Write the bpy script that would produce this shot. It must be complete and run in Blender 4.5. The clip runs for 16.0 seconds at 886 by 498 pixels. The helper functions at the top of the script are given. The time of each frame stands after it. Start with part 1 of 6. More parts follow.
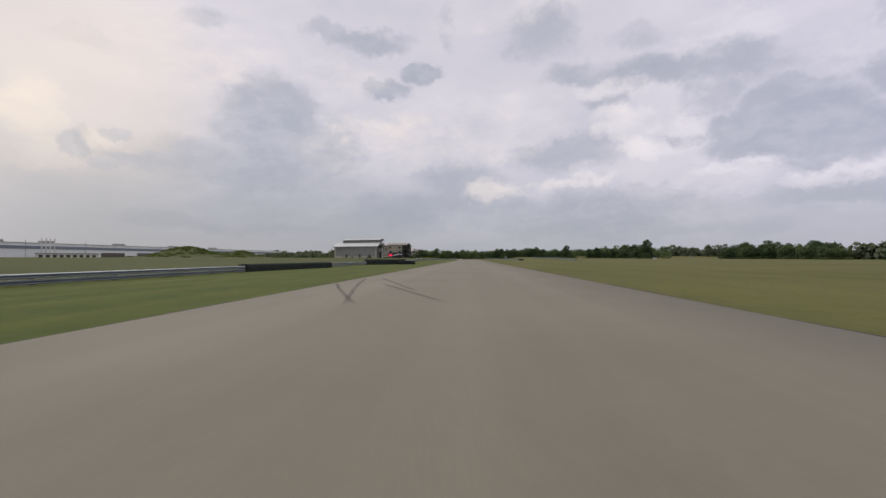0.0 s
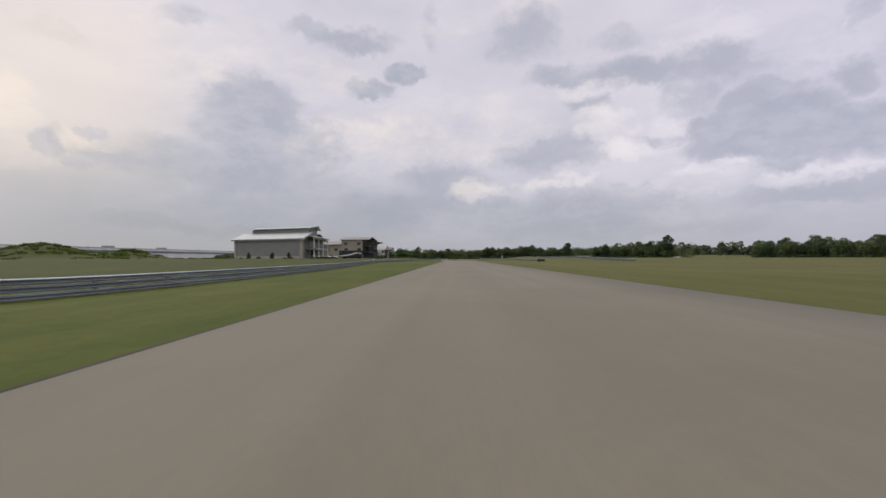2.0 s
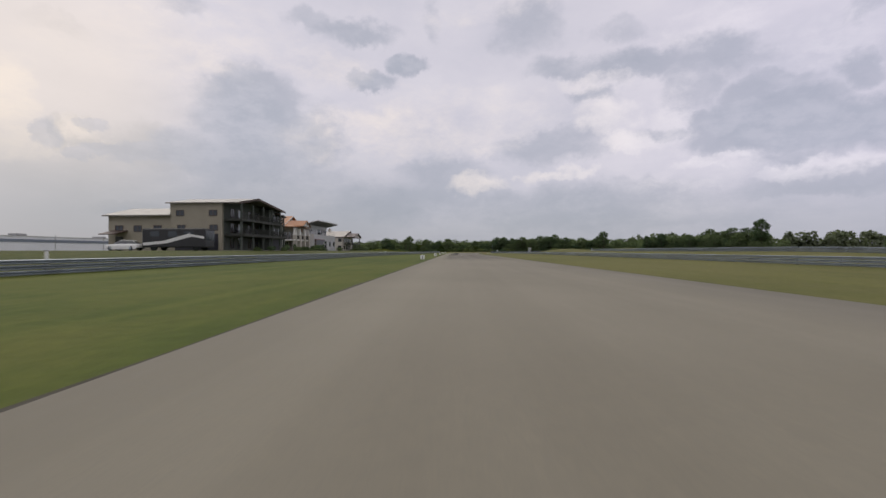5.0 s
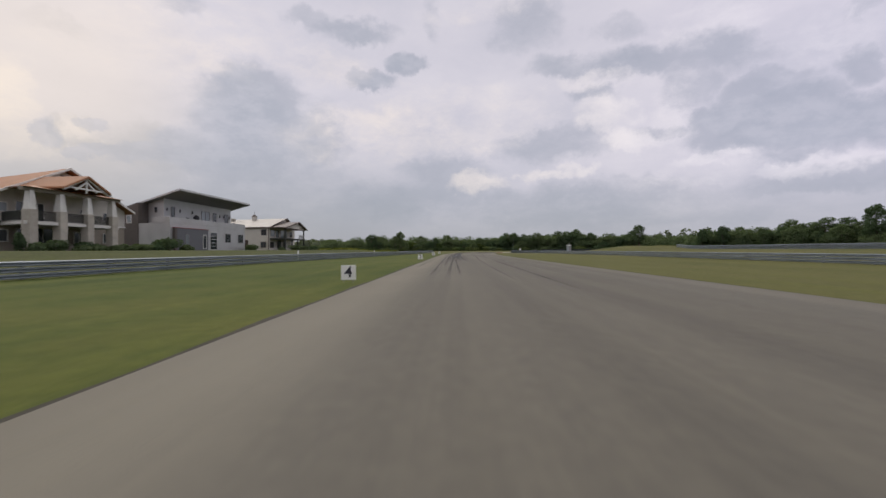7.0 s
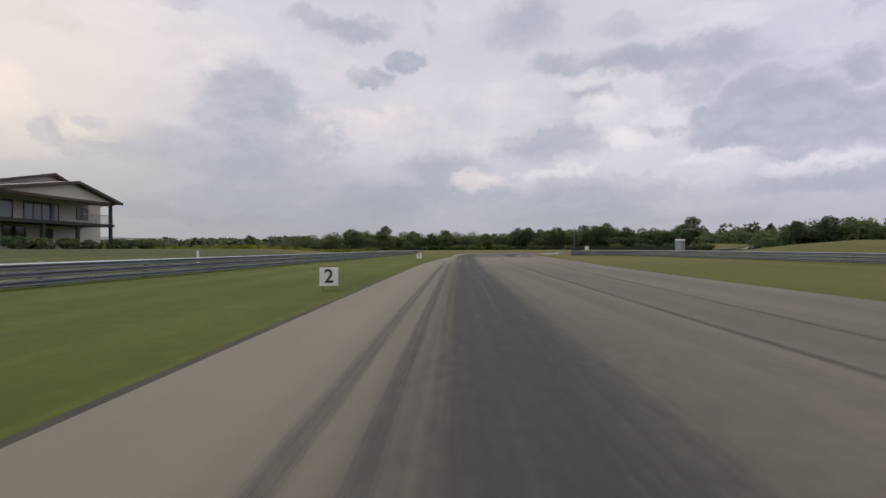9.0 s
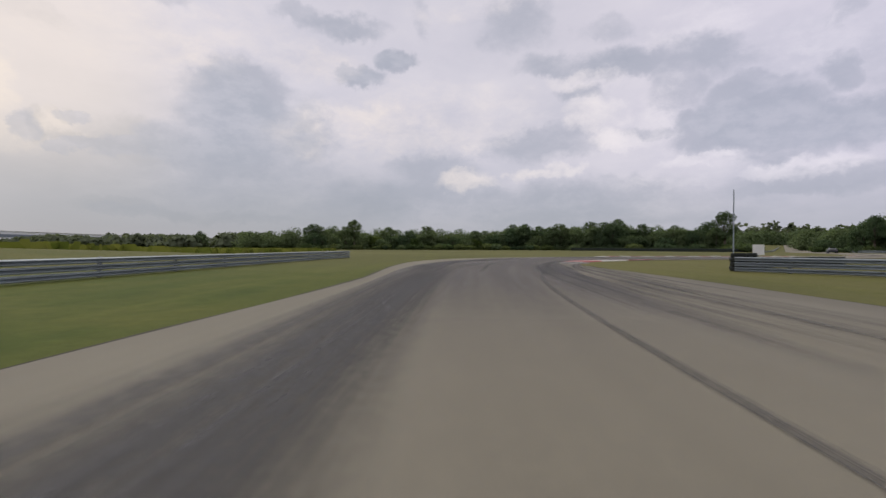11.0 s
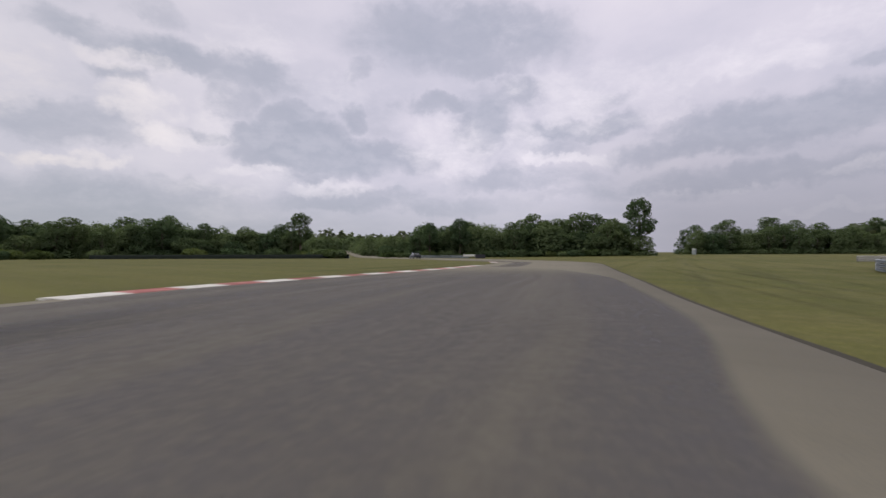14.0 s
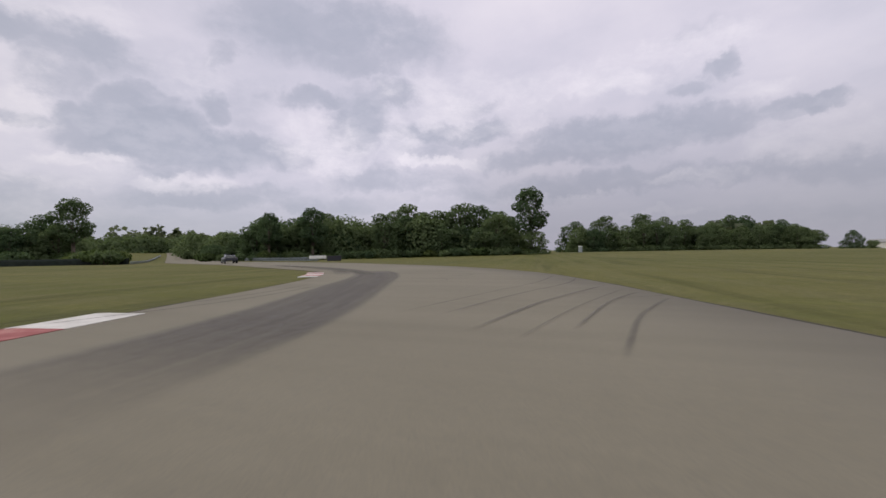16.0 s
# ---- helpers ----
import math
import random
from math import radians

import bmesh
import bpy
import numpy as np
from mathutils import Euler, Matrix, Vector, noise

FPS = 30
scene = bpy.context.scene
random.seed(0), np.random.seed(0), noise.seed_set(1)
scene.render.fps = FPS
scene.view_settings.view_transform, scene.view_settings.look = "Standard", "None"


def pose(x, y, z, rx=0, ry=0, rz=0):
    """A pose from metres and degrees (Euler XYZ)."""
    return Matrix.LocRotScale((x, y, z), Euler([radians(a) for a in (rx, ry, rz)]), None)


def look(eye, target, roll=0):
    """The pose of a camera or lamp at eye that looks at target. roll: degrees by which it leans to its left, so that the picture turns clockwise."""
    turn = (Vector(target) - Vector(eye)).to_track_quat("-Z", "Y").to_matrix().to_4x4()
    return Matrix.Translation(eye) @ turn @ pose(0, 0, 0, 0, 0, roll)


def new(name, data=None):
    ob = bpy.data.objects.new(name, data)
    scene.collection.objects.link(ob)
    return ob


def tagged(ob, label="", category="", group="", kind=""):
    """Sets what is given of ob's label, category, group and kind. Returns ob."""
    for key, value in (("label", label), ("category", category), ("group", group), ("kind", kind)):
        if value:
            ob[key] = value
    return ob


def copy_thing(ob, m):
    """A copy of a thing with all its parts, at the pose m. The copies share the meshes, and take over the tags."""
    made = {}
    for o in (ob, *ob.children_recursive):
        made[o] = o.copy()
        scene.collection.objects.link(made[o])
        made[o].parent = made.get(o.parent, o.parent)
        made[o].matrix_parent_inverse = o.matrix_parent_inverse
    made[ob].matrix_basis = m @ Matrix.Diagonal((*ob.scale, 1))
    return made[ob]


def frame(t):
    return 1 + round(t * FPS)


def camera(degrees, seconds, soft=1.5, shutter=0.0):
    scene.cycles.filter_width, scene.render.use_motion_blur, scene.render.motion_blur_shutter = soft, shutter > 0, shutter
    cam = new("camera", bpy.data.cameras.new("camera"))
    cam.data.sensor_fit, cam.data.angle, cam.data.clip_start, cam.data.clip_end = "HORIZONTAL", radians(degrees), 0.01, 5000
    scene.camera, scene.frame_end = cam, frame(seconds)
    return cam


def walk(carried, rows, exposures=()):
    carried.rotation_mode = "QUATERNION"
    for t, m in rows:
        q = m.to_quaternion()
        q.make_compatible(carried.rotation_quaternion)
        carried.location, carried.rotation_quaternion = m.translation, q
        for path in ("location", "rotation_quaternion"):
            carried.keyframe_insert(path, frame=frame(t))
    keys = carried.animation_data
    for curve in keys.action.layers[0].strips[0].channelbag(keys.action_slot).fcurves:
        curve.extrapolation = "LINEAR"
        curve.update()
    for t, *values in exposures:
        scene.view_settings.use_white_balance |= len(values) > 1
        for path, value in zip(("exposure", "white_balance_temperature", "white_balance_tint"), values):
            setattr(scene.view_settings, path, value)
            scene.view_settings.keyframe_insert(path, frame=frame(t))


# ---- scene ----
# camera: seconds, x, y, pitch, yaw, roll
RIDE = [
    (0.0, 2.40, 14.66, 1.15, 3.46, 0.09),
    (0.5, 1.10, 32.86, 1.12, 2.95, -0.10),
    (1.0, 0.60, 50.98, 1.16, 2.41, -0.10),
    (1.5, 0.30, 69.64, 1.10, 2.00, -0.20),
    (2.0, 0.35, 88.41, 1.16, 1.48, -0.20),
    (2.5, 0.50, 107.15, 1.11, 1.26, -0.40),
    (3.0, 0.45, 125.87, 1.02, 1.22, -0.25),
    (3.5, 0.50, 143.58, 0.40, 1.55, -0.15),
    (4.0, 0.27, 160.84, 0.38, 1.51, 0.10),
    (6.5, -0.60, 242.45, -0.05, 1.68, -0.20),
    (7.0, -0.45, 260.40, 0.06, 1.62, -0.20),
    (7.5, -0.58, 278.87, 0.07, 1.63, -0.15),
    (8.0, -0.70, 295.86, 0.10, 1.73, -0.15),
    (8.5, -0.75, 310.55, -0.11, 1.70, -0.15),
    (9.0, -0.90, 324.12, -0.12, 1.57, -0.16),
    (11.5, 1.97, 373.84, -0.20, -1.19, 0.62),
    (12.0, 2.17, 381.80, -0.18, -6.85, 1.00),
    (12.5, 3.59, 389.21, -0.16, -16.54, 1.25),
    (13.0, 5.60, 396.03, 0.03, -28.26, 1.15),
    (13.5, 10.60, 402.60, 0.06, -41.21, 0.29),
    (14.0, 17.92, 407.80, 0.66, -52.69, -0.20),
    (14.5, 25.50, 411.63, 0.64, -64.08, 0.35),
    (15.0, 32.70, 415.00, 0.51, -70.55, 0.00),
    (15.5, 39.55, 418.20, 0.45, -71.74, -0.80),
    (16.0, 46.61, 421.31, 0.53, -68.33, -0.94),
]
EYE = 1.08


def aim(x, y, pitch, yaw, roll):
    p, w = radians(pitch), radians(yaw)
    ahead = Vector((-math.sin(w) * math.cos(p), math.cos(w) * math.cos(p), math.sin(p)))
    return look((x, y, EYE), Vector((x, y, EYE)) + 10 * ahead, roll)


cam = camera(89.5, 16.0, soft=1.5, shutter=0.12)
walk(cam, [(t, aim(x, y, p, w, r)) for t, x, y, p, w, r in RIDE], exposures=[(0.0, 0.0), (16.0, 0.0)])

# ---- world: broken overcast, the sun hidden behind clouds ahead on the left ----
SUN_AZ, SUN_EL = 40.0, 28.0   # degrees: to the left of +y, above the horizon
# cloud masses: azimuth, elevation, half width, half height (degrees), weight
CLOUD_AHEAD = [
    (25.1, 13.2, 5.1, 5.4, 0.8), (25.2, 17.8, 3.4, 2.2, 0.75), (33.6, 10.5, 4.4, 2.0, 0.7), (18.1, 13.1, 3.6, 3.3, 0.6), (27.5, 7.5, 13.3, 2.9, 0.5),
    (35.6, 4.0, 3.5, 0.7, 0.6), (26.2, 3.8, 6.6, 0.7, 0.7), (42.5, 11.1, 0.8, 1.2, 0.8), (39.7, 10.5, 2.0, 0.5, 0.7), (39.9, 12.2, 1.0, 0.4, 0.6),
    (10.9, 20.8, 2.5, 0.8, 0.75), (6.8, 22.6, 2.1, 0.9, 0.85), (3.0, 27.2, 1.3, 1.9, 0.5), (13.0, 25.7, 3.5, 1.0, 0.7), (17.5, 26.2, 2.7, 0.8, 0.45),
    (31.7, 25.7, 2.2, 1.1, 0.4), (42.7, 21.5, 2.3, 0.8, 0.3),
]
CLOUD_BESIDE = [
    (-10.0, 26.2, 3.1, 2.3, 0.5), (-14.2, 21.2, 3.2, 1.1, 0.6), (-21.6, 20.9, 4.6, 1.4, 0.75), (-27.0, 19.9, 2.7, 1.3, 0.6), (-16.5, 18.0, 2.3, 0.7, 0.6),
    (-34.2, 13.0, 5.2, 2.4, 0.95), (-39.2, 12.2, 3.3, 2.4, 0.85), (-29.1, 13.9, 1.8, 1.3, 0.7), (-33.8, 16.7, 2.6, 1.2, 0.7), (-36.5, 9.9, 4.2, 1.0, 0.6),
    (-42.0, 16.9, 1.5, 1.6, 0.7), (-42.5, 22.2, 1.6, 1.0, 0.5), (-24.6, 13.4, 2.6, 0.6, 0.6), (-13.1, 12.7, 6.3, 1.6, 0.5), (1.1, 9.9, 5.0, 1.6, 0.5),
    (4.7, 6.1, 13.4, 2.4, 0.55),
]
CLOUD_CRISP = [
    (25.2, 17.6, 3.0, 2.6, 0.9), (25.6, 13.6, 4.9, 4.4, 0.95), (20.0, 13.4, 3.6, 2.8, 0.75), (31.0, 11.2, 3.8, 2.2, 0.85), (36.0, 10.2, 2.6, 1.1, 0.7),
    (43.2, 11.4, 1.0, 1.3, 0.75), (41.2, 10.0, 1.0, 0.5, 0.6), (39.0, 10.6, 1.6, 0.55, 0.7), (39.8, 12.8, 1.2, 0.5, 0.65), (10.8, 20.8, 2.3, 0.8, 0.9),
    (7.0, 22.6, 2.0, 0.9, 0.95), (35.6, 4.0, 3.2, 0.6, 0.8), (-31.0, 14.2, 2.6, 1.5, 0.8), (-36.0, 12.6, 4.0, 2.2, 0.85), (-91.0, 13.2, 8.0, 1.5, 0.85),
    (-59.0, 17.0, 2.0, 2.6, 0.75), (-107.4, 13.7, 2.8, 0.6, 0.8), (-40.5, 11.5, 6.0, 1.5, 0.8),
]
CLOUD_LOW = [
    (-15.1, 5.4, 13.7, 2.3, 0.6), (-22.2, 7.2, 5.4, 1.1, 0.5), (-38.7, 5.9, 4.7, 0.8, 0.6), (-25.1, 3.8, 10.4, 1.2, 0.45), (17.4, 9.4, 4.0, 1.6, 0.4),
    (-19.8, 24.5, 2.3, 1.0, 0.4),
]
CLOUD_RIGHT = [
    (-55.6, 26.2, 10.1, 3.2, 0.75), (-58.4, 23.2, 4.0, 1.5, 0.7), (-52.8, 18.3, 4.5, 1.1, 0.7), (-58.2, 16.4, 2.6, 3.4, 0.7), (-62.2, 19.8, 2.8, 1.2, 0.7),
    (-28.9, 20.4, 4.5, 1.6, 0.6), (-25.6, 21.2, 2.2, 1.4, 0.45), (-41.4, 11.9, 7.9, 2.0, 0.9), (-35.9, 13.9, 4.5, 2.3, 0.85), (-34.9, 17.0, 2.9, 1.1, 0.6),
    (-27.6, 17.8, 2.2, 1.8, 0.45), (-69.7, 15.3, 6.3, 1.2, 0.75), (-66.8, 13.3, 3.4, 1.2, 0.6), (-91.6, 13.3, 10.1, 1.9, 0.95), (-94.0, 14.7, 5.1, 0.6, 0.7),
    (-84.5, 12.0, 8.5, 1.3, 0.8), (-107.4, 13.7, 3.2, 0.7, 0.7), (-100.5, 18.7, 1.5, 0.8, 0.6),
]
CLOUD_RIGHT_LOW = [
    (-97.8, 17.5, 1.4, 0.7, 0.5), (-90.3, 8.1, 19.9, 1.1, 0.7), (-45.5, 6.6, 13.3, 1.2, 0.55), (-107.7, 7.7, 4.7, 1.3, 0.55), (-63.8, 9.4, 7.8, 1.3, 0.6),
    (-98.2, 23.0, 2.0, 0.7, 0.35), (-45.6, 16.5, 2.4, 2.5, 0.3), (-72.7, 18.0, 2.7, 0.7, 0.4), (-104.0, 3.2, 12.5, 1.3, 0.4), (-29.7, 13.6, 3.0, 0.6, 0.4),
]
CLOUD_BRIGHT = [
    (45.9, 13.5, 1.5, 2.6, 0.9), (44.9, 9.7, 2.1, 1.1, 0.8), (40.4, 11.4, 1.3, 0.8, 0.7), (30.5, 21.6, 7.8, 3.3, 0.4), (8.3, 14.3, 8.3, 2.3, 0.6),
    (-5.4, 15.3, 4.1, 3.4, 0.45), (-3.3, 8.4, 2.6, 0.9, 0.8), (-12.8, 9.4, 2.8, 0.5, 0.8), (-29.1, 10.0, 2.5, 0.5, 0.7), (-37.8, 7.6, 2.7, 0.6, 0.8),
    (-17.2, 19.3, 2.5, 0.7, 0.6), (-18.3, 15.6, 2.2, 1.4, 0.7), (-21.3, 12.3, 2.2, 0.9, 0.7), (3.3, 18.1, 4.8, 2.0, 0.4), (-25.7, 7.9, 2.6, 0.5, 0.4),
    (17.5, 21.8, 3.8, 1.5, 0.45), (-6.9, 28.4, 3.8, 1.1, 0.4), (-29.7, 23.5, 3.4, 1.6, 0.45),
]
CLOUD_BRIGHT_RIGHT = [
    (-54.0, 12.9, 3.7, 2.4, 0.7), (-72.3, 18.7, 7.5, 2.3, 0.55), (-64.2, 11.9, 1.4, 0.6, 0.7), (-70.0, 11.7, 3.2, 0.4, 0.8), (-91.1, 18.9, 5.3, 1.1, 0.55),
    (-96.5, 20.9, 5.8, 1.3, 0.5), (-107.8, 10.4, 3.0, 1.8, 0.6), (-38.8, 8.0, 3.5, 0.7, 0.75), (-25.9, 14.7, 1.8, 2.8, 0.55), (-83.1, 7.0, 4.2, 0.3, 0.7),
    (-98.4, 7.8, 3.8, 0.5, 0.6), (-95.0, 4.5, 3.2, 0.3, 0.7), (-62.5, 16.8, 1.8, 4.0, 0.5), (-39.8, 19.9, 3.7, 1.7, 0.4), (-76.9, 15.5, 4.1, 0.5, 0.6),
    (-28.4, 9.6, 3.8, 1.2, 0.4), (-103.7, 15.8, 2.8, 0.7, 0.4),
]


class Nodes:
    """Short hand for building a node tree."""

    def __init__(self, tree):
        self.tree = tree

    def add(self, kind):
        return self.tree.nodes.new(kind)

    def put(self, sock, value):
        if isinstance(value, bpy.types.NodeSocket):
            self.tree.links.new(value, sock)
        elif isinstance(value, (tuple, list)) and len(value) == 3 and sock.type == "RGBA":
            sock.default_value = (*value, 1)
        else:
            sock.default_value = value

    def math(self, op, a, b=0.0, clamp=False):
        n = self.add("ShaderNodeMath")
        n.operation, n.use_clamp = op, clamp
        self.put(n.inputs[0], a), self.put(n.inputs[1], b)
        return n.outputs[0]

    def vec(self, op, a, b=(0, 0, 0), scale=None):
        n = self.add("ShaderNodeVectorMath")
        n.operation = op
        self.put(n.inputs[0], a)
        self.put(n.inputs[1], b)
        if scale is not None:
            self.put(n.inputs["Scale"], scale)
        return n.outputs["Value"] if op in ("DOT_PRODUCT", "LENGTH", "DISTANCE") else n.outputs[0]

    def noise(self, vector, scale, detail=4.0, rough=0.55, color=False, distort=0.0):
        n = self.add("ShaderNodeTexNoise")
        self.put(n.inputs["Vector"], vector)
        n.inputs["Scale"].default_value, n.inputs["Detail"].default_value = scale, detail
        n.inputs["Roughness"].default_value, n.inputs["Distortion"].default_value = rough, distort
        return n.outputs["Color" if color else "Fac"]

    def ramp(self, fac, stops):
        n = self.add("ShaderNodeValToRGB")
        e = n.color_ramp.elements
        while len(e) < len(stops):
            e.new(0.5)
        for el, (at, c) in zip(e, stops):
            el.position, el.color = at, (*c, 1)
        self.put(n.inputs[0], fac)
        return n.outputs[0]

    def span(self, value, a, b, lo=0.0, hi=1.0, smooth=True):
        n = self.add("ShaderNodeMapRange")
        n.interpolation_type = "SMOOTHSTEP" if smooth else "LINEAR"
        for sock, v in zip(n.inputs, (value, a, b, lo, hi)):
            self.put(sock, v)
        return n.outputs[0]

    def mix(self, fac, a, b, blend="MIX"):
        n = self.add("ShaderNodeMix")
        n.data_type, n.blend_type = "RGBA", blend
        self.put(n.inputs["Factor"], fac), self.put(n.inputs[6], a), self.put(n.inputs[7], b)
        return n.outputs[2]

    def sep(self, v):
        n = self.add("ShaderNodeSeparateXYZ")
        self.put(n.inputs[0], v)
        return n.outputs

    def com(self, x, y, z):
        n = self.add("ShaderNodeCombineXYZ")
        for s, v in zip(n.inputs, (x, y, z)):
            self.put(s, v)
        return n.outputs[0]


def sky_way(az, el):
    a, e = radians(az), radians(el)
    return Vector((-math.sin(a) * math.cos(e), math.cos(a) * math.cos(e), math.sin(e)))


def build_world():
    world = bpy.data.worlds.new("overcast_sky")
    scene.world = world
    world.use_nodes = True
    tree = world.node_tree
    tree.nodes.clear()
    N = Nodes(tree)
    way = N.add("ShaderNodeTexCoord").outputs["Generated"]
    x, y, z = N.sep(way)
    up = N.math("MAXIMUM", z, 0.0)
    # flat cloud deck seen in perspective
    deck = N.com(N.math("DIVIDE", x, N.math("ADD", up, 0.16)), N.math("DIVIDE", y, N.math("ADD", up, 0.16)), 0.3)
    warp = way
    for scale, detail, amount in ((5.0, 3.0, 0.085), (13.0, 4.0, 0.075), (38.0, 4.0, 0.035)):
        curl = N.noise(way, scale, detail, 0.6, color=True)
        warp = N.vec("ADD", warp, N.vec("MULTIPLY", N.vec("SUBTRACT", curl, (0.5, 0.5, 0.5)), (amount, amount, amount * 0.8)))
    tall = N.vec("MULTIPLY", way, (1.0, 1.0, 1.9))
    big, mid, puff = N.noise(tall, 2.6, 6.0, 0.55), N.noise(tall, 7.5, 7.0, 0.6, distort=0.25), N.noise(tall, 21.0, 5.0, 0.62)
    sheet = N.noise(deck, 1.3, 6.0, 0.56)
    rag = N.math("ADD", N.math("MULTIPLY", N.math("SUBTRACT", mid, 0.5), 2.3), N.math("MULTIPLY", N.math("SUBTRACT", puff, 0.5), 0.6))

    puffs = N.vec("ADD", way, N.vec("MULTIPLY", N.vec("SUBTRACT", N.noise(way, 11.0, 6.0, 0.62, color=True), (0.5, 0.5, 0.5)), (0.085, 0.085, 0.075)))

    def mass(clouds, place=warp, core=0.0, rim=2.1):
        total = None
        for az, el, wa, we, weight in clouds:
            c = sky_way(az, el)
            e = sky_way(az - 90, 0)
            n = e.cross(c).normalized()
            off = N.vec("SUBTRACT", place, tuple(c))
            u = N.vec("DOT_PRODUCT", off, tuple(e / radians(wa * 1.2)))
            v = N.vec("DOT_PRODUCT", off, tuple(n / radians(we * 1.2)))
            r = N.math("ADD", N.math("MULTIPLY", u, u), N.math("MULTIPLY", v, v))
            one = N.math("MULTIPLY", N.span(r, core, rim, 1.0, 0.0), weight)
            total = one if total is None else N.math("MAXIMUM", total, one)
        return total
    field = N.math("ADD", N.math("MULTIPLY", N.math("SUBTRACT", big, 0.5), 1.0), N.math("MULTIPLY", N.math("SUBTRACT", sheet, 0.5), 0.7))
    shade, shine = mass(CLOUD_AHEAD + CLOUD_BESIDE + CLOUD_LOW + CLOUD_RIGHT + CLOUD_RIGHT_LOW), mass(CLOUD_BRIGHT + CLOUD_BRIGHT_RIGHT, rim=3.4)
    streak = N.math("SUBTRACT", N.noise(N.vec("MULTIPLY", warp, (1.0, 1.0, 3.4)), 5.0, 7.0, 0.62), 0.5)
    dark = N.math("ADD", N.math("MULTIPLY", shade, 1.25), N.math("MULTIPLY", rag, N.math("ADD", 0.30, N.math("MULTIPLY", shade, 0.9))))
    dark = N.math("ADD", dark, N.math("ADD", N.math("MULTIPLY", field, -0.35), N.math("MULTIPLY", streak, 0.9)))
    light = N.math("ADD", N.math("MULTIPLY", shine, 1.0), N.math("MULTIPLY", rag, N.math("MULTIPLY", N.math("ADD", 0.3, shine), -0.8)))
    light = N.math("ADD", light, N.math("ADD", N.math("MULTIPLY", field, 0.3), N.math("MULTIPLY", streak, -1.3)))
    tone = N.ramp(N.math("ADD", field, 0.5), [(0.2, (0.485, 0.50, 0.565)), (0.5, (0.60, 0.595, 0.65)), (0.8, (0.69, 0.675, 0.71))])
    tone = N.mix(N.span(dark, 0.0, 1.15, 0.0, 0.95), tone, N.mix(N.span(mid, 0.3, 0.7), (0.335, 0.370, 0.430), (0.42, 0.44, 0.50)))
    warm = N.span(N.vec("DOT_PRODUCT", way, tuple(sky_way(45, 10))), 0.2, 0.95)
    tone = N.mix(N.span(light, 0.1, 1.25, 0.0, 0.8), tone, N.mix(warm, (0.80, 0.785, 0.80), (0.87, 0.79, 0.70)))
    # hidden sun: warm glow
    glow = N.span(N.vec("DOT_PRODUCT", way, tuple(sky_way(47, 14))), 0.94, 1.0, 0.0, 0.75)
    tone = N.mix(glow, tone, N.mix(0.6, tone, (0.86, 0.76, 0.60)))
    # heaped clouds with firm edges
    tone = N.mix(N.math("MULTIPLY", mass(CLOUD_CRISP, puffs, 0.45, 1.15), 0.62), tone, N.mix(N.span(puff, 0.35, 0.65), (0.385, 0.415, 0.475), (0.50, 0.515, 0.57)))
    west = N.span(N.vec("DOT_PRODUCT", way, tuple(sky_way(28, 4))), 0.80, 0.98)
    far = N.math("MAXIMUM", N.span(up, 0.0, 0.19, 0.78, 0.0), N.math("MULTIPLY", N.span(up, 0.02, 0.27, 0.86, 0.0), west))
    east = N.span(N.vec("DOT_PRODUCT", way, tuple(sky_way(-98, 6))), 0.80, 0.97)
    far = N.math("MAXIMUM", far, N.math("MULTIPLY", N.span(up, 0.02, 0.36, 0.86, 0.0), east))
    tone = N.mix(far, tone, N.mix(east, N.mix(west, (0.325, 0.355, 0.39), (0.285, 0.318, 0.358)), (0.282, 0.292, 0.33)))
    # an overcast sky is brighter overhead than low down
    lift = N.span(up, 0.5, 0.95, 1.0, 1.6)
    tone = N.mix(1.0, tone, N.com(lift, N.math("MULTIPLY", lift, 0.99), N.span(up, 0.5, 0.95, 1.0, 1.35)), "MULTIPLY")
    lilac = N.span(N.vec("DOT_PRODUCT", way, tuple(sky_way(-75, 15))), 0.45, 1.0)
    tone = N.mix(1.0, tone, N.mix(lilac, (1.12, 1.10, 1.12), (1.235, 1.195, 1.26)), "MULTIPLY")
    low = N.math("LESS_THAN", z, -0.02)
    tone = N.mix(low, tone, (0.08, 0.09, 0.05))
    clear = N.add("ShaderNodeTexSky")
    clear.sky_type, clear.sun_disc, clear.sun_elevation, clear.sun_rotation = "NISHITA", False, radians(SUN_EL), radians(-SUN_AZ)
    a, b = N.add("ShaderNodeBackground"), N.add("ShaderNodeBackground")
    N.put(a.inputs[0], clear.outputs[0])
    a.inputs[1].default_value = 0.05
    N.put(b.inputs[0], tone)
    b.inputs[1].default_value = 1.0
    both = N.add("ShaderNodeMixShader")
    both.inputs[0].default_value = 0.93
    tree.links.new(a.outputs[0], both.inputs[1]), tree.links.new(b.outputs[0], both.inputs[2])
    tree.links.new(both.outputs[0], N.add("ShaderNodeOutputWorld").inputs[0])


build_world()
sun = new("sun", bpy.data.lights.new("sun", "SUN"))
sun.data.energy, sun.data.angle, sun.data.color = 0.9, radians(30), (1.0, 0.95, 0.88)
sun.matrix_world = look(sky_way(SUN_AZ, SUN_EL + 12) * 100, (0, 0, 0))

# ---- materials ----


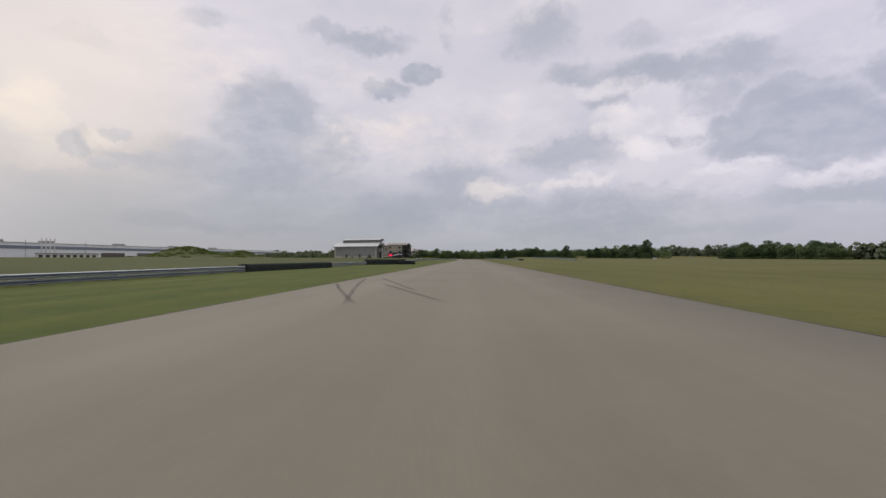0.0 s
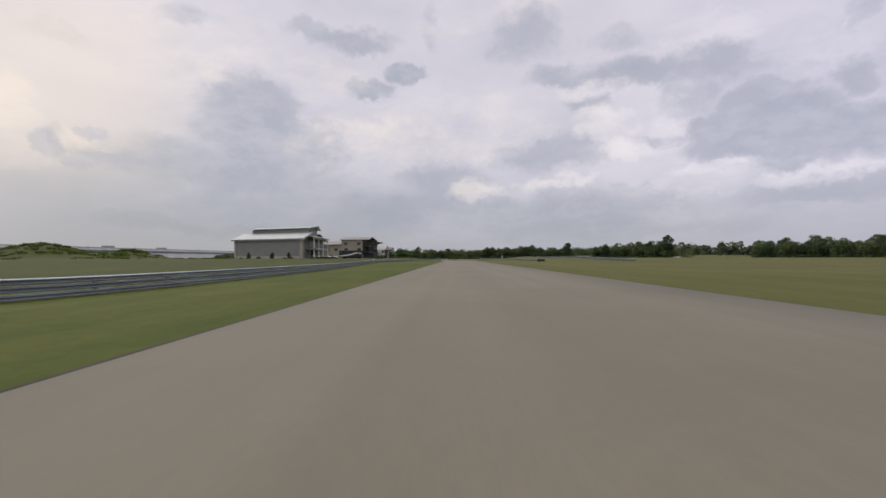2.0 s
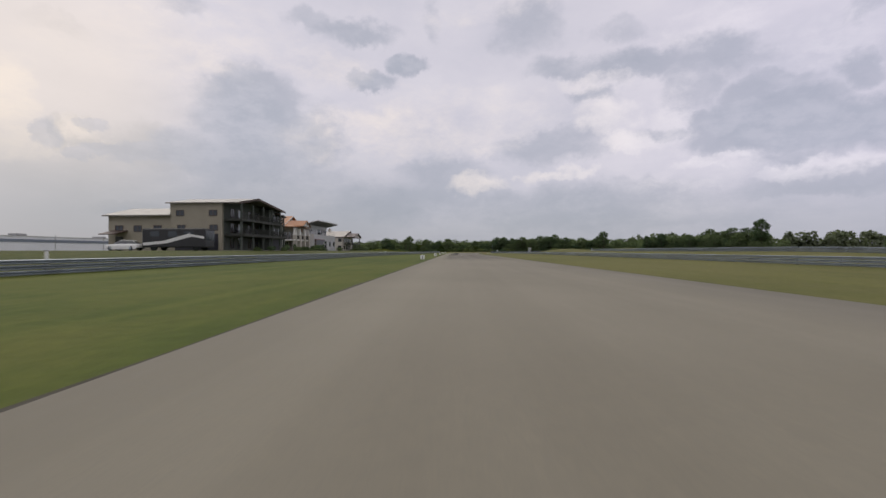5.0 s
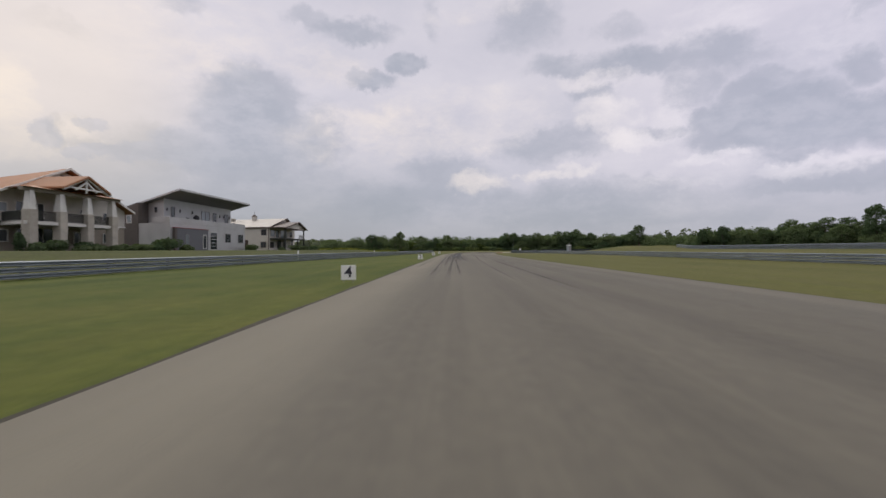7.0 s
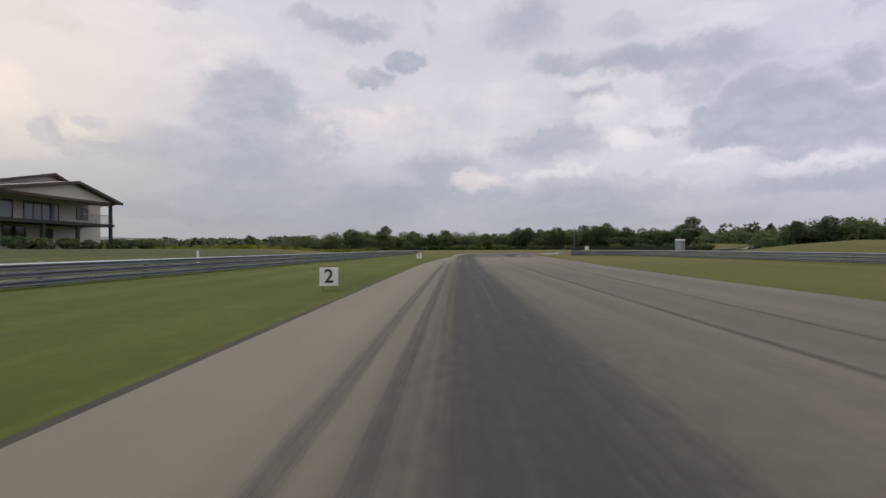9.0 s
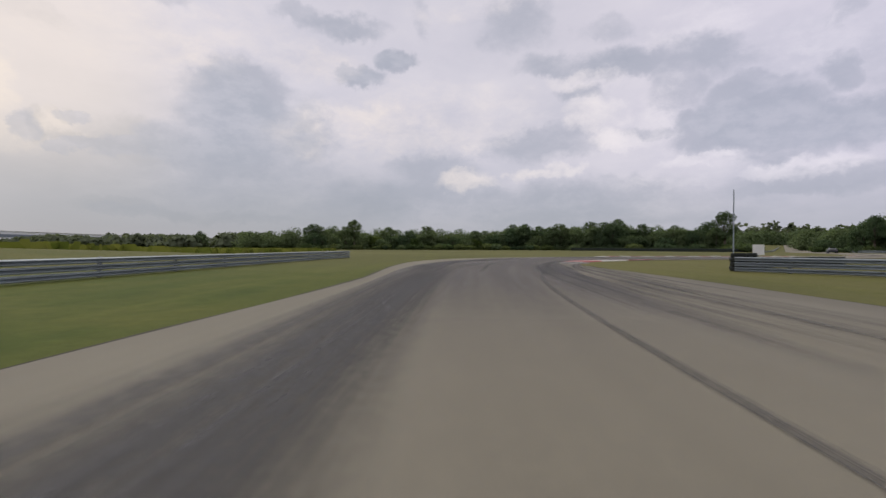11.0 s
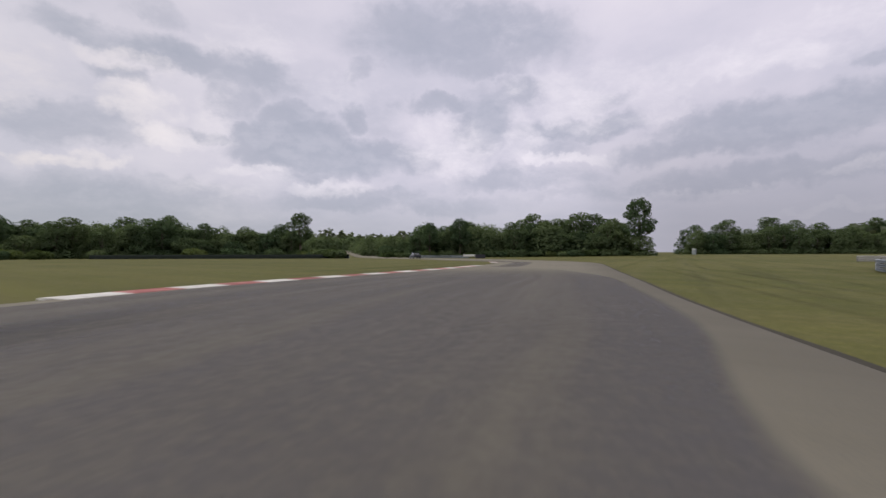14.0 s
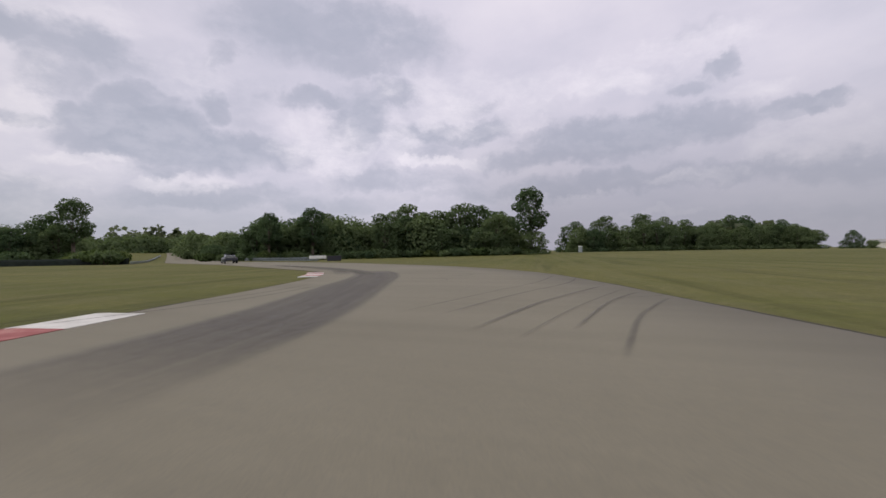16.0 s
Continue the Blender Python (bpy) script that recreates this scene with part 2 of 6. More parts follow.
def material(name, color, rough=0.7, metal=0.0, vary=0.12, scale=2.0, fine=25.0, bump=0.15, stretch=(1, 1, 1), tint=None, spec=0.5):
    """A surface with two scales of variation and a fine relief, at real size."""
    m = bpy.data.materials.new(name)
    m.use_nodes = True
    N = Nodes(m.node_tree)
    b = m.node_tree.nodes["Principled BSDF"]
    at = N.vec("MULTIPLY", N.add("ShaderNodeTexCoord").outputs["Object"], tuple(stretch))
    rand = N.add("ShaderNodeObjectInfo").outputs["Random"]
    at = N.vec("ADD", at, N.com(N.math("MULTIPLY", rand, 40.0), 0.0, 0.0))
    coarse, grain = N.noise(at, scale, 4.0, 0.6), N.noise(at, fine, 3.0, 0.6)
    dark = tuple(c * (1 - 1.6 * vary) for c in color)
    light = tuple(min(1, c * (1 + 1.3 * vary)) for c in (tint or color))
    shade = N.math("ADD", N.math("MULTIPLY", coarse, 0.65), N.math("MULTIPLY", grain, 0.35))
    c = N.ramp(shade, [(0.3, dark), (0.5, color), (0.72, light)])
    c = N.mix(1.0, c, N.com(*[N.span(rand, 0, 1, 1 - vary * 0.5, 1 + vary * 0.5)] * 3), "MULTIPLY")
    N.put(b.inputs["Base Color"], c)
    N.put(b.inputs["Roughness"], N.span(grain, 0.2, 0.8, max(0.02, rough - 0.08), min(1, rough + 0.08)))
    b.inputs["Metallic"].default_value = metal
    b.inputs["Specular IOR Level"].default_value = spec
    if bump:
        n = N.add("ShaderNodeBump")
        n.inputs["Strength"].default_value, n.inputs["Distance"].default_value = bump, 0.02
        N.put(n.inputs["Height"], grain)
        N.put(b.inputs["Normal"], n.outputs[0])
    return m


def lapped(m, step, axis=2, depth=0.5):
    """Adds the shadow lines of lap siding or standing seams to a material."""
    N = Nodes(m.node_tree)
    b = m.node_tree.nodes["Principled BSDF"]
    pos = N.sep(N.add("ShaderNodeTexCoord").outputs["Object"])[axis]
    saw = N.math("FRACT", N.math("DIVIDE", pos, step))
    n = N.add("ShaderNodeBump")
    n.inputs["Strength"].default_value, n.inputs["Distance"].default_value = depth, 0.03
    N.put(n.inputs["Height"], N.span(saw, 0.0, 0.16))
    N.put(b.inputs["Normal"], n.outputs[0])
    return m


def grass_material(name, base, dry, lush, stripe=True):
    m = bpy.data.materials.new(name)
    m.use_nodes = True
    N = Nodes(m.node_tree)
    b = m.node_tree.nodes["Principled BSDF"]
    at = N.add("ShaderNodeTexCoord").outputs["Object"]
    x, y, z = N.sep(at)
    patch, blotch = N.noise(at, 0.035, 4.0, 0.6), N.noise(at, 0.35, 4.0, 0.6)
    tuft, blade = N.noise(at, 3.0, 4.0, 0.65), N.noise(at, 22.0, 3.0, 0.7)
    c = N.ramp(N.math("ADD", N.math("MULTIPLY", patch, 0.6), N.math("MULTIPLY", blotch, 0.4)), [(0.36, lush), (0.5, base), (0.64, dry)])
    if stripe:
        dryness = N.math("MAXIMUM", N.span(N.math("ADD", x, N.math("MULTIPLY", blotch, 6.0)), 4.0, 14.0), N.span(N.math("ADD", y, N.math("MULTIPLY", blotch, 16.0)), 384.0, 412.0))
        c = N.mix(N.math("MULTIPLY", dryness, 0.8), c, N.mix(N.span(patch, 0.35, 0.65), (0.122, 0.117, 0.040), (0.172, 0.153, 0.062)))
        # coarse unmown grass behind the guardrail
        rough = N.math("MULTIPLY", N.span(N.math("ADD", x, N.math("MULTIPLY", tuft, 2.0)), -16.5, -19.5), N.span(y, 395.0, 380.0))
        c = N.mix(N.math("MULTIPLY", rough, N.span(blotch, 0.3, 0.6, 0.55, 0.95)), c, N.mix(N.span(tuft, 0.35, 0.65), (0.040, 0.050, 0.016), (0.082, 0.082, 0.032)))
        # mower's passes, along the straight and, beyond the bend, across the infield
        along = N.math("SINE", N.math("MULTIPLY", N.math("ADD", x, N.math("MULTIPLY", blotch, 1.2)), 2.6))
        c = N.mix(N.math("MULTIPLY", N.span(along, -0.4, 0.9), 0.28), c, dry)
        wide = N.math("SINE", N.math("MULTIPLY", N.math("ADD", x, N.math("MULTIPLY", blotch, 2.2)), 0.95))
        c = N.mix(N.math("MULTIPLY", N.math("MULTIPLY", N.span(wide, -0.1, 0.9), N.span(x, 10.0, 16.0)), 0.42), c, (0.178, 0.158, 0.060))
        off = N.math("ADD", N.math("MULTIPLY", y, 0.985), N.math("MULTIPLY", x, -0.174))
        cross = N.math("SINE", N.math("ADD", N.math("MULTIPLY", off, 2.1), N.math("MULTIPLY", blotch, 5.0)))
        beyond = N.span(x, 22.0, 40.0)
        c = N.mix(N.math("MULTIPLY", N.math("MULTIPLY", N.span(cross, 0.1, 0.95), beyond), 0.40), c, (0.175, 0.158, 0.075))
        worn = N.noise(N.vec("MULTIPLY", N.com(off, N.math("MULTIPLY", x, 0.03), 0.0), (0.55, 1, 1)), 1.0, 3.0, 0.6)
        c = N.mix(N.math("MULTIPLY", N.span(worn, 0.50, 0.64), N.math("MULTIPLY", beyond, 0.6)), c, (0.066, 0.070, 0.020))
        swath = N.noise(N.vec("MULTIPLY", at, (0.9, 0.05, 1)), 1.0, 3.0, 0.6)
        c = N.mix(N.span(swath, 0.48, 0.70, 0.0, 0.34), c, tuple(v * 1.3 for v in dry))
    c = N.mix(N.span(tuft, 0.35, 0.75, 0.30, 0.0), c, tuple(v * 0.55 for v in lush))
    c = N.mix(N.span(blade, 0.30, 0.55, 0.45, 0.0), c, tuple(v * 0.45 for v in lush))
    N.put(b.inputs["Base Color"], c)
    b.inputs["Roughness"].default_value, b.inputs["Specular IOR Level"].default_value = 0.9, 0.15
    n = N.add("ShaderNodeBump")
    n.inputs["Strength"].default_value, n.inputs["Distance"].default_value = 0.6, 0.06
    N.put(n.inputs["Height"], N.math("ADD", tuft, N.math("MULTIPLY", blade, 0.6)))
    N.put(b.inputs["Normal"], n.outputs[0])
    return m


def asphalt_material():
    m = bpy.data.materials.new("worn_asphalt")
    m.use_nodes = True
    N = Nodes(m.node_tree)
    b = m.node_tree.nodes["Principled BSDF"]
    at = N.add("ShaderNodeTexCoord").outputs["Object"]
    grit, speck = N.noise(at, 60.0, 3.0, 0.7), N.noise(at, 9.0, 4.0, 0.6)
    patch = N.noise(at, 0.12, 5.0, 0.6)
    lanes = N.noise(N.vec("MULTIPLY", at, (0.7, 0.012, 1)), 1.0, 4.0, 0.6)
    tone = N.math("ADD", N.math("ADD", N.math("MULTIPLY", patch, 0.35), N.math("MULTIPLY", lanes, 0.35)), N.math("MULTIPLY", speck, 0.3))
    c = N.ramp(tone, [(0.32, (0.148, 0.132, 0.099)), (0.5, (0.192, 0.173, 0.132)), (0.68, (0.233, 0.211, 0.164))])
    c = N.mix(N.span(grit, 0.3, 0.6, 0.35, 0.0), c, (0.11, 0.105, 0.10))
    N.put(b.inputs["Base Color"], c)
    N.put(b.inputs["Roughness"], N.span(speck, 0.2, 0.8, 0.72, 0.9))
    b.inputs["Specular IOR Level"].default_value = 0.3
    n = N.add("ShaderNodeBump")
    n.inputs["Strength"].default_value, n.inputs["Distance"].default_value = 0.35, 0.01
    N.put(n.inputs["Height"], grit)
    N.put(b.inputs["Normal"], n.outputs[0])
    return m


def rubber_material(name, strength, streak=0.5, color=(0.055, 0.054, 0.058), edge=0.55):
    """Tyre rubber laid on the road: it thins out towards the sides and in streaks along the strip."""
    m = bpy.data.materials.new(name)
    m.use_nodes = True
    N = Nodes(m.node_tree)
    b = m.node_tree.nodes["Principled BSDF"]
    strip = N.add("ShaderNodeUVMap")
    strip.uv_map = "strip"
    uv = strip.outputs[0]
    u, v, _ = N.sep(uv)
    side = N.math("SUBTRACT", 1.0, N.math("ABSOLUTE", N.math("SUBTRACT", N.math("MULTIPLY", u, 2.0), 1.0)))
    ends = N.math("MULTIPLY", N.span(v, 0.0, 0.18), N.span(v, 0.80, 1.0, 1.0, 0.0))
    lines = N.noise(N.vec("MULTIPLY", uv, (9.0, 2.2, 1)), 1.0, 5.0, 0.65)
    grit = N.noise(N.add("ShaderNodeTexCoord").outputs["Object"], 7.0, 4.0, 0.7)
    a = N.math("MULTIPLY", N.math("MULTIPLY", N.span(side, 0.0, edge), ends), N.span(lines, 0.5 - streak * 0.35, 0.72, 0.12, 1.0))
    a = N.math("MULTIPLY", a, N.span(grit, 0.2, 0.7, 0.55, 1.0))
    b.inputs["Base Color"].default_value = (*color, 1)
    b.inputs["Roughness"].default_value = 0.75
    N.put(b.inputs["Alpha"], N.math("MULTIPLY", a, strength))
    return m


def leaf_material(name, dark, light):
    m = bpy.data.materials.new(name)
    m.use_nodes = True
    N = Nodes(m.node_tree)
    b = m.node_tree.nodes["Principled BSDF"]
    isle = N.add("ShaderNodeNewGeometry").outputs["Random Per Island"]
    rand = N.add("ShaderNodeObjectInfo").outputs["Random"]
    c = N.mix(N.span(isle, 0, 1, smooth=False), dark, light)
    c = N.mix(1.0, c, N.com(N.span(rand, 0, 1, 0.75, 1.3), N.span(rand, 0, 1, 0.8, 1.2), N.span(rand, 0, 1, 0.8, 1.1)), "MULTIPLY")
    N.put(b.inputs["Base Color"], c)
    b.inputs["Roughness"].default_value, b.inputs["Specular IOR Level"].default_value = 0.9, 0.0
    # light also passes through the leaves
    thin, both = N.add("ShaderNodeBsdfTranslucent"), N.add("ShaderNodeMixShader")
    N.put(thin.inputs["Color"], N.mix(1.0, c, (1.1, 1.15, 0.8), "MULTIPLY"))
    both.inputs[0].default_value = 0.42
    m.node_tree.links.new(b.outputs[0], both.inputs[1]), m.node_tree.links.new(thin.outputs[0], both.inputs[2])
    m.node_tree.links.new(both.outputs[0], m.node_tree.nodes["Material Output"].inputs[0])
    return m


def glass_material(name, color):
    m = bpy.data.materials.new(name)
    m.use_nodes = True
    b = m.node_tree.nodes["Principled BSDF"]
    N = Nodes(m.node_tree)
    wave = N.noise(N.add("ShaderNodeTexCoord").outputs["Object"], 0.8, 2.0, 0.5)
    n = N.add("ShaderNodeBump")
    n.inputs["Strength"].default_value, n.inputs["Distance"].default_value = 0.05, 0.05
    N.put(n.inputs["Height"], wave)
    N.put(b.inputs["Normal"], n.outputs[0])
    b.inputs["Base Color"].default_value = (*color, 1)
    b.inputs["Roughness"].default_value, b.inputs["Specular IOR Level"].default_value = 0.06, 0.7
    return m


GRASS = grass_material("mown_grass", (0.083, 0.106, 0.017), (0.132, 0.134, 0.029), (0.053, 0.079, 0.011))
DIRT = material("dark_soil", (0.036, 0.031, 0.021), 0.95, vary=0.3, scale=1.2, fine=14, bump=0.5)
ASPHALT = asphalt_material()
RUBBER_WIDE = rubber_material("resurfaced_asphalt", 0.74, 1.5, (0.088, 0.083, 0.092), 0.05)
RUBBER_SOFT, RUBBER_DARK, RUBBER_LINE = rubber_material("rubbered_line", 0.75, 0.8), rubber_material("rubber_patch", 0.9, 1.0), rubber_material("skid_rubber", 0.85, 0.5)
RUBBER_PATCH, RUBBER_STREAK = rubber_material("newer_asphalt", 0.62, 1.5, (0.085, 0.080, 0.088), 0.30), rubber_material("streaked_rubber", 0.75, 0.25, (0.06, 0.058, 0.062), 0.45)
RUBBER_WASH = rubber_material("rubber_wash", 0.36, 1.2, (0.07, 0.068, 0.07), 0.3)
RUBBER_FAINT = rubber_material("faint_skid_rubber", 0.5, 0.9)
GRASS_TRACK = rubber_material("flattened_grass", 0.34, 0.5, (0.045, 0.048, 0.014))
GALV = material("galvanised_steel", (0.235, 0.268, 0.30), 0.6, 0.2, vary=0.2, scale=0.6, fine=9, bump=0.05)
GALV_NEW = material("bright_galvanised_steel", (0.50, 0.49, 0.50), 0.55, 0.1, vary=0.12, scale=0.6, fine=9, bump=0.05)
POST = material("steel_post", (0.22, 0.22, 0.22), 0.6, 0.5, vary=0.2)
TYRE = material("black_rubber", (0.020, 0.024, 0.022), 0.85, vary=0.35, scale=3, fine=30, bump=0.3, spec=0.2)
BELT = material("rubber_belt", (0.018, 0.024, 0.021), 0.85, vary=0.35, scale=1.5, fine=20, bump=0.3, spec=0.2)
KERB_RED = material("worn_red_paint", (0.30, 0.075, 0.075), 0.75, vary=0.3, scale=1.4, fine=18, tint=(0.36, 0.20, 0.18))
KERB_BARE = material("bare_kerb_concrete", (0.20, 0.19, 0.18), 0.85, vary=0.35, scale=1.2, fine=16, bump=0.4, tint=(0.42, 0.40, 0.38))
KERB_WHITE = material("worn_white_paint", (0.62, 0.60, 0.58), 0.7, vary=0.2, scale=1.4, fine=18)
WHITE = material("white_board", (0.78, 0.78, 0.76), 0.5, vary=0.06, bump=0.03)
BLACK = material("black_paint", (0.02, 0.02, 0.03), 0.5, vary=0.1, bump=0.02)
BARK = material("bark", (0.10, 0.08, 0.06), 0.95, vary=0.35, scale=3, fine=18, bump=0.6, stretch=(1, 1, 0.3))
LEAF = leaf_material("summer_leaves", (0.092, 0.134, 0.076), (0.122, 0.166, 0.092))
LEAF_PALE = leaf_material("pale_leaves", (0.045, 0.075, 0.022), (0.105, 0.14, 0.045))
LEAF_WILD = leaf_material("wild_shrub_leaves", (0.080, 0.110, 0.045), (0.112, 0.150, 0.066))
# aerial haze is put into the colour: paler and bluer than LEAF
LEAF_HAZED = leaf_material("haze_tinted_leaves", (0.100, 0.130, 0.095), (0.125, 0.155, 0.112))
GLASS = glass_material("window_glass", (0.035, 0.042, 0.05))
# same glass with a paler base colour
GLASS_PALE = glass_material("pale_glass", (0.22, 0.25, 0.27))
TRIM_WHITE = material("white_trim", (0.66, 0.65, 0.62), 0.6, vary=0.08)
TRIM_BROWN = material("brown_trim", (0.07, 0.045, 0.035), 0.6, vary=0.15)
TRIM_GREY = material("grey_trim", (0.26, 0.26, 0.26), 0.6, vary=0.1)
STONE = material("limestone", (0.42, 0.39, 0.34), 0.85, vary=0.16, scale=1.5, fine=10, bump=0.4)

# ---- mesh helpers ----


def mesh_of(bm, mat, name="mesh", smooth=False):
    me = bpy.data.meshes.new(name)
    bm.to_mesh(me)
    bm.free()
    for m in mat if isinstance(mat, (list, tuple)) else [mat]:
        me.materials.append(m)
    if smooth:
        for p in me.polygons:
            p.use_smooth = True
    return me


def part(name, bm, mat, parent=None, label="", smooth=False):
    """Links a bmesh as one mesh object, under a thing or a part."""
    ob = new(name, mesh_of(bm, mat, name, smooth))
    if parent is not None:
        ob.parent = parent
    return tagged(ob, label)


def thing(name, label, category, at=(0, 0, 0), rz=0.0, group="", kind=""):
    ob = new(name)
    ob.matrix_world = pose(*at, 0, 0, rz)
    return tagged(ob, label, category, group, kind)


def share(name, me, parent, m=None):
    ob = new(name, me)
    ob.parent = parent
    if m is not None:
        ob.matrix_local = m
    return ob


def box(bm, x0, x1, y0, y1, z0, z1, bevel=0.0, mi=0):
    v = [bm.verts.new(p) for p in ((x0, y0, z0), (x1, y0, z0), (x1, y1, z0), (x0, y1, z0), (x0, y0, z1), (x1, y0, z1), (x1, y1, z1), (x0, y1, z1))]
    fs = [bm.faces.new([v[i] for i in q]) for q in ((0, 3, 2, 1), (4, 5, 6, 7), (0, 1, 5, 4), (1, 2, 6, 5), (2, 3, 7, 6), (3, 0, 4, 7))]
    for f in fs:
        f.material_index = mi
    if bevel:
        bmesh.ops.bevel(bm, geom=list({e for f in fs for e in f.edges}), offset=bevel, segments=1, affect="EDGES")
    return bm


def block(x0, x1, y0, y1, z0, z1, bevel=0.0):
    return box(bmesh.new(), x0, x1, y0, y1, z0, z1, bevel)


def prism(bm, outline, a, b, axis="x", mi=0):
    """A solid from an outline in the two other axes, from a to b along the axis."""
    def at(p, w):
        return {"x": (w, p[0], p[1]), "y": (p[0], w, p[1]), "z": (p[0], p[1], w)}[axis]
    lo, hi = [bm.verts.new(at(p, a)) for p in outline], [bm.verts.new(at(p, b)) for p in outline]
    fs = [bm.faces.new(lo), bm.faces.new(hi[::-1])]
    for i in range(len(outline)):
        j = (i + 1) % len(outline)
        fs.append(bm.faces.new((lo[i], hi[i], hi[j], lo[j])))
    bmesh.ops.recalc_face_normals(bm, faces=fs)
    for f in fs:
        f.material_index = mi
    return bm


def tube(bm, a, b, r0, r1=None, seg=8):
    a, b, r1 = Vector(a), Vector(b), r0 if r1 is None else r1
    d = (b - a).normalized()
    u = d.orthogonal().normalized()
    w = d.cross(u)
    rings = []
    for p, r in ((a, r0), (b, r1)):
        rings.append([bm.verts.new(p + r * (math.cos(t) * u + math.sin(t) * w)) for t in (math.tau * i / seg for i in range(seg))])
    for i in range(seg):
        j = (i + 1) % seg
        bm.faces.new((rings[0][i], rings[0][j], rings[1][j], rings[1][i]))
    bm.faces.new(rings[0][::-1]), bm.faces.new(rings[1])
    return bm


def smooth_line(points, step=2.0):
    """A curve through the points (Catmull-Rom), resampled at even steps."""
    p = np.array(points, float)
    p = np.vstack([2 * p[0] - p[1], p, 2 * p[-1] - p[-2]])
    out = []
    for i in range(1, len(p) - 2):
        n = max(2, int(np.linalg.norm(p[i + 1] - p[i]) / 1.0))
        for t in np.linspace(0, 1, n, endpoint=False):
            a, b, c, d = p[i - 1 : i + 3]
            k = np.linalg.norm(c - b)
            m0, m1 = (c - a) / (np.linalg.norm(c - b) + np.linalg.norm(b - a)) * k, (d - b) / (np.linalg.norm(d - c) + np.linalg.norm(c - b)) * k
            out.append((2 * t**3 - 3 * t**2 + 1) * b + (t**3 - 2 * t**2 + t) * m0 + (-2 * t**3 + 3 * t**2) * c + (t**3 - t**2) * m1)
    out = np.array(out + [p[-2]])
    s = np.r_[0, np.cumsum(np.linalg.norm(np.diff(out, axis=0), axis=1))]
    at = np.linspace(0, s[-1], max(2, int(s[-1] / step) + 1))
    return np.stack([np.interp(at, s, out[:, k]) for k in range(out.shape[1])], 1)


def normals(line):
    d = np.gradient(line[:, :2], axis=0)
    d /= np.linalg.norm(d, axis=1, keepdims=True) + 1e-9
    return np.stack([d[:, 1], -d[:, 0]], 1)      # to the right of the way along


def ribbon(line, width, z, slope=0.0):
    """A flat strip along a line, with uv across and along."""
    bm = bmesh.new()
    uv = bm.loops.layers.uv.new("strip")
    nrm, n = normals(line), len(line)
    w = np.broadcast_to(np.asarray(width, float), (n,))
    cols = [(0.0, -0.5), (0.25, -0.25), (0.5, 0.0), (0.75, 0.25), (1.0, 0.5)]
    rows = [[bm.verts.new((*(line[i] + nrm[i] * w[i] * k), z)) for _, k in cols] for i in range(n)]
    for i in range(n - 1):
        for j in range(4):
            f = bm.faces.new((rows[i][j], rows[i][j + 1], rows[i + 1][j + 1], rows[i + 1][j]))
            for loop, (a, b) in zip(f.loops, ((j, i), (j + 1, i), (j + 1, i + 1), (j, i + 1))):
                loop[uv].uv = (cols[a][0], b / (n - 1))
    return bm


def strip_between(a, b, z, n=120):
    """A flat strip that fills the room between two lines, with the same uv as a ribbon."""
    bm = bmesh.new()
    uv = bm.loops.layers.uv.new("strip")
    a, b = (line[np.linspace(0, len(line) - 1, n).astype(int)] for line in (smooth_line(a, 0.25), smooth_line(b, 0.25)))
    rows = [[bm.verts.new((*(p + (q - p) * k / 4), z)) for k in range(5)] for p, q in zip(a, b)]
    for i in range(n - 1):
        for j in range(4):
            f = bm.faces.new((rows[i][j], rows[i][j + 1], rows[i + 1][j + 1], rows[i + 1][j]))
            for loop, (k, m) in zip(f.loops, ((j, i), (j + 1, i), (j + 1, i + 1), (j, i + 1))):
                loop[uv].uv = (k / 4, m / (n - 1))
    return bm


# ---- the lie of the land ----
EDGE_LEFT = [(-3.2, -150), (-3.2, 100), (-3.2, 250), (-3.2, 345), (-2.4, 366), (-1.2, 380), (-1.3, 388), (-1.15, 394), (-0.5, 399.6), (1.2, 404.8), (3.3, 408.9), (5.8, 411.9), (8.7, 414.7),
             (13.5, 417.8), (18.5, 420.6), (24, 422.9), (30, 424.4), (36, 425.6), (42, 426.9), (48, 428.6), (54, 430.7), (60, 433.0), (65, 435.3), (68.5, 437.6),
             (71.2, 440.6), (74.5, 445.4), (80, 454), (88, 466.5), (95, 479.5), (101, 492), (106.5, 502), (118, 518), (136, 542), (166, 582), (225, 662), (250, 694)]
EDGE_RIGHT = [(7.9, -150), (7.9, 100), (8.0, 160), (7.7, 250), (7.3, 290), (7.3, 335), (7.9, 352), (9.2, 368), (9.9, 379), (9.9, 387), (9.8, 392), (10.5, 395.5), (11.3, 398.0), (12.3, 400.2), (13.8, 402.1), (16.8, 403.9), (20, 405.6), (28.5, 409.3),
              (36, 412.1), (46, 415.9), (56, 419.6), (63, 422.2), (69.5, 425.3), (75, 429.4), (80.5, 434.6), (86.5, 442), (95, 453.5), (103, 468), (109, 481), (115.5, 494), (127, 511), (145, 535.5), (175, 576), (234, 656), (262, 692)]
LEFT, RIGHT = smooth_line(EDGE_LEFT, 1.5), smooth_line(EDGE_RIGHT, 1.5)


def ease(v, a, b):
    t = np.clip((v - a) / (b - a), 0, 1)
    return t * t * (3 - 2 * t)


def hill(x, y):
    """The gentle rise that the road climbs beyond the far corner."""
    return 4.2 * ease(y, 520, 660) * ease(x, 60, 150)


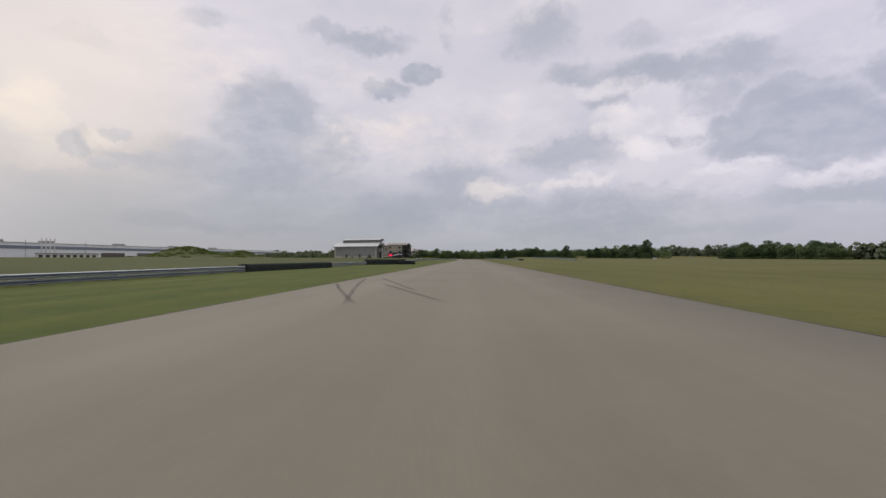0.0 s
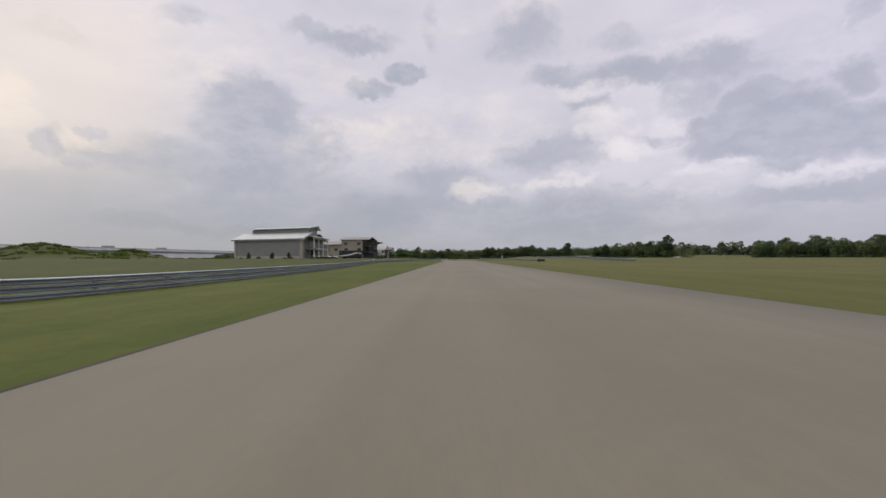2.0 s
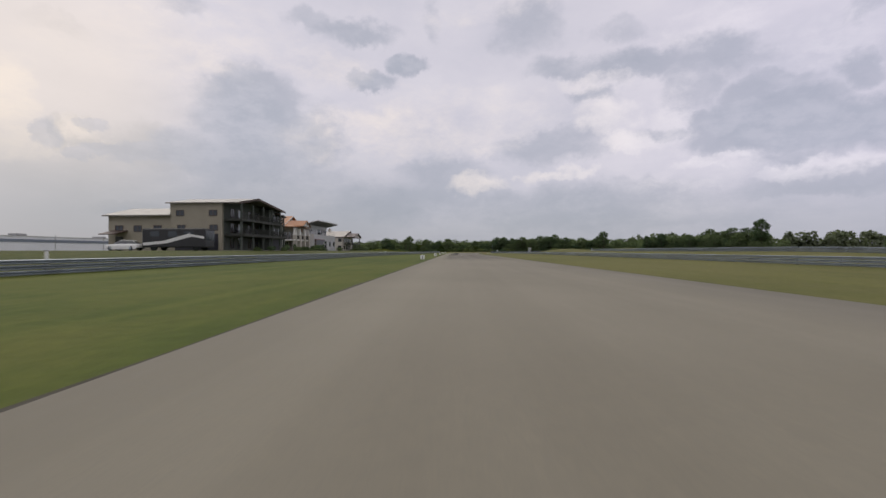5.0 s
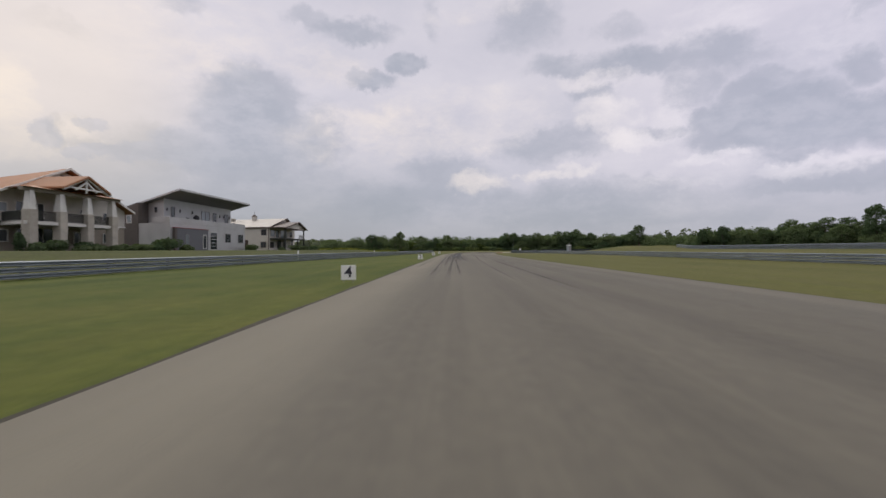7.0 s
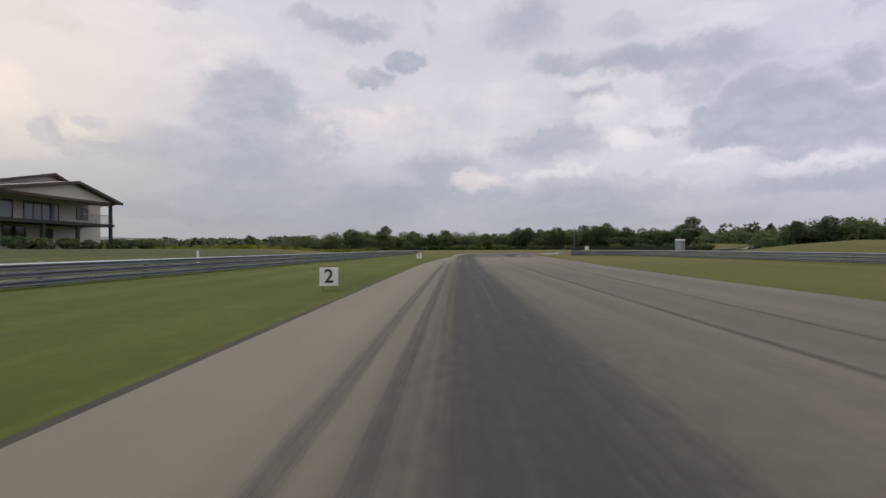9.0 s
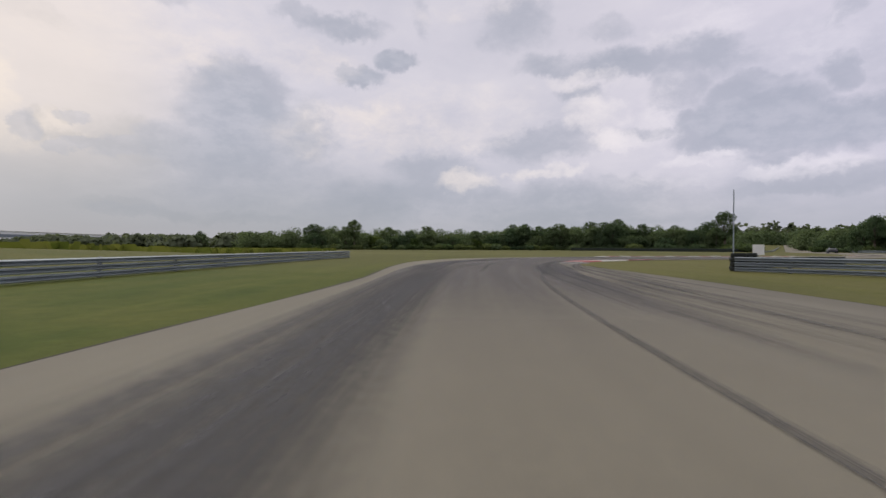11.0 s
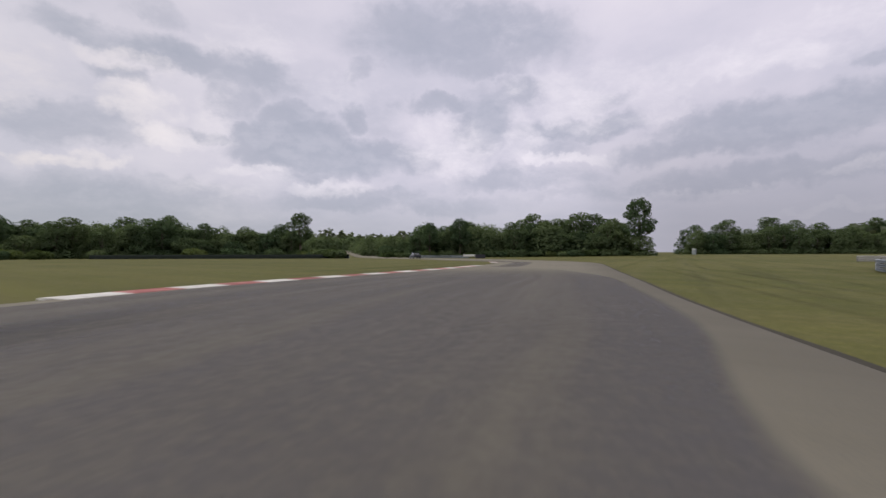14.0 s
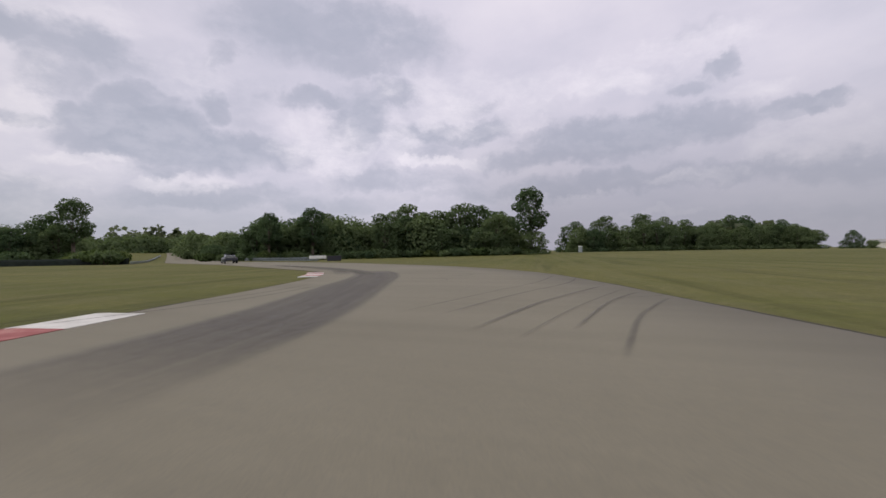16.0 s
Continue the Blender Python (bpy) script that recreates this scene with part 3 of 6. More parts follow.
def land(x, y):
    """Height of the ground."""
    x, y = np.asarray(x, float), np.asarray(y, float)
    z = 1.08 * ease(-x, 17, 31) * ease(y, 120, 190) * (1 - ease(y, 385, 440))
    z = z + 5.8 * np.exp(-(((x + 150) / 15) ** 2 + ((y - 247) / 13) ** 2)) + 3.4 * np.exp(-(((x + 126) / 9) ** 2 + ((y - 260) / 9) ** 2))
    z = z + 0.95 * ease(x, 29, 46) * ease(y, 200, 260) * (1 - ease(y, 372, 396)) * (1 - ease(x, 90, 130))
    z = z + 1.0 * np.exp(-(((x - 44) / 12) ** 2 + ((y - 376) / 14) ** 2))
    z = z + 0.6 * ease(x, 128, 190) * ease(y, 300, 380) * (1 - ease(y, 470, 540)) * (1 - ease(x, 300, 420))
    z = z + 0.5 * ease(-x, 40, 160) * ease(y, 400, 560)
    z = z + hill(x, y)
    z = z - 0.2 * ease(-x, 8, 12.5) * ease(y, 88, 105) * (1 - ease(y, 160, 195)) * (1 - ease(-x, 24, 40))
    return z


def build_ground():
    xs = np.r_[-2600, -1800, -1200, -800, -560, np.arange(-420, -180, 20), np.arange(-180, -64, 5), np.arange(-64, 120, 2.5), np.arange(120, 300, 9), np.arange(300, 600, 40), 700, 900, 1200, 1800, 2600]
    ys = np.r_[-2200, -1500, -900, -500, -300, np.arange(-200, 620, 5), np.arange(620, 900, 25), 1000, 1300, 1800, 2600]
    X, Y = np.meshgrid(xs, ys)
    Z = land(X, Y)
    n = len(xs)
    verts = np.stack([X, Y, Z], -1).reshape(-1, 3)
    faces = [(j * n + i, j * n + i + 1, (j + 1) * n + i + 1, (j + 1) * n + i) for j in range(len(ys) - 1) for i in range(n - 1)]
    me = bpy.data.meshes.new("ground")
    me.from_pydata(verts.tolist(), [], faces)
    me.materials.append(GRASS)
    for p in me.polygons:
        p.use_smooth = True
    return tagged(new("ground", me), "mown grass field with dry patches and mower stripes", "grass", kind="structure")


build_ground()


def build_track():
    """The asphalt: a thin slab between the two edges, with a dirt margin."""
    bm = bmesh.new()
    # stitch the two edges: walk both by their share of length within matching stretches
    marks_l = [(-3.2, -150), (-3.2, 345), (-0.8, 395), (9.0, 414.3), (30, 424.4), (65, 435.3), (74.5, 445.4), (106.5, 502), (250, 694)]
    marks_r = [(7.9, -150), (7.3, 335), (10.5, 392), (14.1, 402.1), (28.5, 409.3), (69.5, 425.3), (86.5, 442), (115.5, 494), (262, 692)]
    near = lambda line, p: int(np.argmin(((line - np.array(p)) ** 2).sum(1)))  # noqa: E731
    il, ir = [near(LEFT, p) for p in marks_l], [near(RIGHT, p) for p in marks_r]
    L, R = [], []
    for k in range(len(il) - 1):
        n = max(il[k + 1] - il[k], ir[k + 1] - ir[k])
        for t in np.linspace(0, 1, n, endpoint=False):
            for line, idx, out in ((LEFT, il, L), (RIGHT, ir, R)):
                f = idx[k] + t * (idx[k + 1] - idx[k])
                i = int(f)
                out.append(line[i] + (line[min(i + 1, len(line) - 1)] - line[i]) * (f - i))
    L, R = np.array(L), np.array(R)
    rows = []
    for a, b in zip(L, R):
        spots = [a + (b - a) * t for t in (0, 0, 0.25, 0.5, 0.75, 1, 1)]
        rows.append([bm.verts.new((*q, z + float(hill(*q)) + 0.08 * float(ease(q[1], 515, 535)))) for q, z in zip(spots, (-0.02, 0.035, 0.04, 0.045, 0.04, 0.035, -0.02))])
    for p, q in zip(rows, rows[1:]):
        for j in range(6):
            bm.faces.new((p[j], p[j + 1], q[j + 1], q[j]))
    bmesh.ops.recalc_face_normals(bm, faces=bm.faces[:])
    road = new("road", mesh_of(bm, ASPHALT, "road", True))
    tagged(road, "pale worn asphalt race track with rubber marks", "road", kind="structure")
    for line, side in ((L, -1), (R, 1)):
        rng = np.random.default_rng(4)
        wob = np.interp(np.arange(len(line)), np.arange(0, len(line) + 4, 2), rng.uniform(0.08, 0.20, len(np.arange(0, len(line) + 4, 2))))
        nrm = normals(line)
        mid = line + nrm * side * (wob / 2 - 0.05)[:, None]
        part("dirt_margin", ribbon(mid, wob + 0.1, 0.018), DIRT, road, "dark bare soil along the asphalt edge")
    return road, L


ROAD, TRACK_L = build_track()


def mark(points, width, mat, label, z=0.050, step=1.0):
    line = smooth_line(points, step)
    return part("rubber_mark", ribbon(line, width, z), mat, ROAD, label)


# the rubbered braking line, the dark groove round the bend, and single skids
mark([(2.2, 236), (2.2, 270), (2.2, 310), (2.3, 350), (3.2, 372)], 9.6, RUBBER_WASH, "faint wash of tyre rubber over the braking zone", 0.0475)
mark([(-0.5, 296), (-0.4, 320), (-0.2, 350), (0.3, 375), (1.2, 388), (3.5, 397)], 2.6, RUBBER_SOFT, "broad dark band of tyre rubber")
mark([(-0.6, 318), (-0.3, 335), (0.1, 358), (0.6, 376), (1.6, 389)], 1.5, RUBBER_DARK, "dense dark tyre rubber in the braking zone", 0.054)
mark([(-1.5, 290), (-1.7, 312), (-1.75, 335), (-1.6, 362)], 0.24, RUBBER_LINE, "twin dark skid line", 0.056)
mark([(-1.1, 285), (-1.25, 310), (-1.35, 335), (-1.2, 360)], 0.22, RUBBER_LINE, "twin dark skid line", 0.056)
mark([(1.6, 300), (2.4, 322), (2.6, 345), (3.2, 362), (4.8, 380), (8.6, 394)], 0.18, RUBBER_LINE, "long skid line drifting to the inside", 0.056)
mark([(3.2, 316), (4.2, 336), (5.2, 352), (6.8, 372), (9.4, 389)], 0.12, RUBBER_LINE, "long skid line drifting to the inside", 0.057)
bend_out = [(-1.2, 366), (-0.9, 374), (-0.7, 381), (-0.6, 387), (0.1, 392), (1.5, 397.4), (2.9, 401.6), (4.2, 404.9), (6.0, 408.4), (8.0, 410.8), (10.4, 413.3), (14.2, 417.0), (20.8, 421.0), (26, 422.9), (32, 424.2), (39, 425.4), (47, 427.2)]
bend_in = [(5.2, 366), (5.9, 374), (6.9, 381.6), (8.2, 388.4), (9.3, 395), (9.9, 397.8), (10.9, 400.6), (12.2, 402.6), (14.3, 404.1), (16.4, 405.2), (18.4, 406.4), (20.8, 407.7), (25.5, 408.7), (32, 411.2), (38, 413.8), (44, 418.0), (49, 423.0)]
part("rubber_mark", strip_between(bend_out, bend_in, 0.049, 160), RUBBER_WIDE, ROAD, "dark resurfaced and rubbered asphalt through the bend")
mark([(0.4, 384), (1.0, 393), (3.6, 401.5), (8.2, 408.2), (15, 413.9), (24, 418.0)], 2.4, RUBBER_DARK, "dark scrubbed rubber through the bend", 0.053)
mark([(5.5, 380), (6.6, 388), (8.4, 395), (11.0, 400.2), (15, 404.6)], 1.0, RUBBER_SOFT, "scrubbed rubber beside the kerb", 0.055)
for k, (a, b, c) in enumerate([((-0.5, 380), (2.5, 401), (12, 415.5)), ((0.8, 382), (4.0, 402.5), (14, 415)), ((3.0, 384), (5.8, 398), (13, 407.5)), ((7.0, 376), (8.2, 388), (10.6, 396)), ((8.6, 374), (9.2, 386), (10.6, 394)), ((7.8, 377), (8.8, 389), (10.9, 396.5)), ((6.2, 378), (7.4, 389), (9.8, 397)), ((4.6, 410.4), (9.5, 414.6), (17, 418.4)), ((3.4, 408.4), (8.0, 412.6), (14, 416))]):
    mark([a, b, c], 0.2, RUBBER_LINE, "curved skid line", 0.058 + 0.0006 * k)
for k, (a, b, c) in enumerate([((-3.15, 33), (-1.9, 29.2), (0.0, 24.0)), ((-2.9, 37.4), (-1.7, 30.6), (-0.2, 23.6)), ((-1.3, 32.8), (0.2, 29.1), (2.0, 24.6)), ((-2.2, 37.6), (-0.6, 32.6), (0.9, 28.0)), ((-0.3, 122.8), (-0.25, 123.6), (-0.2, 124.4)), ((-0.1, 131.8), (-0.1, 132.8), (-0.05, 133.8)), ((-1.9, 176), (-1.7, 177), (-1.4, 178))]):
    mark([a, b, c], 0.17, RUBBER_LINE, "thin curved skid line", 0.060)
RUN_OFF = [[(53.0, 425.0), (57.5, 424.5), (62, 423.9), (66.5, 424.0)], [(53.0, 424.2), (57.2, 423.7), (61.5, 422.9), (64.8, 422.9)], [(52, 423.2), (56, 422.8), (60.8, 421.7)],
           [(51.5, 422.5), (55, 422.1), (59.6, 421.2)], [(52.5, 421.9), (56.4, 421.5), (58.8, 420.8)], [(51, 421.3), (54.5, 421.0), (57.4, 420.3)], [(57.0, 421.4), (57.4, 420.7), (58.2, 420.2)],
           [(62.2, 427.4), (63.2, 427.8), (63.5, 428.6), (62.9, 429.1)], [(65.0, 428.4), (66.6, 427.7), (67.2, 428.5)]]
for k, points in enumerate(RUN_OFF):
    mark(points, 0.05 + 0.03 * (k % 3), RUBBER_LINE if k % 2 == 0 else RUBBER_FAINT, "curved skid line running off the road", 0.060 + 0.0004 * k, 0.4)
for k, points in enumerate([[(46, 430.0), (50, 430.6), (55, 430.4), (60, 431.6)], [(45, 428.6), (49.5, 429.8), (54.5, 429.7), (60, 431.0)]]):
    mark(points, 0.13, RUBBER_FAINT, "faint curved skid line", 0.060 + 0.0006 * k)
mark([(6.2, 368), (6.9, 379), (7.7, 386), (8.6, 391), (9.4, 395.6)], 3.6, RUBBER_STREAK, "streaked tyre rubber before the inside kerb", 0.052)
for k in range(7):
    x0 = 5.3 + 0.62 * k
    mark([(x0 - 0.5, 372 + 0.8 * k), (x0 + 0.2, 381 + 0.4 * k), (x0 + 0.9 - 0.04 * k, 387 + 0.2 * k), (x0 + 2.2 - 0.22 * k, 393.6)], 0.12 + 0.05 * (k % 3), RUBBER_LINE, "dark skid line towards the inside kerb", 0.0622 + 0.0004 * k)
for x, y, w in ((5.1, 393.3, 0.5), (4.6, 395.2, 0.35), (3.2, 391.6, 0.3), (2.6, 397.5, 0.5), (4.8, 400.6, 0.6), (7.0, 403.8, 0.5)):
    mark([(x - 0.25, y - 0.2), (x, y), (x + 0.3, y + 0.22)], w, RUBBER_LINE, "dark stain on the asphalt", 0.0655, 0.1)
for k, points in enumerate([[(-0.4, 398.4), (1.6, 400.4)], [(0.6, 403.6), (3.2, 404.4)], [(2.6, 408.2), (5.6, 408.6)], [(5.4, 411.6), (9.0, 412.6)], [(0.2, 401.0), (2.6, 404.6), (6.0, 408.9)], [(1.2, 404.8), (4.6, 409.4), (9.0, 413.4)]]):
    mark([points[0], tuple((np.array(points[0]) + points[1]) / 2), *points[1:]], 0.13, RUBBER_FAINT, "skid line crossing the pale outer strip", 0.066 + 0.0003 * k, 0.4)
mark([(47, 425.2), (52.3, 426.6), (59, 429.4), (66, 432.6), (72, 436.6)], 2.5, RUBBER_PATCH, "dark patch of newer asphalt before the next corner", 0.052)
mark([(66, 434), (72, 438.5), (78, 446), (86, 458)], 2.4, RUBBER_SOFT, "broad dark band of tyre rubber", 0.051)

for points, w in (([(2.75, 272), (2.88, 284), (2.95, 294), (3.2, 302)], 0.17), ([(1.55, 276), (1.62, 288), (1.7, 298)], 0.10), ([(-0.72, 276), (-0.76, 288), (-0.72, 300), (-0.5, 326)], 0.20), ([(-1.45, 278), (-1.55, 290), (-1.6, 304)], 0.14), ([(-0.25, 278), (-0.35, 290), (-0.45, 306)], 0.14), ([(-2.6, 284), (-2.7, 296), (-2.5, 312)], 0.12), ([(3.6, 290), (3.9, 304), (4.0, 318)], 0.10)):
    mark(points, w, RUBBER_LINE, "straight skid line in the braking zone", 0.0615)

# ---- kerbs ----


def kerb(line, width, length, first, name_label, side, wedge=None, bare=None):
    """Alternating painted blocks along a line; each rises a hand's width away from the track."""
    k = thing("kerb", name_label, "kerb", kind="structure")
    nrm = normals(line)
    n = max(2, round(length / float(np.linalg.norm(line[1] - line[0]))))
    i, count = 0, first
    while i + 1 < len(line):
        j = min(i + n, len(line) - 1)
        bm = bmesh.new()
        rows = []
        for q in range(i, j + 1):
            w = width if wedge is None else width * wedge(q / (len(line) - 1))
            prof = ((0.0, 0.02), (0.0, 0.044), (0.35 * w, 0.052), (0.75 * w, 0.062), (w, 0.056), (w, 0.0))
            rows.append([bm.verts.new((*(line[q] + nrm[q] * side * d), h)) for d, h in prof])
        for a, b in zip(rows, rows[1:]):
            for c in range(5):
                bm.faces.new((a[c], a[c + 1], b[c + 1], b[c]))
        bm.faces.new(rows[0]), bm.faces.new(rows[-1][::-1])
        bmesh.ops.recalc_face_normals(bm, faces=bm.faces[:])
        part("kerb_block", bm, KERB_BARE if count == bare else KERB_WHITE if count % 2 else KERB_RED, k, "white painted block" if count % 2 else "faded red block")
        i, count = j, count + 1
    return k


fine_left = smooth_line(EDGE_LEFT, 0.245)
far_line = fine_left[(fine_left[:, 0] < 52.2) & (fine_left[:, 1] > 300)][-134:]
kerb(far_line + normals(far_line) * 0.45, 0.95, 1.75, 1, "low red and white kerb along the outside of the bend", -1)
exit_side = TRACK_L[(TRACK_L[:, 0] > 64.4) & (TRACK_L[:, 0] < 69.6) & (TRACK_L[:, 1] > 400)]
kerb(smooth_line(exit_side, 0.5), 0.9, 1.0, 1, "short kerb at the next corner", -1)


def apron(inner, outer, cuts, label):
    """A wide kerb between two lines, in painted sections; cuts: (share of the length at the end, material, label)."""
    k = thing("kerb", label, "kerb", kind="structure")
    a, b = (smooth_line(line, 0.2) for line in (inner, outer))
    n, start = 60, 0.0

    def at(line, t):
        f = t * (len(line) - 1)
        i = min(int(f), len(line) - 2)
        return line[i] + (line[i + 1] - line[i]) * (f - i)
    for stop, mat, text in cuts:
        bm = bmesh.new()
        rows = []
        for t in np.linspace(start, stop - 0.004, max(3, int(n * (stop - start)))):
            p, q = at(a, t), at(b, t)
            rows.append([bm.verts.new((*(p + (q - p) * u), z)) for u, z in ((0.0, 0.0), (0.0, 0.050), (0.3, 0.062), (0.7, 0.082), (0.97, 0.088), (1.0, 0.0))])
        for p, q in zip(rows, rows[1:]):
            for c in range(5):
                bm.faces.new((p[c], p[c + 1], q[c + 1], q[c]))
        bm.faces.new(rows[0]), bm.faces.new(rows[-1][::-1])
        bmesh.ops.recalc_face_normals(bm, faces=bm.faces[:])
        part("kerb_block", bm, mat, k, text)
        start = stop
    return k


apron([(9.5, 396.2), (10.0, 398.2), (10.9, 400.6), (12.2, 402.6), (14.3, 404.1), (16.4, 405.2), (18.4, 406.4), (20.6, 407.3)],
      [(9.9, 396.1), (11.7, 398.3), (13.2, 400.4), (14.8, 402.1), (16.4, 403.4), (18.0, 404.6), (19.4, 405.6), (20.9, 407.0)],
      [(0.20, KERB_BARE, "bare concrete end of the kerb"), (0.46, KERB_RED, "faded red block"), (0.73, KERB_WHITE, "white painted block"), (1.0, KERB_RED, "faded red block")],
      "wide red and white kerb apron at the inside of the bend")
part("rubber_mark", ribbon(smooth_line([(9.9, 397.4), (10.7, 399.8), (11.9, 401.9), (13.9, 403.5)], 0.3), 0.75, 0.071), RUBBER_SOFT, ROAD, "tyre scuffs over the kerb")
part("concrete_pad", prism(bmesh.new(), [(9.3, 395.2), (9.9, 396.0), (11.8, 398.2), (12.0, 397.4), (10.4, 395.0)], 0.0, 0.047, "z"), KERB_BARE, ROAD, "small concrete pad at the kerb's end")
# wheel tracks across the grass of the infield
for k, points in enumerate([[(62, 418), (33.1, 408.4), (23.3, 405.1)], [(62, 416.6), (37.3, 408.6), (27.0, 405.2)], [(66, 416), (35.7, 406.5), (23.0, 402.6), (18.0, 401.2)], [(80, 419.5), (63.3, 414.3), (48.3, 411.1)], [(83, 416.1), (62.0, 411.2), (51.2, 408.0)], [(80, 412.4), (58.9, 407.9), (50.3, 405.4)]]):
    part("wheel_track", ribbon(smooth_line(points, 1.0), 0.45, 0.012 + 0.001 * k), GRASS_TRACK, ROAD, "wheel track pressed into the grass")

# ---- guard rails ----


def beam_mesh(line, z0, zs, side):
    """A corrugated steel beam along a line, facing the track on the given side."""
    prof = [(0.02, 0.0), (0.085, 0.045), (0.085, 0.085), (0.025, 0.125), (0.025, 0.165), (0.085, 0.205), (0.085, 0.245), (0.02, 0.29), (0.0, 0.29), (0.06, 0.225), (0.0, 0.145), (0.06, 0.065), (0.0, 0.0)]
    prof = [(d * 1.7, h * 0.66) for d, h in prof]
    nrm = normals(line)
    bm = bmesh.new()
    rows = [[bm.verts.new((*(line[i] + nrm[i] * side * d), zs[i] + z0 + h)) for d, h in prof] for i in range(len(line))]
    for a, b in zip(rows, rows[1:]):
        for c in range(len(prof)):
            e = (c + 1) % len(prof)
            bm.faces.new((a[c], a[e], b[e], b[c]))
    bm.faces.new(rows[0]), bm.faces.new(rows[-1][::-1])
    bmesh.ops.recalc_face_normals(bm, faces=bm.faces[:])
    return bm


POST_MESH = mesh_of(block(-0.05, 0.05, -0.07, 0.07, -0.3, 0.72, 0.01), POST, "post")


def guardrail(points, label, side, beams=3, step=4.0, bright=0):
    line = smooth_line(points, 2.0)
    zs = [float(land(*p)) for p in line]
    g = thing("guardrail", label, "guardrail", (line[0][0], line[0][1], 0))
    shift = Matrix.Translation((-line[0][0], -line[0][1], 0))
    for k in range(beams):
        b = part("beam", beam_mesh(line[bright:], 0.04 + 0.232 * k, zs[bright:], side), GALV, g)
        b.matrix_local = shift
        if bright:
            e = part("end_beam", beam_mesh(line[:bright + 1], 0.04 + 0.232 * k, zs, side), GALV_NEW, g, "newer, brighter end beam")
            e.matrix_local = shift
    nrm = normals(line)
    every = max(1, int(step / 2.0))
    for i in range(0, len(line), every):
        p = line[i] - nrm[i] * side * 0.11
        share("post", POST_MESH, g, shift @ pose(p[0], p[1], zs[i], 0, 0, math.degrees(math.atan2(nrm[i][1], nrm[i][0]))) @ Matrix.Diagonal((1, 1, 1 if beams > 2 else 0.64, 1)))
    return g


guardrail([(-14.6, -70), (-14.4, 0), (-14.3, 30), (-14.4, 47)], "weathered two-beam galvanised guardrail beside the grass verge", 1, 2)
guardrail([(-14.0, 60), (-13.9, 84)], "short stretch of galvanised guardrail between tyre walls", 1, 2)
guardrail([(-12.6, 92), (-12.4, 105), (-12.7, 120), (-14.5, 145), (-17.4, 175), (-18.0, 205), (-17.4, 240), (-16.6, 275), (-15.3, 305), (-13.2, 332), (-12.0, 350), (-10.8, 370), (-10.0, 385), (-9.3, 398), (-8.1, 411)],
          "long triple-beam galvanised guardrail below the houses", 1)
guardrail([(26.2, 221), (26.4, 245), (26.2, 290), (25.8, 335), (24.8, 358), (22.0, 374), (18.2, 382.4), (15.1, 386.3)], "triple-beam galvanised guardrail on the infield side", -1)
guardrail([(47, 205), (46, 260), (46, 320), (48, 352), (54, 372)], "second guardrail on the rise of the infield", -1)
guardrail([(61.4, 402.2), (58.5, 402.8), (55, 403.3), (50, 403.6), (46, 402.6), (42, 398)], "bright galvanised guardrail end facing the bend", 1, 3, bright=3)
guardrail([(90.5, 400.8), (89.6, 396.2), (85, 389), (76, 383), (62, 379)], "far guardrail across the infield", 1, 3, bright=4)
guardrail([(113.6, 472.4), (116, 480), (120, 490), (130.5, 507.5), (148.5, 532), (178, 572)], "low guardrail beyond the far corner", -1, 3)
guardrail([(100.6, 503.6), (112, 517), (134, 545), (162, 580)], "low guardrail leading into the woods", 1, 2)

# ---- houses along the straight ----
HALL_SIDING = lapped(material("grey_metal_siding", (0.245, 0.252, 0.24), 0.6, 0.1, vary=0.07, scale=0.4), 0.30, 0, 0.35)
HALL_WALL = material("grey_stucco", (0.205, 0.216, 0.20), 0.8, vary=0.1, scale=0.6)
CREAM = material("cream_concrete", (0.40, 0.37, 0.31), 0.8, vary=0.12, scale=0.8)
SEAM_WHITE = lapped(material("pale_seam_roof", (0.40, 0.41, 0.42), 0.6, 0.05, vary=0.07, scale=0.4), 0.45, 0, 0.4)
SEAM_TAN = lapped(material("tan_seam_roof", (0.21, 0.195, 0.175), 0.55, 0.1, vary=0.1, scale=0.4), 0.45, 0, 0.4)
TAN_WALL = lapped(material("tan_siding", (0.33, 0.30, 0.235), 0.8, vary=0.08, scale=0.5), 0.2, 2, 0.3)
OLIVE_WALL = material("olive_stucco", (0.070, 0.081, 0.069), 0.8, vary=0.12, scale=0.7)
DARK_WOOD = material("dark_stained_wood", (0.036, 0.038, 0.032), 0.7, vary=0.2, scale=2, fine=15)
TERRACOTTA = lapped(material("terracotta_metal_roof", (0.33, 0.150, 0.068), 0.7, 0.0, vary=0.12, scale=0.5), 0.40, 0, 0.5)
TAUPE = lapped(material("taupe_siding", (0.25, 0.22, 0.18), 0.8, vary=0.07, scale=0.5), 0.2, 2, 0.3)
OFFWHITE = lapped(material("offwhite_siding", (0.47, 0.45, 0.41), 0.75, vary=0.06, scale=0.5), 0.2, 2, 0.25)
SILVER = lapped(material("silver_corrugated", (0.52, 0.525, 0.53), 0.45, 0.25, vary=0.09, scale=0.5), 0.34, 2, 1.0)
GREY_PANEL = material("charcoal_panel", (0.12, 0.125, 0.14), 0.6, vary=0.08, scale=0.7)
BROWN_PANEL = material("brown_panel", (0.105, 0.090, 0.082), 0.7, vary=0.12)
SOFFIT = material("grey_soffit", (0.17, 0.17, 0.165), 0.8, vary=0.08)
ROOF_EDGE = material("white_roof_edge", (0.55, 0.55, 0.56), 0.5, 0.1, vary=0.06)
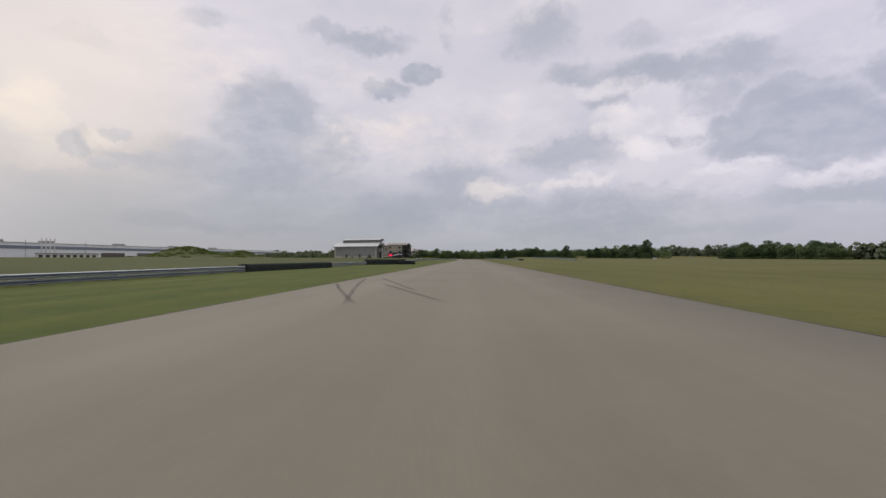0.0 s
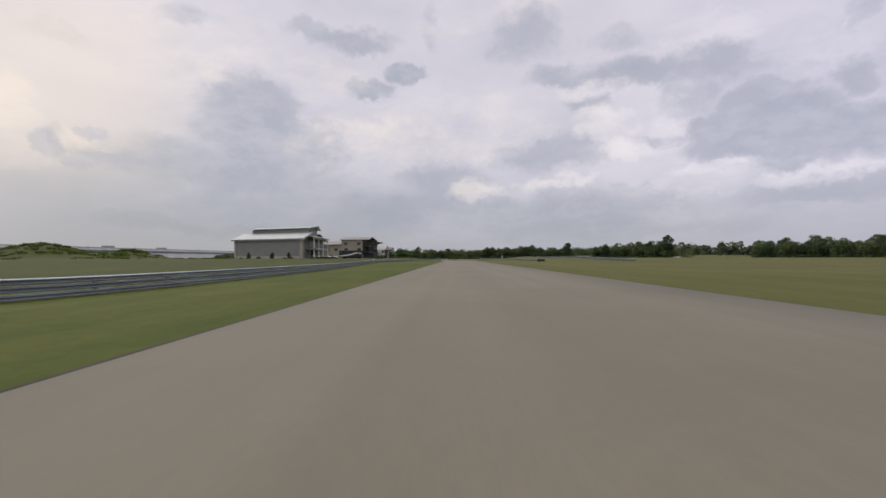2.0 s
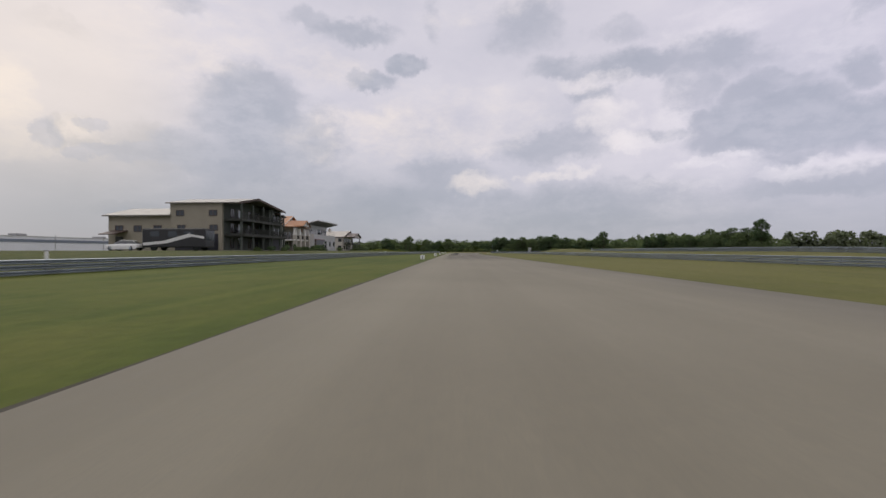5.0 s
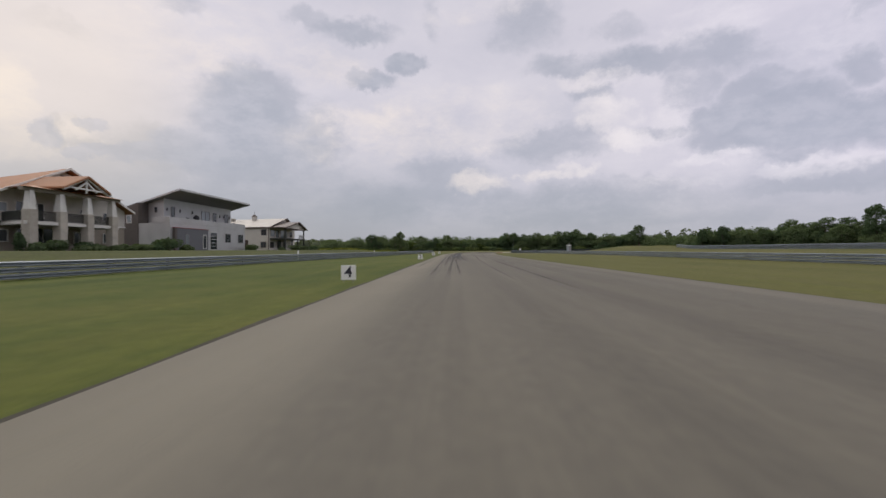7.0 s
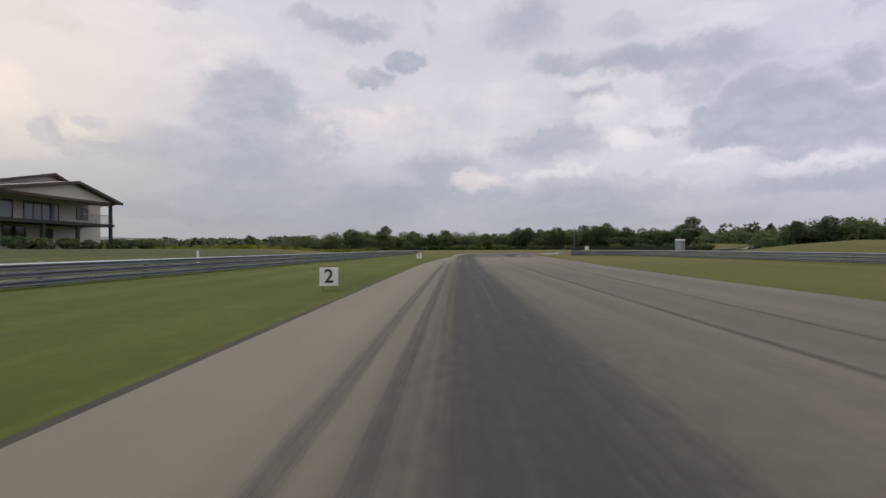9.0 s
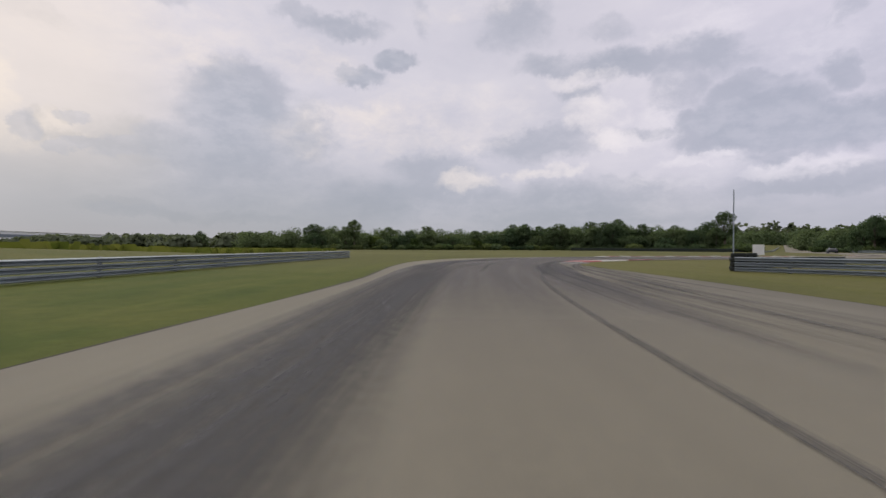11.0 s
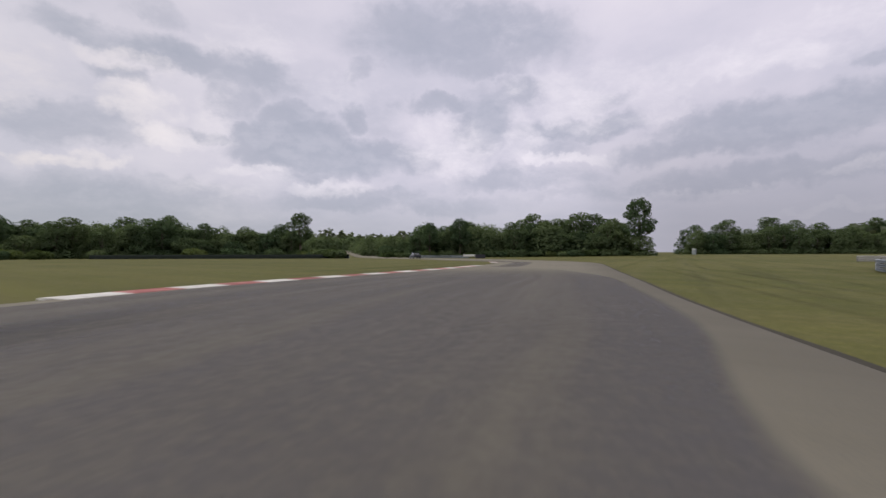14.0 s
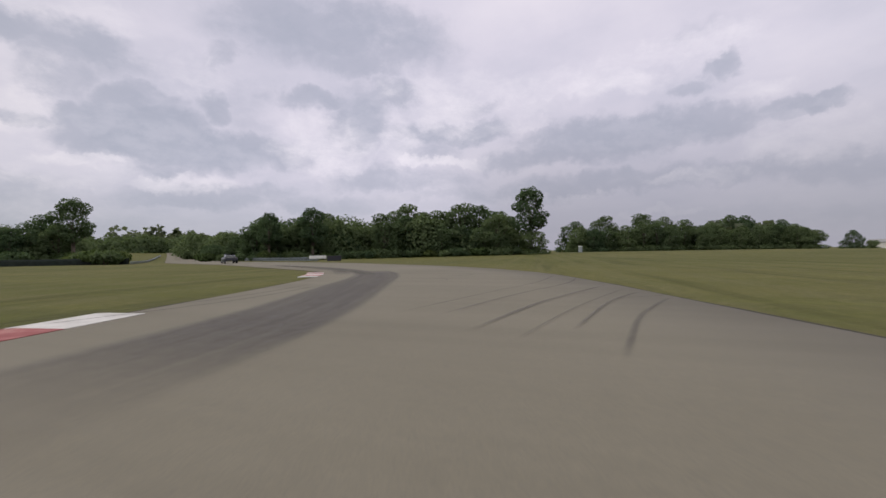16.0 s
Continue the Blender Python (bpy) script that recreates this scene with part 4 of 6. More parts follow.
BARN = lapped(material("cream_barn_steel", (0.62, 0.585, 0.53), 0.55, 0.1, vary=0.05, scale=0.4), 0.23, 0, 0.3)
BARN_EAST = lapped(material("cream_gable_steel", (0.56, 0.53, 0.475), 0.55, 0.1, vary=0.05, scale=0.4), 0.23, 1, 0.3)
BARN_ROOF = lapped(material("greige_barn_roof", (0.33, 0.30, 0.268), 0.5, 0.2, vary=0.08, scale=0.5), 0.30, 0, 0.4)
BROWN_ROOF = lapped(material("brown_porch_roof", (0.085, 0.060, 0.050), 0.5, 0.15, vary=0.12), 0.30, 1, 0.4)


def window(parent, face, at, u, z, w, h, frame_mat, bars=1, rows=1, glass=None, depth=0.07):
    """A window on a wall: face "e" looks to +x at x = at, "s" to -y at y = at. u is its middle along the wall, z its middle height."""
    t = 0.07

    def spot(p, q, d):
        return (at + d, p, q) if face == "e" else (p, at - d, q)

    def bar(u0, u1, z0, z1, d0, d1):
        bm = bmesh.new()
        a, b = spot(u0, z0, d0), spot(u1, z1, d1)
        box(bm, min(a[0], b[0]), max(a[0], b[0]), min(a[1], b[1]), max(a[1], b[1]), z0, z1)
        return bm
    # the surround is one closed ring
    bm = bmesh.new()
    iw, ih = w - 2 * t, h - 2 * t
    loops = []
    for ww, hh, d in ((w, h, -0.02), (w, h, depth), (iw, ih, depth), (iw, ih, -0.02)):
        loops.append([bm.verts.new(spot(u + a * ww / 2, z + b * hh / 2, d)) for a, b in ((-1, -1), (1, -1), (1, 1), (-1, 1))])
    for k in range(4):
        p, q = loops[k], loops[(k + 1) % 4]
        for i in range(4):
            j = (i + 1) % 4
            bm.faces.new((p[i], p[j], q[j], q[i]))
    bmesh.ops.recalc_face_normals(bm, faces=bm.faces[:])
    win = part("window", bm, frame_mat, parent)
    for k in range(1, bars + 1):
        p = u - iw / 2 + iw * k / (bars + 1)
        part("mullion", bar(p - 0.03, p + 0.03, z - ih / 2, z + ih / 2, -0.02, depth - 0.01), frame_mat, win)
    for k in range(1, rows):
        q = z - ih / 2 + ih * k / rows
        part("glazing_bar", bar(u - iw / 2, u + iw / 2, q - 0.03, q + 0.03, -0.02, depth - 0.015), frame_mat, win)
    part("pane", bar(u - iw / 2, u + iw / 2, z - ih / 2, z + ih / 2, 0.005, 0.025), glass or GLASS, win)
    return win


def railing(parent, x, y0, y1, z, mat, h=1.0, gap=0.16):
    top = part("railing", block(x - 0.03, x + 0.03, y0, y1, z + h - 0.06, z + h), mat, parent)
    part("bottom_rail", block(x - 0.025, x + 0.025, y0, y1, z + 0.08, z + 0.13), mat, top)
    bm = bmesh.new()
    n = int((y1 - y0) / gap)
    for i in range(n + 1):
        y = y0 + (y1 - y0) * i / n
        box(bm, x - 0.012, x + 0.012, y - 0.012, y + 0.012, z + 0.1, z + h - 0.05)
    tagged(part("balustrade", bm, mat, top), kind="stuff")
    return top


def gable_roof(parent, x0, x1, y0, y1, eave, ridge, mat, over=0.5, thick=0.18, mid=None, label=""):
    """A roof with its ridge along x. Its two slopes have thickness and overhang the walls."""
    mid = (y0 + y1) / 2 if mid is None else mid
    k0, k1 = (ridge - eave) / (mid - y0), (ridge - eave) / (y1 - mid)
    out = [(y0 - over, eave - k0 * over), (mid, ridge), (y1 + over, eave - k1 * over), (y1 + over, eave - k1 * over + thick), (mid, ridge + thick), (y0 - over, eave - k0 * over + thick)]
    return part("roof", prism(bmesh.new(), out, x0 - over, x1 + over), mat, parent, label)


def gable_walls(parent, x0, x1, y0, y1, z0, eave, ridge, mat, mid=None, label=""):
    mid = (y0 + y1) / 2 if mid is None else mid
    return part("wall", prism(bmesh.new(), [(y0, z0), (y1, z0), (y1, eave), (mid, ridge), (y0, eave)], x0, x1), mat, parent, label)


def fascia(parent, x, y0, y1, mid, eave, ridge, mat, over=0.5, h=0.26):
    """The barge boards of a gable that looks to +x."""
    k0, k1 = (ridge - eave) / (mid - y0), (ridge - eave) / (y1 - mid)
    for a, b, c, d in ((y0 - over, eave - k0 * over, mid, ridge), (mid, ridge, y1 + over, eave - k1 * over)):
        part("bargeboard", prism(bmesh.new(), [(a, b - h + 0.2), (c, d - h + 0.2), (c, d + 0.2), (a, b + 0.2)], x, x + 0.06), mat, parent)


def skew(house, k):
    """Lots that run back at an angle: everything behind the front leans along the street."""
    for ob in house.children_recursive:
        if ob.type == "MESH":
            for v in ob.data.vertices:
                if v.co.x < 0:
                    v.co.y -= v.co.x * k


def grey_hall():
    h = thing("house", "large grey hall with pale roof, raised middle and a two-storey porch", "house", (-35.0, 189.9, 1.05))
    gable_walls(h, -18.5, 0, 0, 17.9, -0.6, 4.75, 6.6, HALL_WALL, 9.0)
    part("side_wall", block(-17.8, -0.1, -0.06, 0.2, 0.62, 4.55), HALL_SIDING, h, "grey ribbed metal side wall")
    part("plinth", block(-18.55, -0.05, -0.14, 0.4, -0.6, 0.62, 0.03), CREAM, h, "cream concrete plinth")
    for x0, x1, y1 in ((-18.6, -17.9, 0.5), (-0.14, 0.14, 1.7)):
        part("corner_pier", block(x0, x1, -0.17, y1, -0.5, 4.6, 0.02), CREAM, h, "cream corner pier")
    for a, b, c, d in ((-0.7, 4.75 - 0.28, 5.8, 6.28), (12.4, 6.1, 18.6, 4.75 - 0.28)):
        bm = prism(bmesh.new(), [(a, b), (c, d), (c, d + 0.16), (a, b + 0.16)], -19.2, 0.9)
        part("roof", bm, SEAM_WHITE, h, "pale standing-seam metal roof")
    bm = bmesh.new()
    box(bm, -19.2, 0.92, -0.78, -0.68, 4.30, 4.66)
    part("gutter", bm, TRIM_GREY, h)
    part("raised_wall", prism(bmesh.new(), [(5.8, 5.6), (12.4, 5.6), (12.4, 7.5), (10.9, 8.0), (5.8, 7.2)], -16.4, 0.05), HALL_WALL, h)
    gable_roof(h, -16.4, 0.1, 5.8, 12.4, 7.4, 8.05, SEAM_WHITE, 0.6, 0.15, 10.9, label="pale metal roof of the raised middle")
    fascia(h, 0.82, 5.8, 12.4, 10.9, 7.4, 8.05, TRIM_GREY, 0.6)
    part("bargeboard", prism(bmesh.new(), [(-0.7, 4.2), (5.8, 6.05), (5.8, 6.33), (-0.7, 4.5)], 0.9, 0.98), TRIM_GREY, h)
    part("bargeboard", prism(bmesh.new(), [(12.4, 5.9), (18.6, 4.2), (18.6, 4.5), (12.4, 6.18)], 0.9, 0.98), TRIM_GREY, h)
    # porch on two storeys
    bm = bmesh.new()
    lo = [bm.verts.new(p) for p in ((0.0, 4.1, 5.55), (2.7, 2.9, 4.95), (2.7, 15.8, 4.95), (0.0, 17.0, 5.55))]
    hi = [bm.verts.new((v.co.x, v.co.y, v.co.z + 0.16)) for v in lo]
    bm.faces.new(lo), bm.faces.new(hi[::-1])
    for i in range(4):
        j = (i + 1) % 4
        bm.faces.new((lo[i], hi[i], hi[j], lo[j]))
    bmesh.ops.recalc_face_normals(bm, faces=bm.faces[:])
    part("porch_roof", bm, SEAM_WHITE, h)
    part("porch_beam", block(1.88, 2.12, 3.3, 15.4, 4.70, 5.00), TRIM_WHITE, h)
    part("deck", prism(bmesh.new(), [(0.05, 4.0), (2.3, 3.2), (2.3, 15.5), (0.05, 16.4)], 2.14, 2.40, "z"), CREAM, h)
    part("terrace", prism(bmesh.new(), [(0.05, 3.9), (2.4, 3.1), (2.4, 15.7), (0.05, 16.5)], -0.8, 0.0, "z"), CREAM, h)
    for y in (3.8, 7.4, 11.1, 15.1):
        bm = bmesh.new()
        box(bm, 1.90, 2.10, y - 0.10, y + 0.10, 0.0, 4.72)
        box(bm, 1.80, 2.20, y - 0.20, y + 0.20, 0.0, 0.75, 0.02)
        part("column", bm, TRIM_WHITE, h)
    for a, b in ((3.95, 7.25), (7.55, 10.95), (11.25, 14.95)):
        railing(h, 2.0, a, b, 2.42, TRIM_GREY)
    for a, b in ((7.55, 10.95), (11.25, 14.95)):
        part("low_wall", block(1.88, 2.12, a, b, 0.0, 0.72), CREAM, h)
    for y in (7.2, 8.6, 10.6, 12.8):
        window(h, "e", 0.0, y, 3.5, 0.55, 1.5, TRIM_WHITE, 0, glass=GLASS_PALE if y in (7.2, 8.6, 10.6) else GLASS)
    for y, w in ((6.4, 1.1), (12.9, 1.5)):
        window(h, "e", 0.0, y, 1.2, w, 1.2, TRIM_WHITE, 1)
    d = part("door", block(0.0, 0.08, 8.0, 10.4, 0.0, 2.05), DARK_WOOD, h)
    for y in (8.6, 9.8):
        part("pane", block(0.075, 0.10, y - 0.4, y + 0.4, 0.25, 1.9), GLASS, d)
    return h


def tan_house():
    h = thing("house", "three-storey tan house with stacked dark balconies and a lower wing", "house", (-35.0, 259.0, 1.12))
    part("wing_wall", block(-18.4, -8.2, 0.3, 12, -0.6, 5.2), TAN_WALL, h, "tan siding of the lower wing")
    part("wing_roof", prism(bmesh.new(), [(-0.4, 5.15), (6.0, 6.7), (12.5, 5.15), (12.5, 5.35), (6.0, 6.9), (-0.4, 5.35)], -18.9, -8.1), SEAM_TAN, h)
    gable_walls(h, -8.2, 0, 0, 17.0, -0.6, 7.1, 7.9, TAN_WALL, 8.5)
    part("front_wall", prism(bmesh.new(), [(0.4, -0.6), (16.8, -0.6), (16.8, 7.05), (8.5, 7.8), (0.4, 7.05)], -0.02, 0.12), OLIVE_WALL, h, "olive front wall behind the balconies")
    gable_roof(h, -8.2, 2.3, 0, 17.0, 7.1, 8.2, SEAM_TAN, 0.5, 0.16, 6.0)
    fascia(h, 2.8, 0, 17.0, 6.0, 7.1, 8.2, TRIM_BROWN, 0.5, 0.34)
    part("bay_wall", block(0.1, 1.85, 12.4, 17.1, -0.6, 7.15), OLIVE_WALL, h, "olive projecting bay")
    part("bay_wall", block(-2.4, 1.84, 17.104, 18.2, -0.6, 6.3), OLIVE_WALL, h, "olive corner of the bay")
    part("downpipe", tube(bmesh.new(), (1.9, 18.24, 0.0), (1.9, 18.24, 6.1), 0.05), TRIM_WHITE, h)
    part("lower_roof", prism(bmesh.new(), [(14.6, 6.55), (18.3, 6.1), (18.3, 6.28), (14.6, 6.73)], -2.5, 2.7), TRIM_BROWN, h)
    for z, y, w in ((5.8, 14.6, 1.3), (5.9, 16.5, 0.9), (3.5, 14.3, 1.6), (3.4, 16.2, 1.4)):
        window(h, "e", 1.85, y, z, w, 1.2, TRIM_GREY, 1, glass=GLASS_PALE if y > 16 else GLASS)
    window(h, "e", 1.84, 17.6, 5.75, 0.6, 1.0, TRIM_WHITE, 0, glass=GLASS_PALE)
    # no real hole: a black slab paints the shade under the balcony
    part("carport_opening", block(1.8, 1.87, 13.2, 17.0, 0.1, 1.9), BLACK, h, "black panel standing in for the shaded opening under the balcony")
    for z, end in ((2.15, 18.2), (4.45, 17.0)):
        part("balcony", block(0.12, 2.75, 0.5, end, z, z + 0.28, 0.02), DARK_WOOD, h)
        railing(h, 2.7, 0.6, end - 0.1, z + 0.28, DARK_WOOD, 0.95, 0.14)
    part("terrace", block(0.12, 2.9, 0.3, 18.4, -0.7, 0.0), CREAM, h)
    for y in (0.8, 4.6, 8.4, 12.1, 15.5, 17.3):
        part("column", block(2.42, 2.66, y - 0.12, y + 0.12, 0.0, 7.2 if y < 17 else 6.6), OLIVE_WALL, h)
    part("side_deck", block(-1.5, 1.8, 18.21, 20.0, 2.1, 2.35), DARK_WOOD, h)
    for y in (18.35, 19.85):
        part("deck_post", block(1.6, 1.78, y - 0.09, y + 0.09, -0.6, 3.4), DARK_WOOD, h)
    railing(h, 1.7, 18.3, 19.9, 2.35, DARK_WOOD, 0.95, 0.05)
    for k in range(9):
        part("stair_tread", block(0.7, 1.5, 18.35 + 0.17 * k, 18.65 + 0.17 * k, 0.2 * k, 0.2 * k + 0.06), TRIM_WHITE, h)
    for z, hh in ((1.15, 1.7), (3.5, 1.5), (5.75, 1.4)):
        for y in (2.8, 5.4, 8.6, 11.2):
            window(h, "e", 0.12, y, z, 1.9 if y == 5.4 else 1.2, hh, TRIM_BROWN, 1, glass=GLASS_PALE if (y in (5.4,) and z > 3) else GLASS)
    for x, z in ((-6.6, 5.6), (-1.4, 5.6), (-6.4, 3.4), (-1.3, 3.4)):
        window(h, "s", 0.0, x, z, 1.3, 0.9, TRIM_BROWN, 1)
    for x in (-16.6, -13.6, -10.4):
        window(h, "s", 0.3, x, 3.3, 1.3, 1.0, TRIM_BROWN, 1)
    # the wall is solid; this black slab paints the bay's inner shade
    part("garage_opening", block(-7.4, -0.6, -0.05, 0.05, 0.0, 2.5), BLACK, h, "black panel standing in for the shade of an open carport bay")
    part("entry_hood", prism(bmesh.new(), [(-2.4, 2.3), (0.3, 2.9), (0.3, 3.05), (-2.4, 2.45)], -17.8, -15.2), TRIM_BROWN, h)
    part("door", block(-17.2, -16.0, 0.2, 0.32, 0.0, 2.1), DARK_WOOD, h)
    return h


def terracotta_house():
    h = thing("house", "two-storey villa with terracotta metal roof and stout porch columns", "house", (-43.0, 297.0, 1.35))
    gable_walls(h, -17, 0, 2.0, 19.6, -0.6, 4.75, 8.5, TAUPE, 10.6)
    part("upper_siding", block(-17.05, -0.2, 1.94, 2.1, 2.75, 4.6), OFFWHITE, h, "off-white upper siding")
    part("gable_siding", prism(bmesh.new(), [(2.0, 2.75), (19.6, 2.75), (19.6, 4.7), (10.6, 8.45), (2.0, 4.7)], 0.0, 0.07), OFFWHITE, h, "off-white gable")
    bm = bmesh.new()
    box(bm, -17.08, 0.1, 1.90, 2.05, 2.6, 2.76), box(bm, 0.0, 0.11, 1.9, 19.7, 2.6, 2.76), box(bm, -0.2, 0.13, 1.87, 2.2, -0.4, 4.6)
    part("band", bm, TRIM_WHITE, h, "white trim band")
    gable_roof(h, -17, 0.2, 2.0, 19.6, 4.75, 8.5, TERRACOTTA, 0.7, 0.16, 10.6, "terracotta standing-seam roof")
    fascia(h, 0.9, 2.0, 19.6, 10.6, 4.75, 8.5, TRIM_WHITE, 0.7, 0.24)
    # porch: shallow hipped roof and a small gable over the middle bay
    bm = bmesh.new()
    lo = [bm.verts.new(p) for p in ((0.05, 4.2, 5.75), (4.9, 1.5, 5.45), (4.9, 13.2, 5.45), (0.05, 15.6, 5.75))]
    hi = [bm.verts.new(p) for p in ((0.05, 6.6, 6.15), (1.6, 5.8, 6.15), (1.6, 11.0, 6.15), (0.05, 11.8, 6.15))]
    bm.faces.new(lo), bm.faces.new(hi[::-1])
    for i in range(4):
        j = (i + 1) % 4
        bm.faces.new((lo[i], hi[i], hi[j], lo[j]))
    bmesh.ops.recalc_face_normals(bm, faces=bm.faces[:])
    part("porch_roof", bm, TERRACOTTA, h)
    part("porch_gable_roof", prism(bmesh.new(), [(4.6, 5.65), (7.5, 7.05), (10.4, 5.65), (10.4, 5.83), (7.5, 7.25), (4.6, 5.83)], 0.4, 5.6), TERRACOTTA, h)
    bm = bmesh.new()
    for a, b in (((4.8, 5.6), (7.5, 7.0)), ((7.5, 7.0), (10.2, 5.6)), ((5.6, 5.9), (9.4, 5.9)), ((6.2, 5.7), (7.5, 6.6)), ((8.8, 5.7), (7.5, 6.6))):
        tube(bm, (5.3, *a), (5.3, *b), 0.11, seg=4)
    tube(bm, (5.3, 7.5, 5.5), (5.3, 7.5, 7.0), 0.10, seg=4)
    part("truss", bm, TRIM_WHITE, h, "white timber truss")
    part("porch_beam", block(4.1, 4.5, 1.6, 13.1, 5.15, 5.46), TAUPE, h)
    part("deck", prism(bmesh.new(), [(0.1, 3.9), (4.5, 1.9), (4.5, 12.9), (0.1, 14.8)], 2.15, 2.45, "z"), TRIM_WHITE, h)
    for y in (2.5, 5.6, 8.8, 12.1):
        column = part("column", block(3.88, 4.72, y - 0.42, y + 0.42, -0.5, 3.5, 0.05), STONE, h, "limestone pier")
        bm = bmesh.new()
        lo = [bm.verts.new((4.3 + a * 0.34, y + b * 0.34, 3.5)) for a, b in ((-1, -1), (1, -1), (1, 1), (-1, 1))]
        hi = [bm.verts.new((4.3 + a * 0.22, y + b * 0.22, 5.2)) for a, b in ((-1, -1), (1, -1), (1, 1), (-1, 1))]
        bm.faces.new(lo[::-1]), bm.faces.new(hi)
        for i in range(4):
            bm.faces.new((lo[i], lo[(i + 1) % 4], hi[(i + 1) % 4], hi[i]))
        part("upper_shaft", bm, TRIM_WHITE, column, "white tapered upper shaft")
    for a, b in ((3.0, 5.1), (6.1, 8.3), (9.3, 11.6)):
        railing(h, 4.3, a, b, 2.45, DARK_WOOD, 0.95, 0.07)
    bm = bmesh.new()
    tube(bm, (0.2, 3.92, 3.37), (4.2, 2.1, 3.37), 0.035, seg=4), tube(bm, (0.2, 3.92, 2.58), (4.2, 2.1, 2.58), 0.03, seg=4)
    for k in range(40):
        x, y = 0.2 + k * 0.1, 3.92 - k * 0.0455
        box(bm, x, x + 0.03, y - 0.015, y + 0.015, 2.55, 3.36)
    part("side_railing", bm, DARK_WOOD, h)
    for y, z, w, hh in ((3.6, 3.9, 1.9, 0.95), (6.0, 3.6, 1.4, 2.0), (7.6, 3.6, 1.5, 2.0), (10.2, 3.6, 1.6, 2.0), (13.4, 3.8, 1.4, 1.2), (3.6, 1.2, 2.0, 1.2), (6.1, 1.1, 1.4, 1.7), (8.2, 1.1, 2.4, 2.0), (12.6, 1.2, 1.4, 1.3), (16.8, 1.2, 1.6, 1.2), (16.8, 3.8, 1.6, 1.0)):
        window(h, "e", 0.07, y, z, w, hh, TRIM_WHITE, 1, glass=GLASS_PALE if y in (3.6, 5.0) and z > 3 else GLASS)
    window(h, "e", 0.07, 10.6, 7.4, 0.6, 0.9, TRIM_BROWN, 0)
    for x in (-9.6, -5.2):
        window(h, "s", 1.94, x, 3.7, 1.3, 1.1, TRIM_BROWN, 1)
    return h


def modern_house():
    h = thing("house", "modern silver-grey house with an upswept flat roof and terrace", "house", (-42.0, 324.2, 1.30))
    part("lower_wall", block(-14, 0, 0, 23.2, -0.6, 3.9), SILVER, h, "silver corrugated lower storey")
    part("parapet", block(-3.4, 0.04, -0.05, 23.3, 3.9, 4.7, 0.02), SILVER, h, "corrugated terrace parapet")
    part("upper_wall", prism(bmesh.new(), [(-15, 3.9), (-3.2, 3.9), (-3.2, 7.87), (-15, 5.63)], 2.2, 22.6, "y"), SILVER, h, "silver upper storey")
    part("side_recess", prism(bmesh.new(), [(-15.2, -0.5), (-6.6, -0.5), (-6.6, 7.1), (-15.2, 5.5)], -0.12, 2.6, "y"), BROWN_PANEL, h, "brown side panel")
    out = [(-16.5, 5.35), (1.0, 8.65), (1.0, 8.90), (-16.5, 5.58)]
    part("roof", prism(bmesh.new(), out, 0.8, 23.4, "y"), ROOF_EDGE, h, "thin white-edged sloping roof")
    part("soffit", prism(bmesh.new(), [(-16.4, 5.30), (0.9, 8.56), (0.9, 8.645), (-16.4, 5.365)], 0.9, 23.3, "y"), SOFFIT, h)
    g = part("garage_front", block(-0.3, 0.5, 1.0, 9.3, -0.5, 3.1, 0.02), GREY_PANEL, h, "charcoal garage bay with brown return")
    part("side_return", block(-0.3, 0.52, 0.55, 1.0, -0.5, 3.12), BROWN_PANEL, g)
    part("top_trim", block(-0.3, 0.56, 0.5, 9.4, 3.12, 3.2), material("red_trim", (0.25, 0.05, 0.05), 0.6), g)
    window(h, "e", 0.5, 3.4, 1.45, 0.9, 1.5, TRIM_GREY, 0, glass=GLASS_PALE)
    window(h, "e", 0.5, 8.2, 1.15, 1.0, 2.2, TRIM_WHITE, 0)
    window(h, "e", 0.0, 11.8, 1.35, 2.3, 3.0, TRIM_WHITE, 0, 5)
    for y in (16.6, 21.4):
        window(h, "e", 0.0, y, 1.95, 1.9, 1.6, TRIM_GREY, 2)
    for y, w in ((4.4, 1.0), (13.6, 2.6), (16.6, 1.2), (20.9, 1.4)):
        window(h, "e", -3.2, y, 5.7, w, 2.0, TRIM_GREY, 1 if w > 2 else 0, glass=GLASS_PALE if w > 2 else GLASS)
    window(h, "s", -0.12, -8.6, 4.6, 1.1, 1.2, TRIM_WHITE, 0, glass=GLASS_PALE)
    window(h, "s", 2.2, -4.9, 6.1, 0.7, 0.9, TRIM_GREY, 0)
    railing(h, -0.1, 18.6, 23.2, 4.65, TRIM_GREY, 0.75, 0.5)
    for y in (2.9, 6.2, 9.6, 18.4, 19.8, 22.0):
        part("wall_lamp", block(-3.2, -3.05, y - 0.08, y + 0.08, 5.9, 6.4), BLACK, h)
    return h


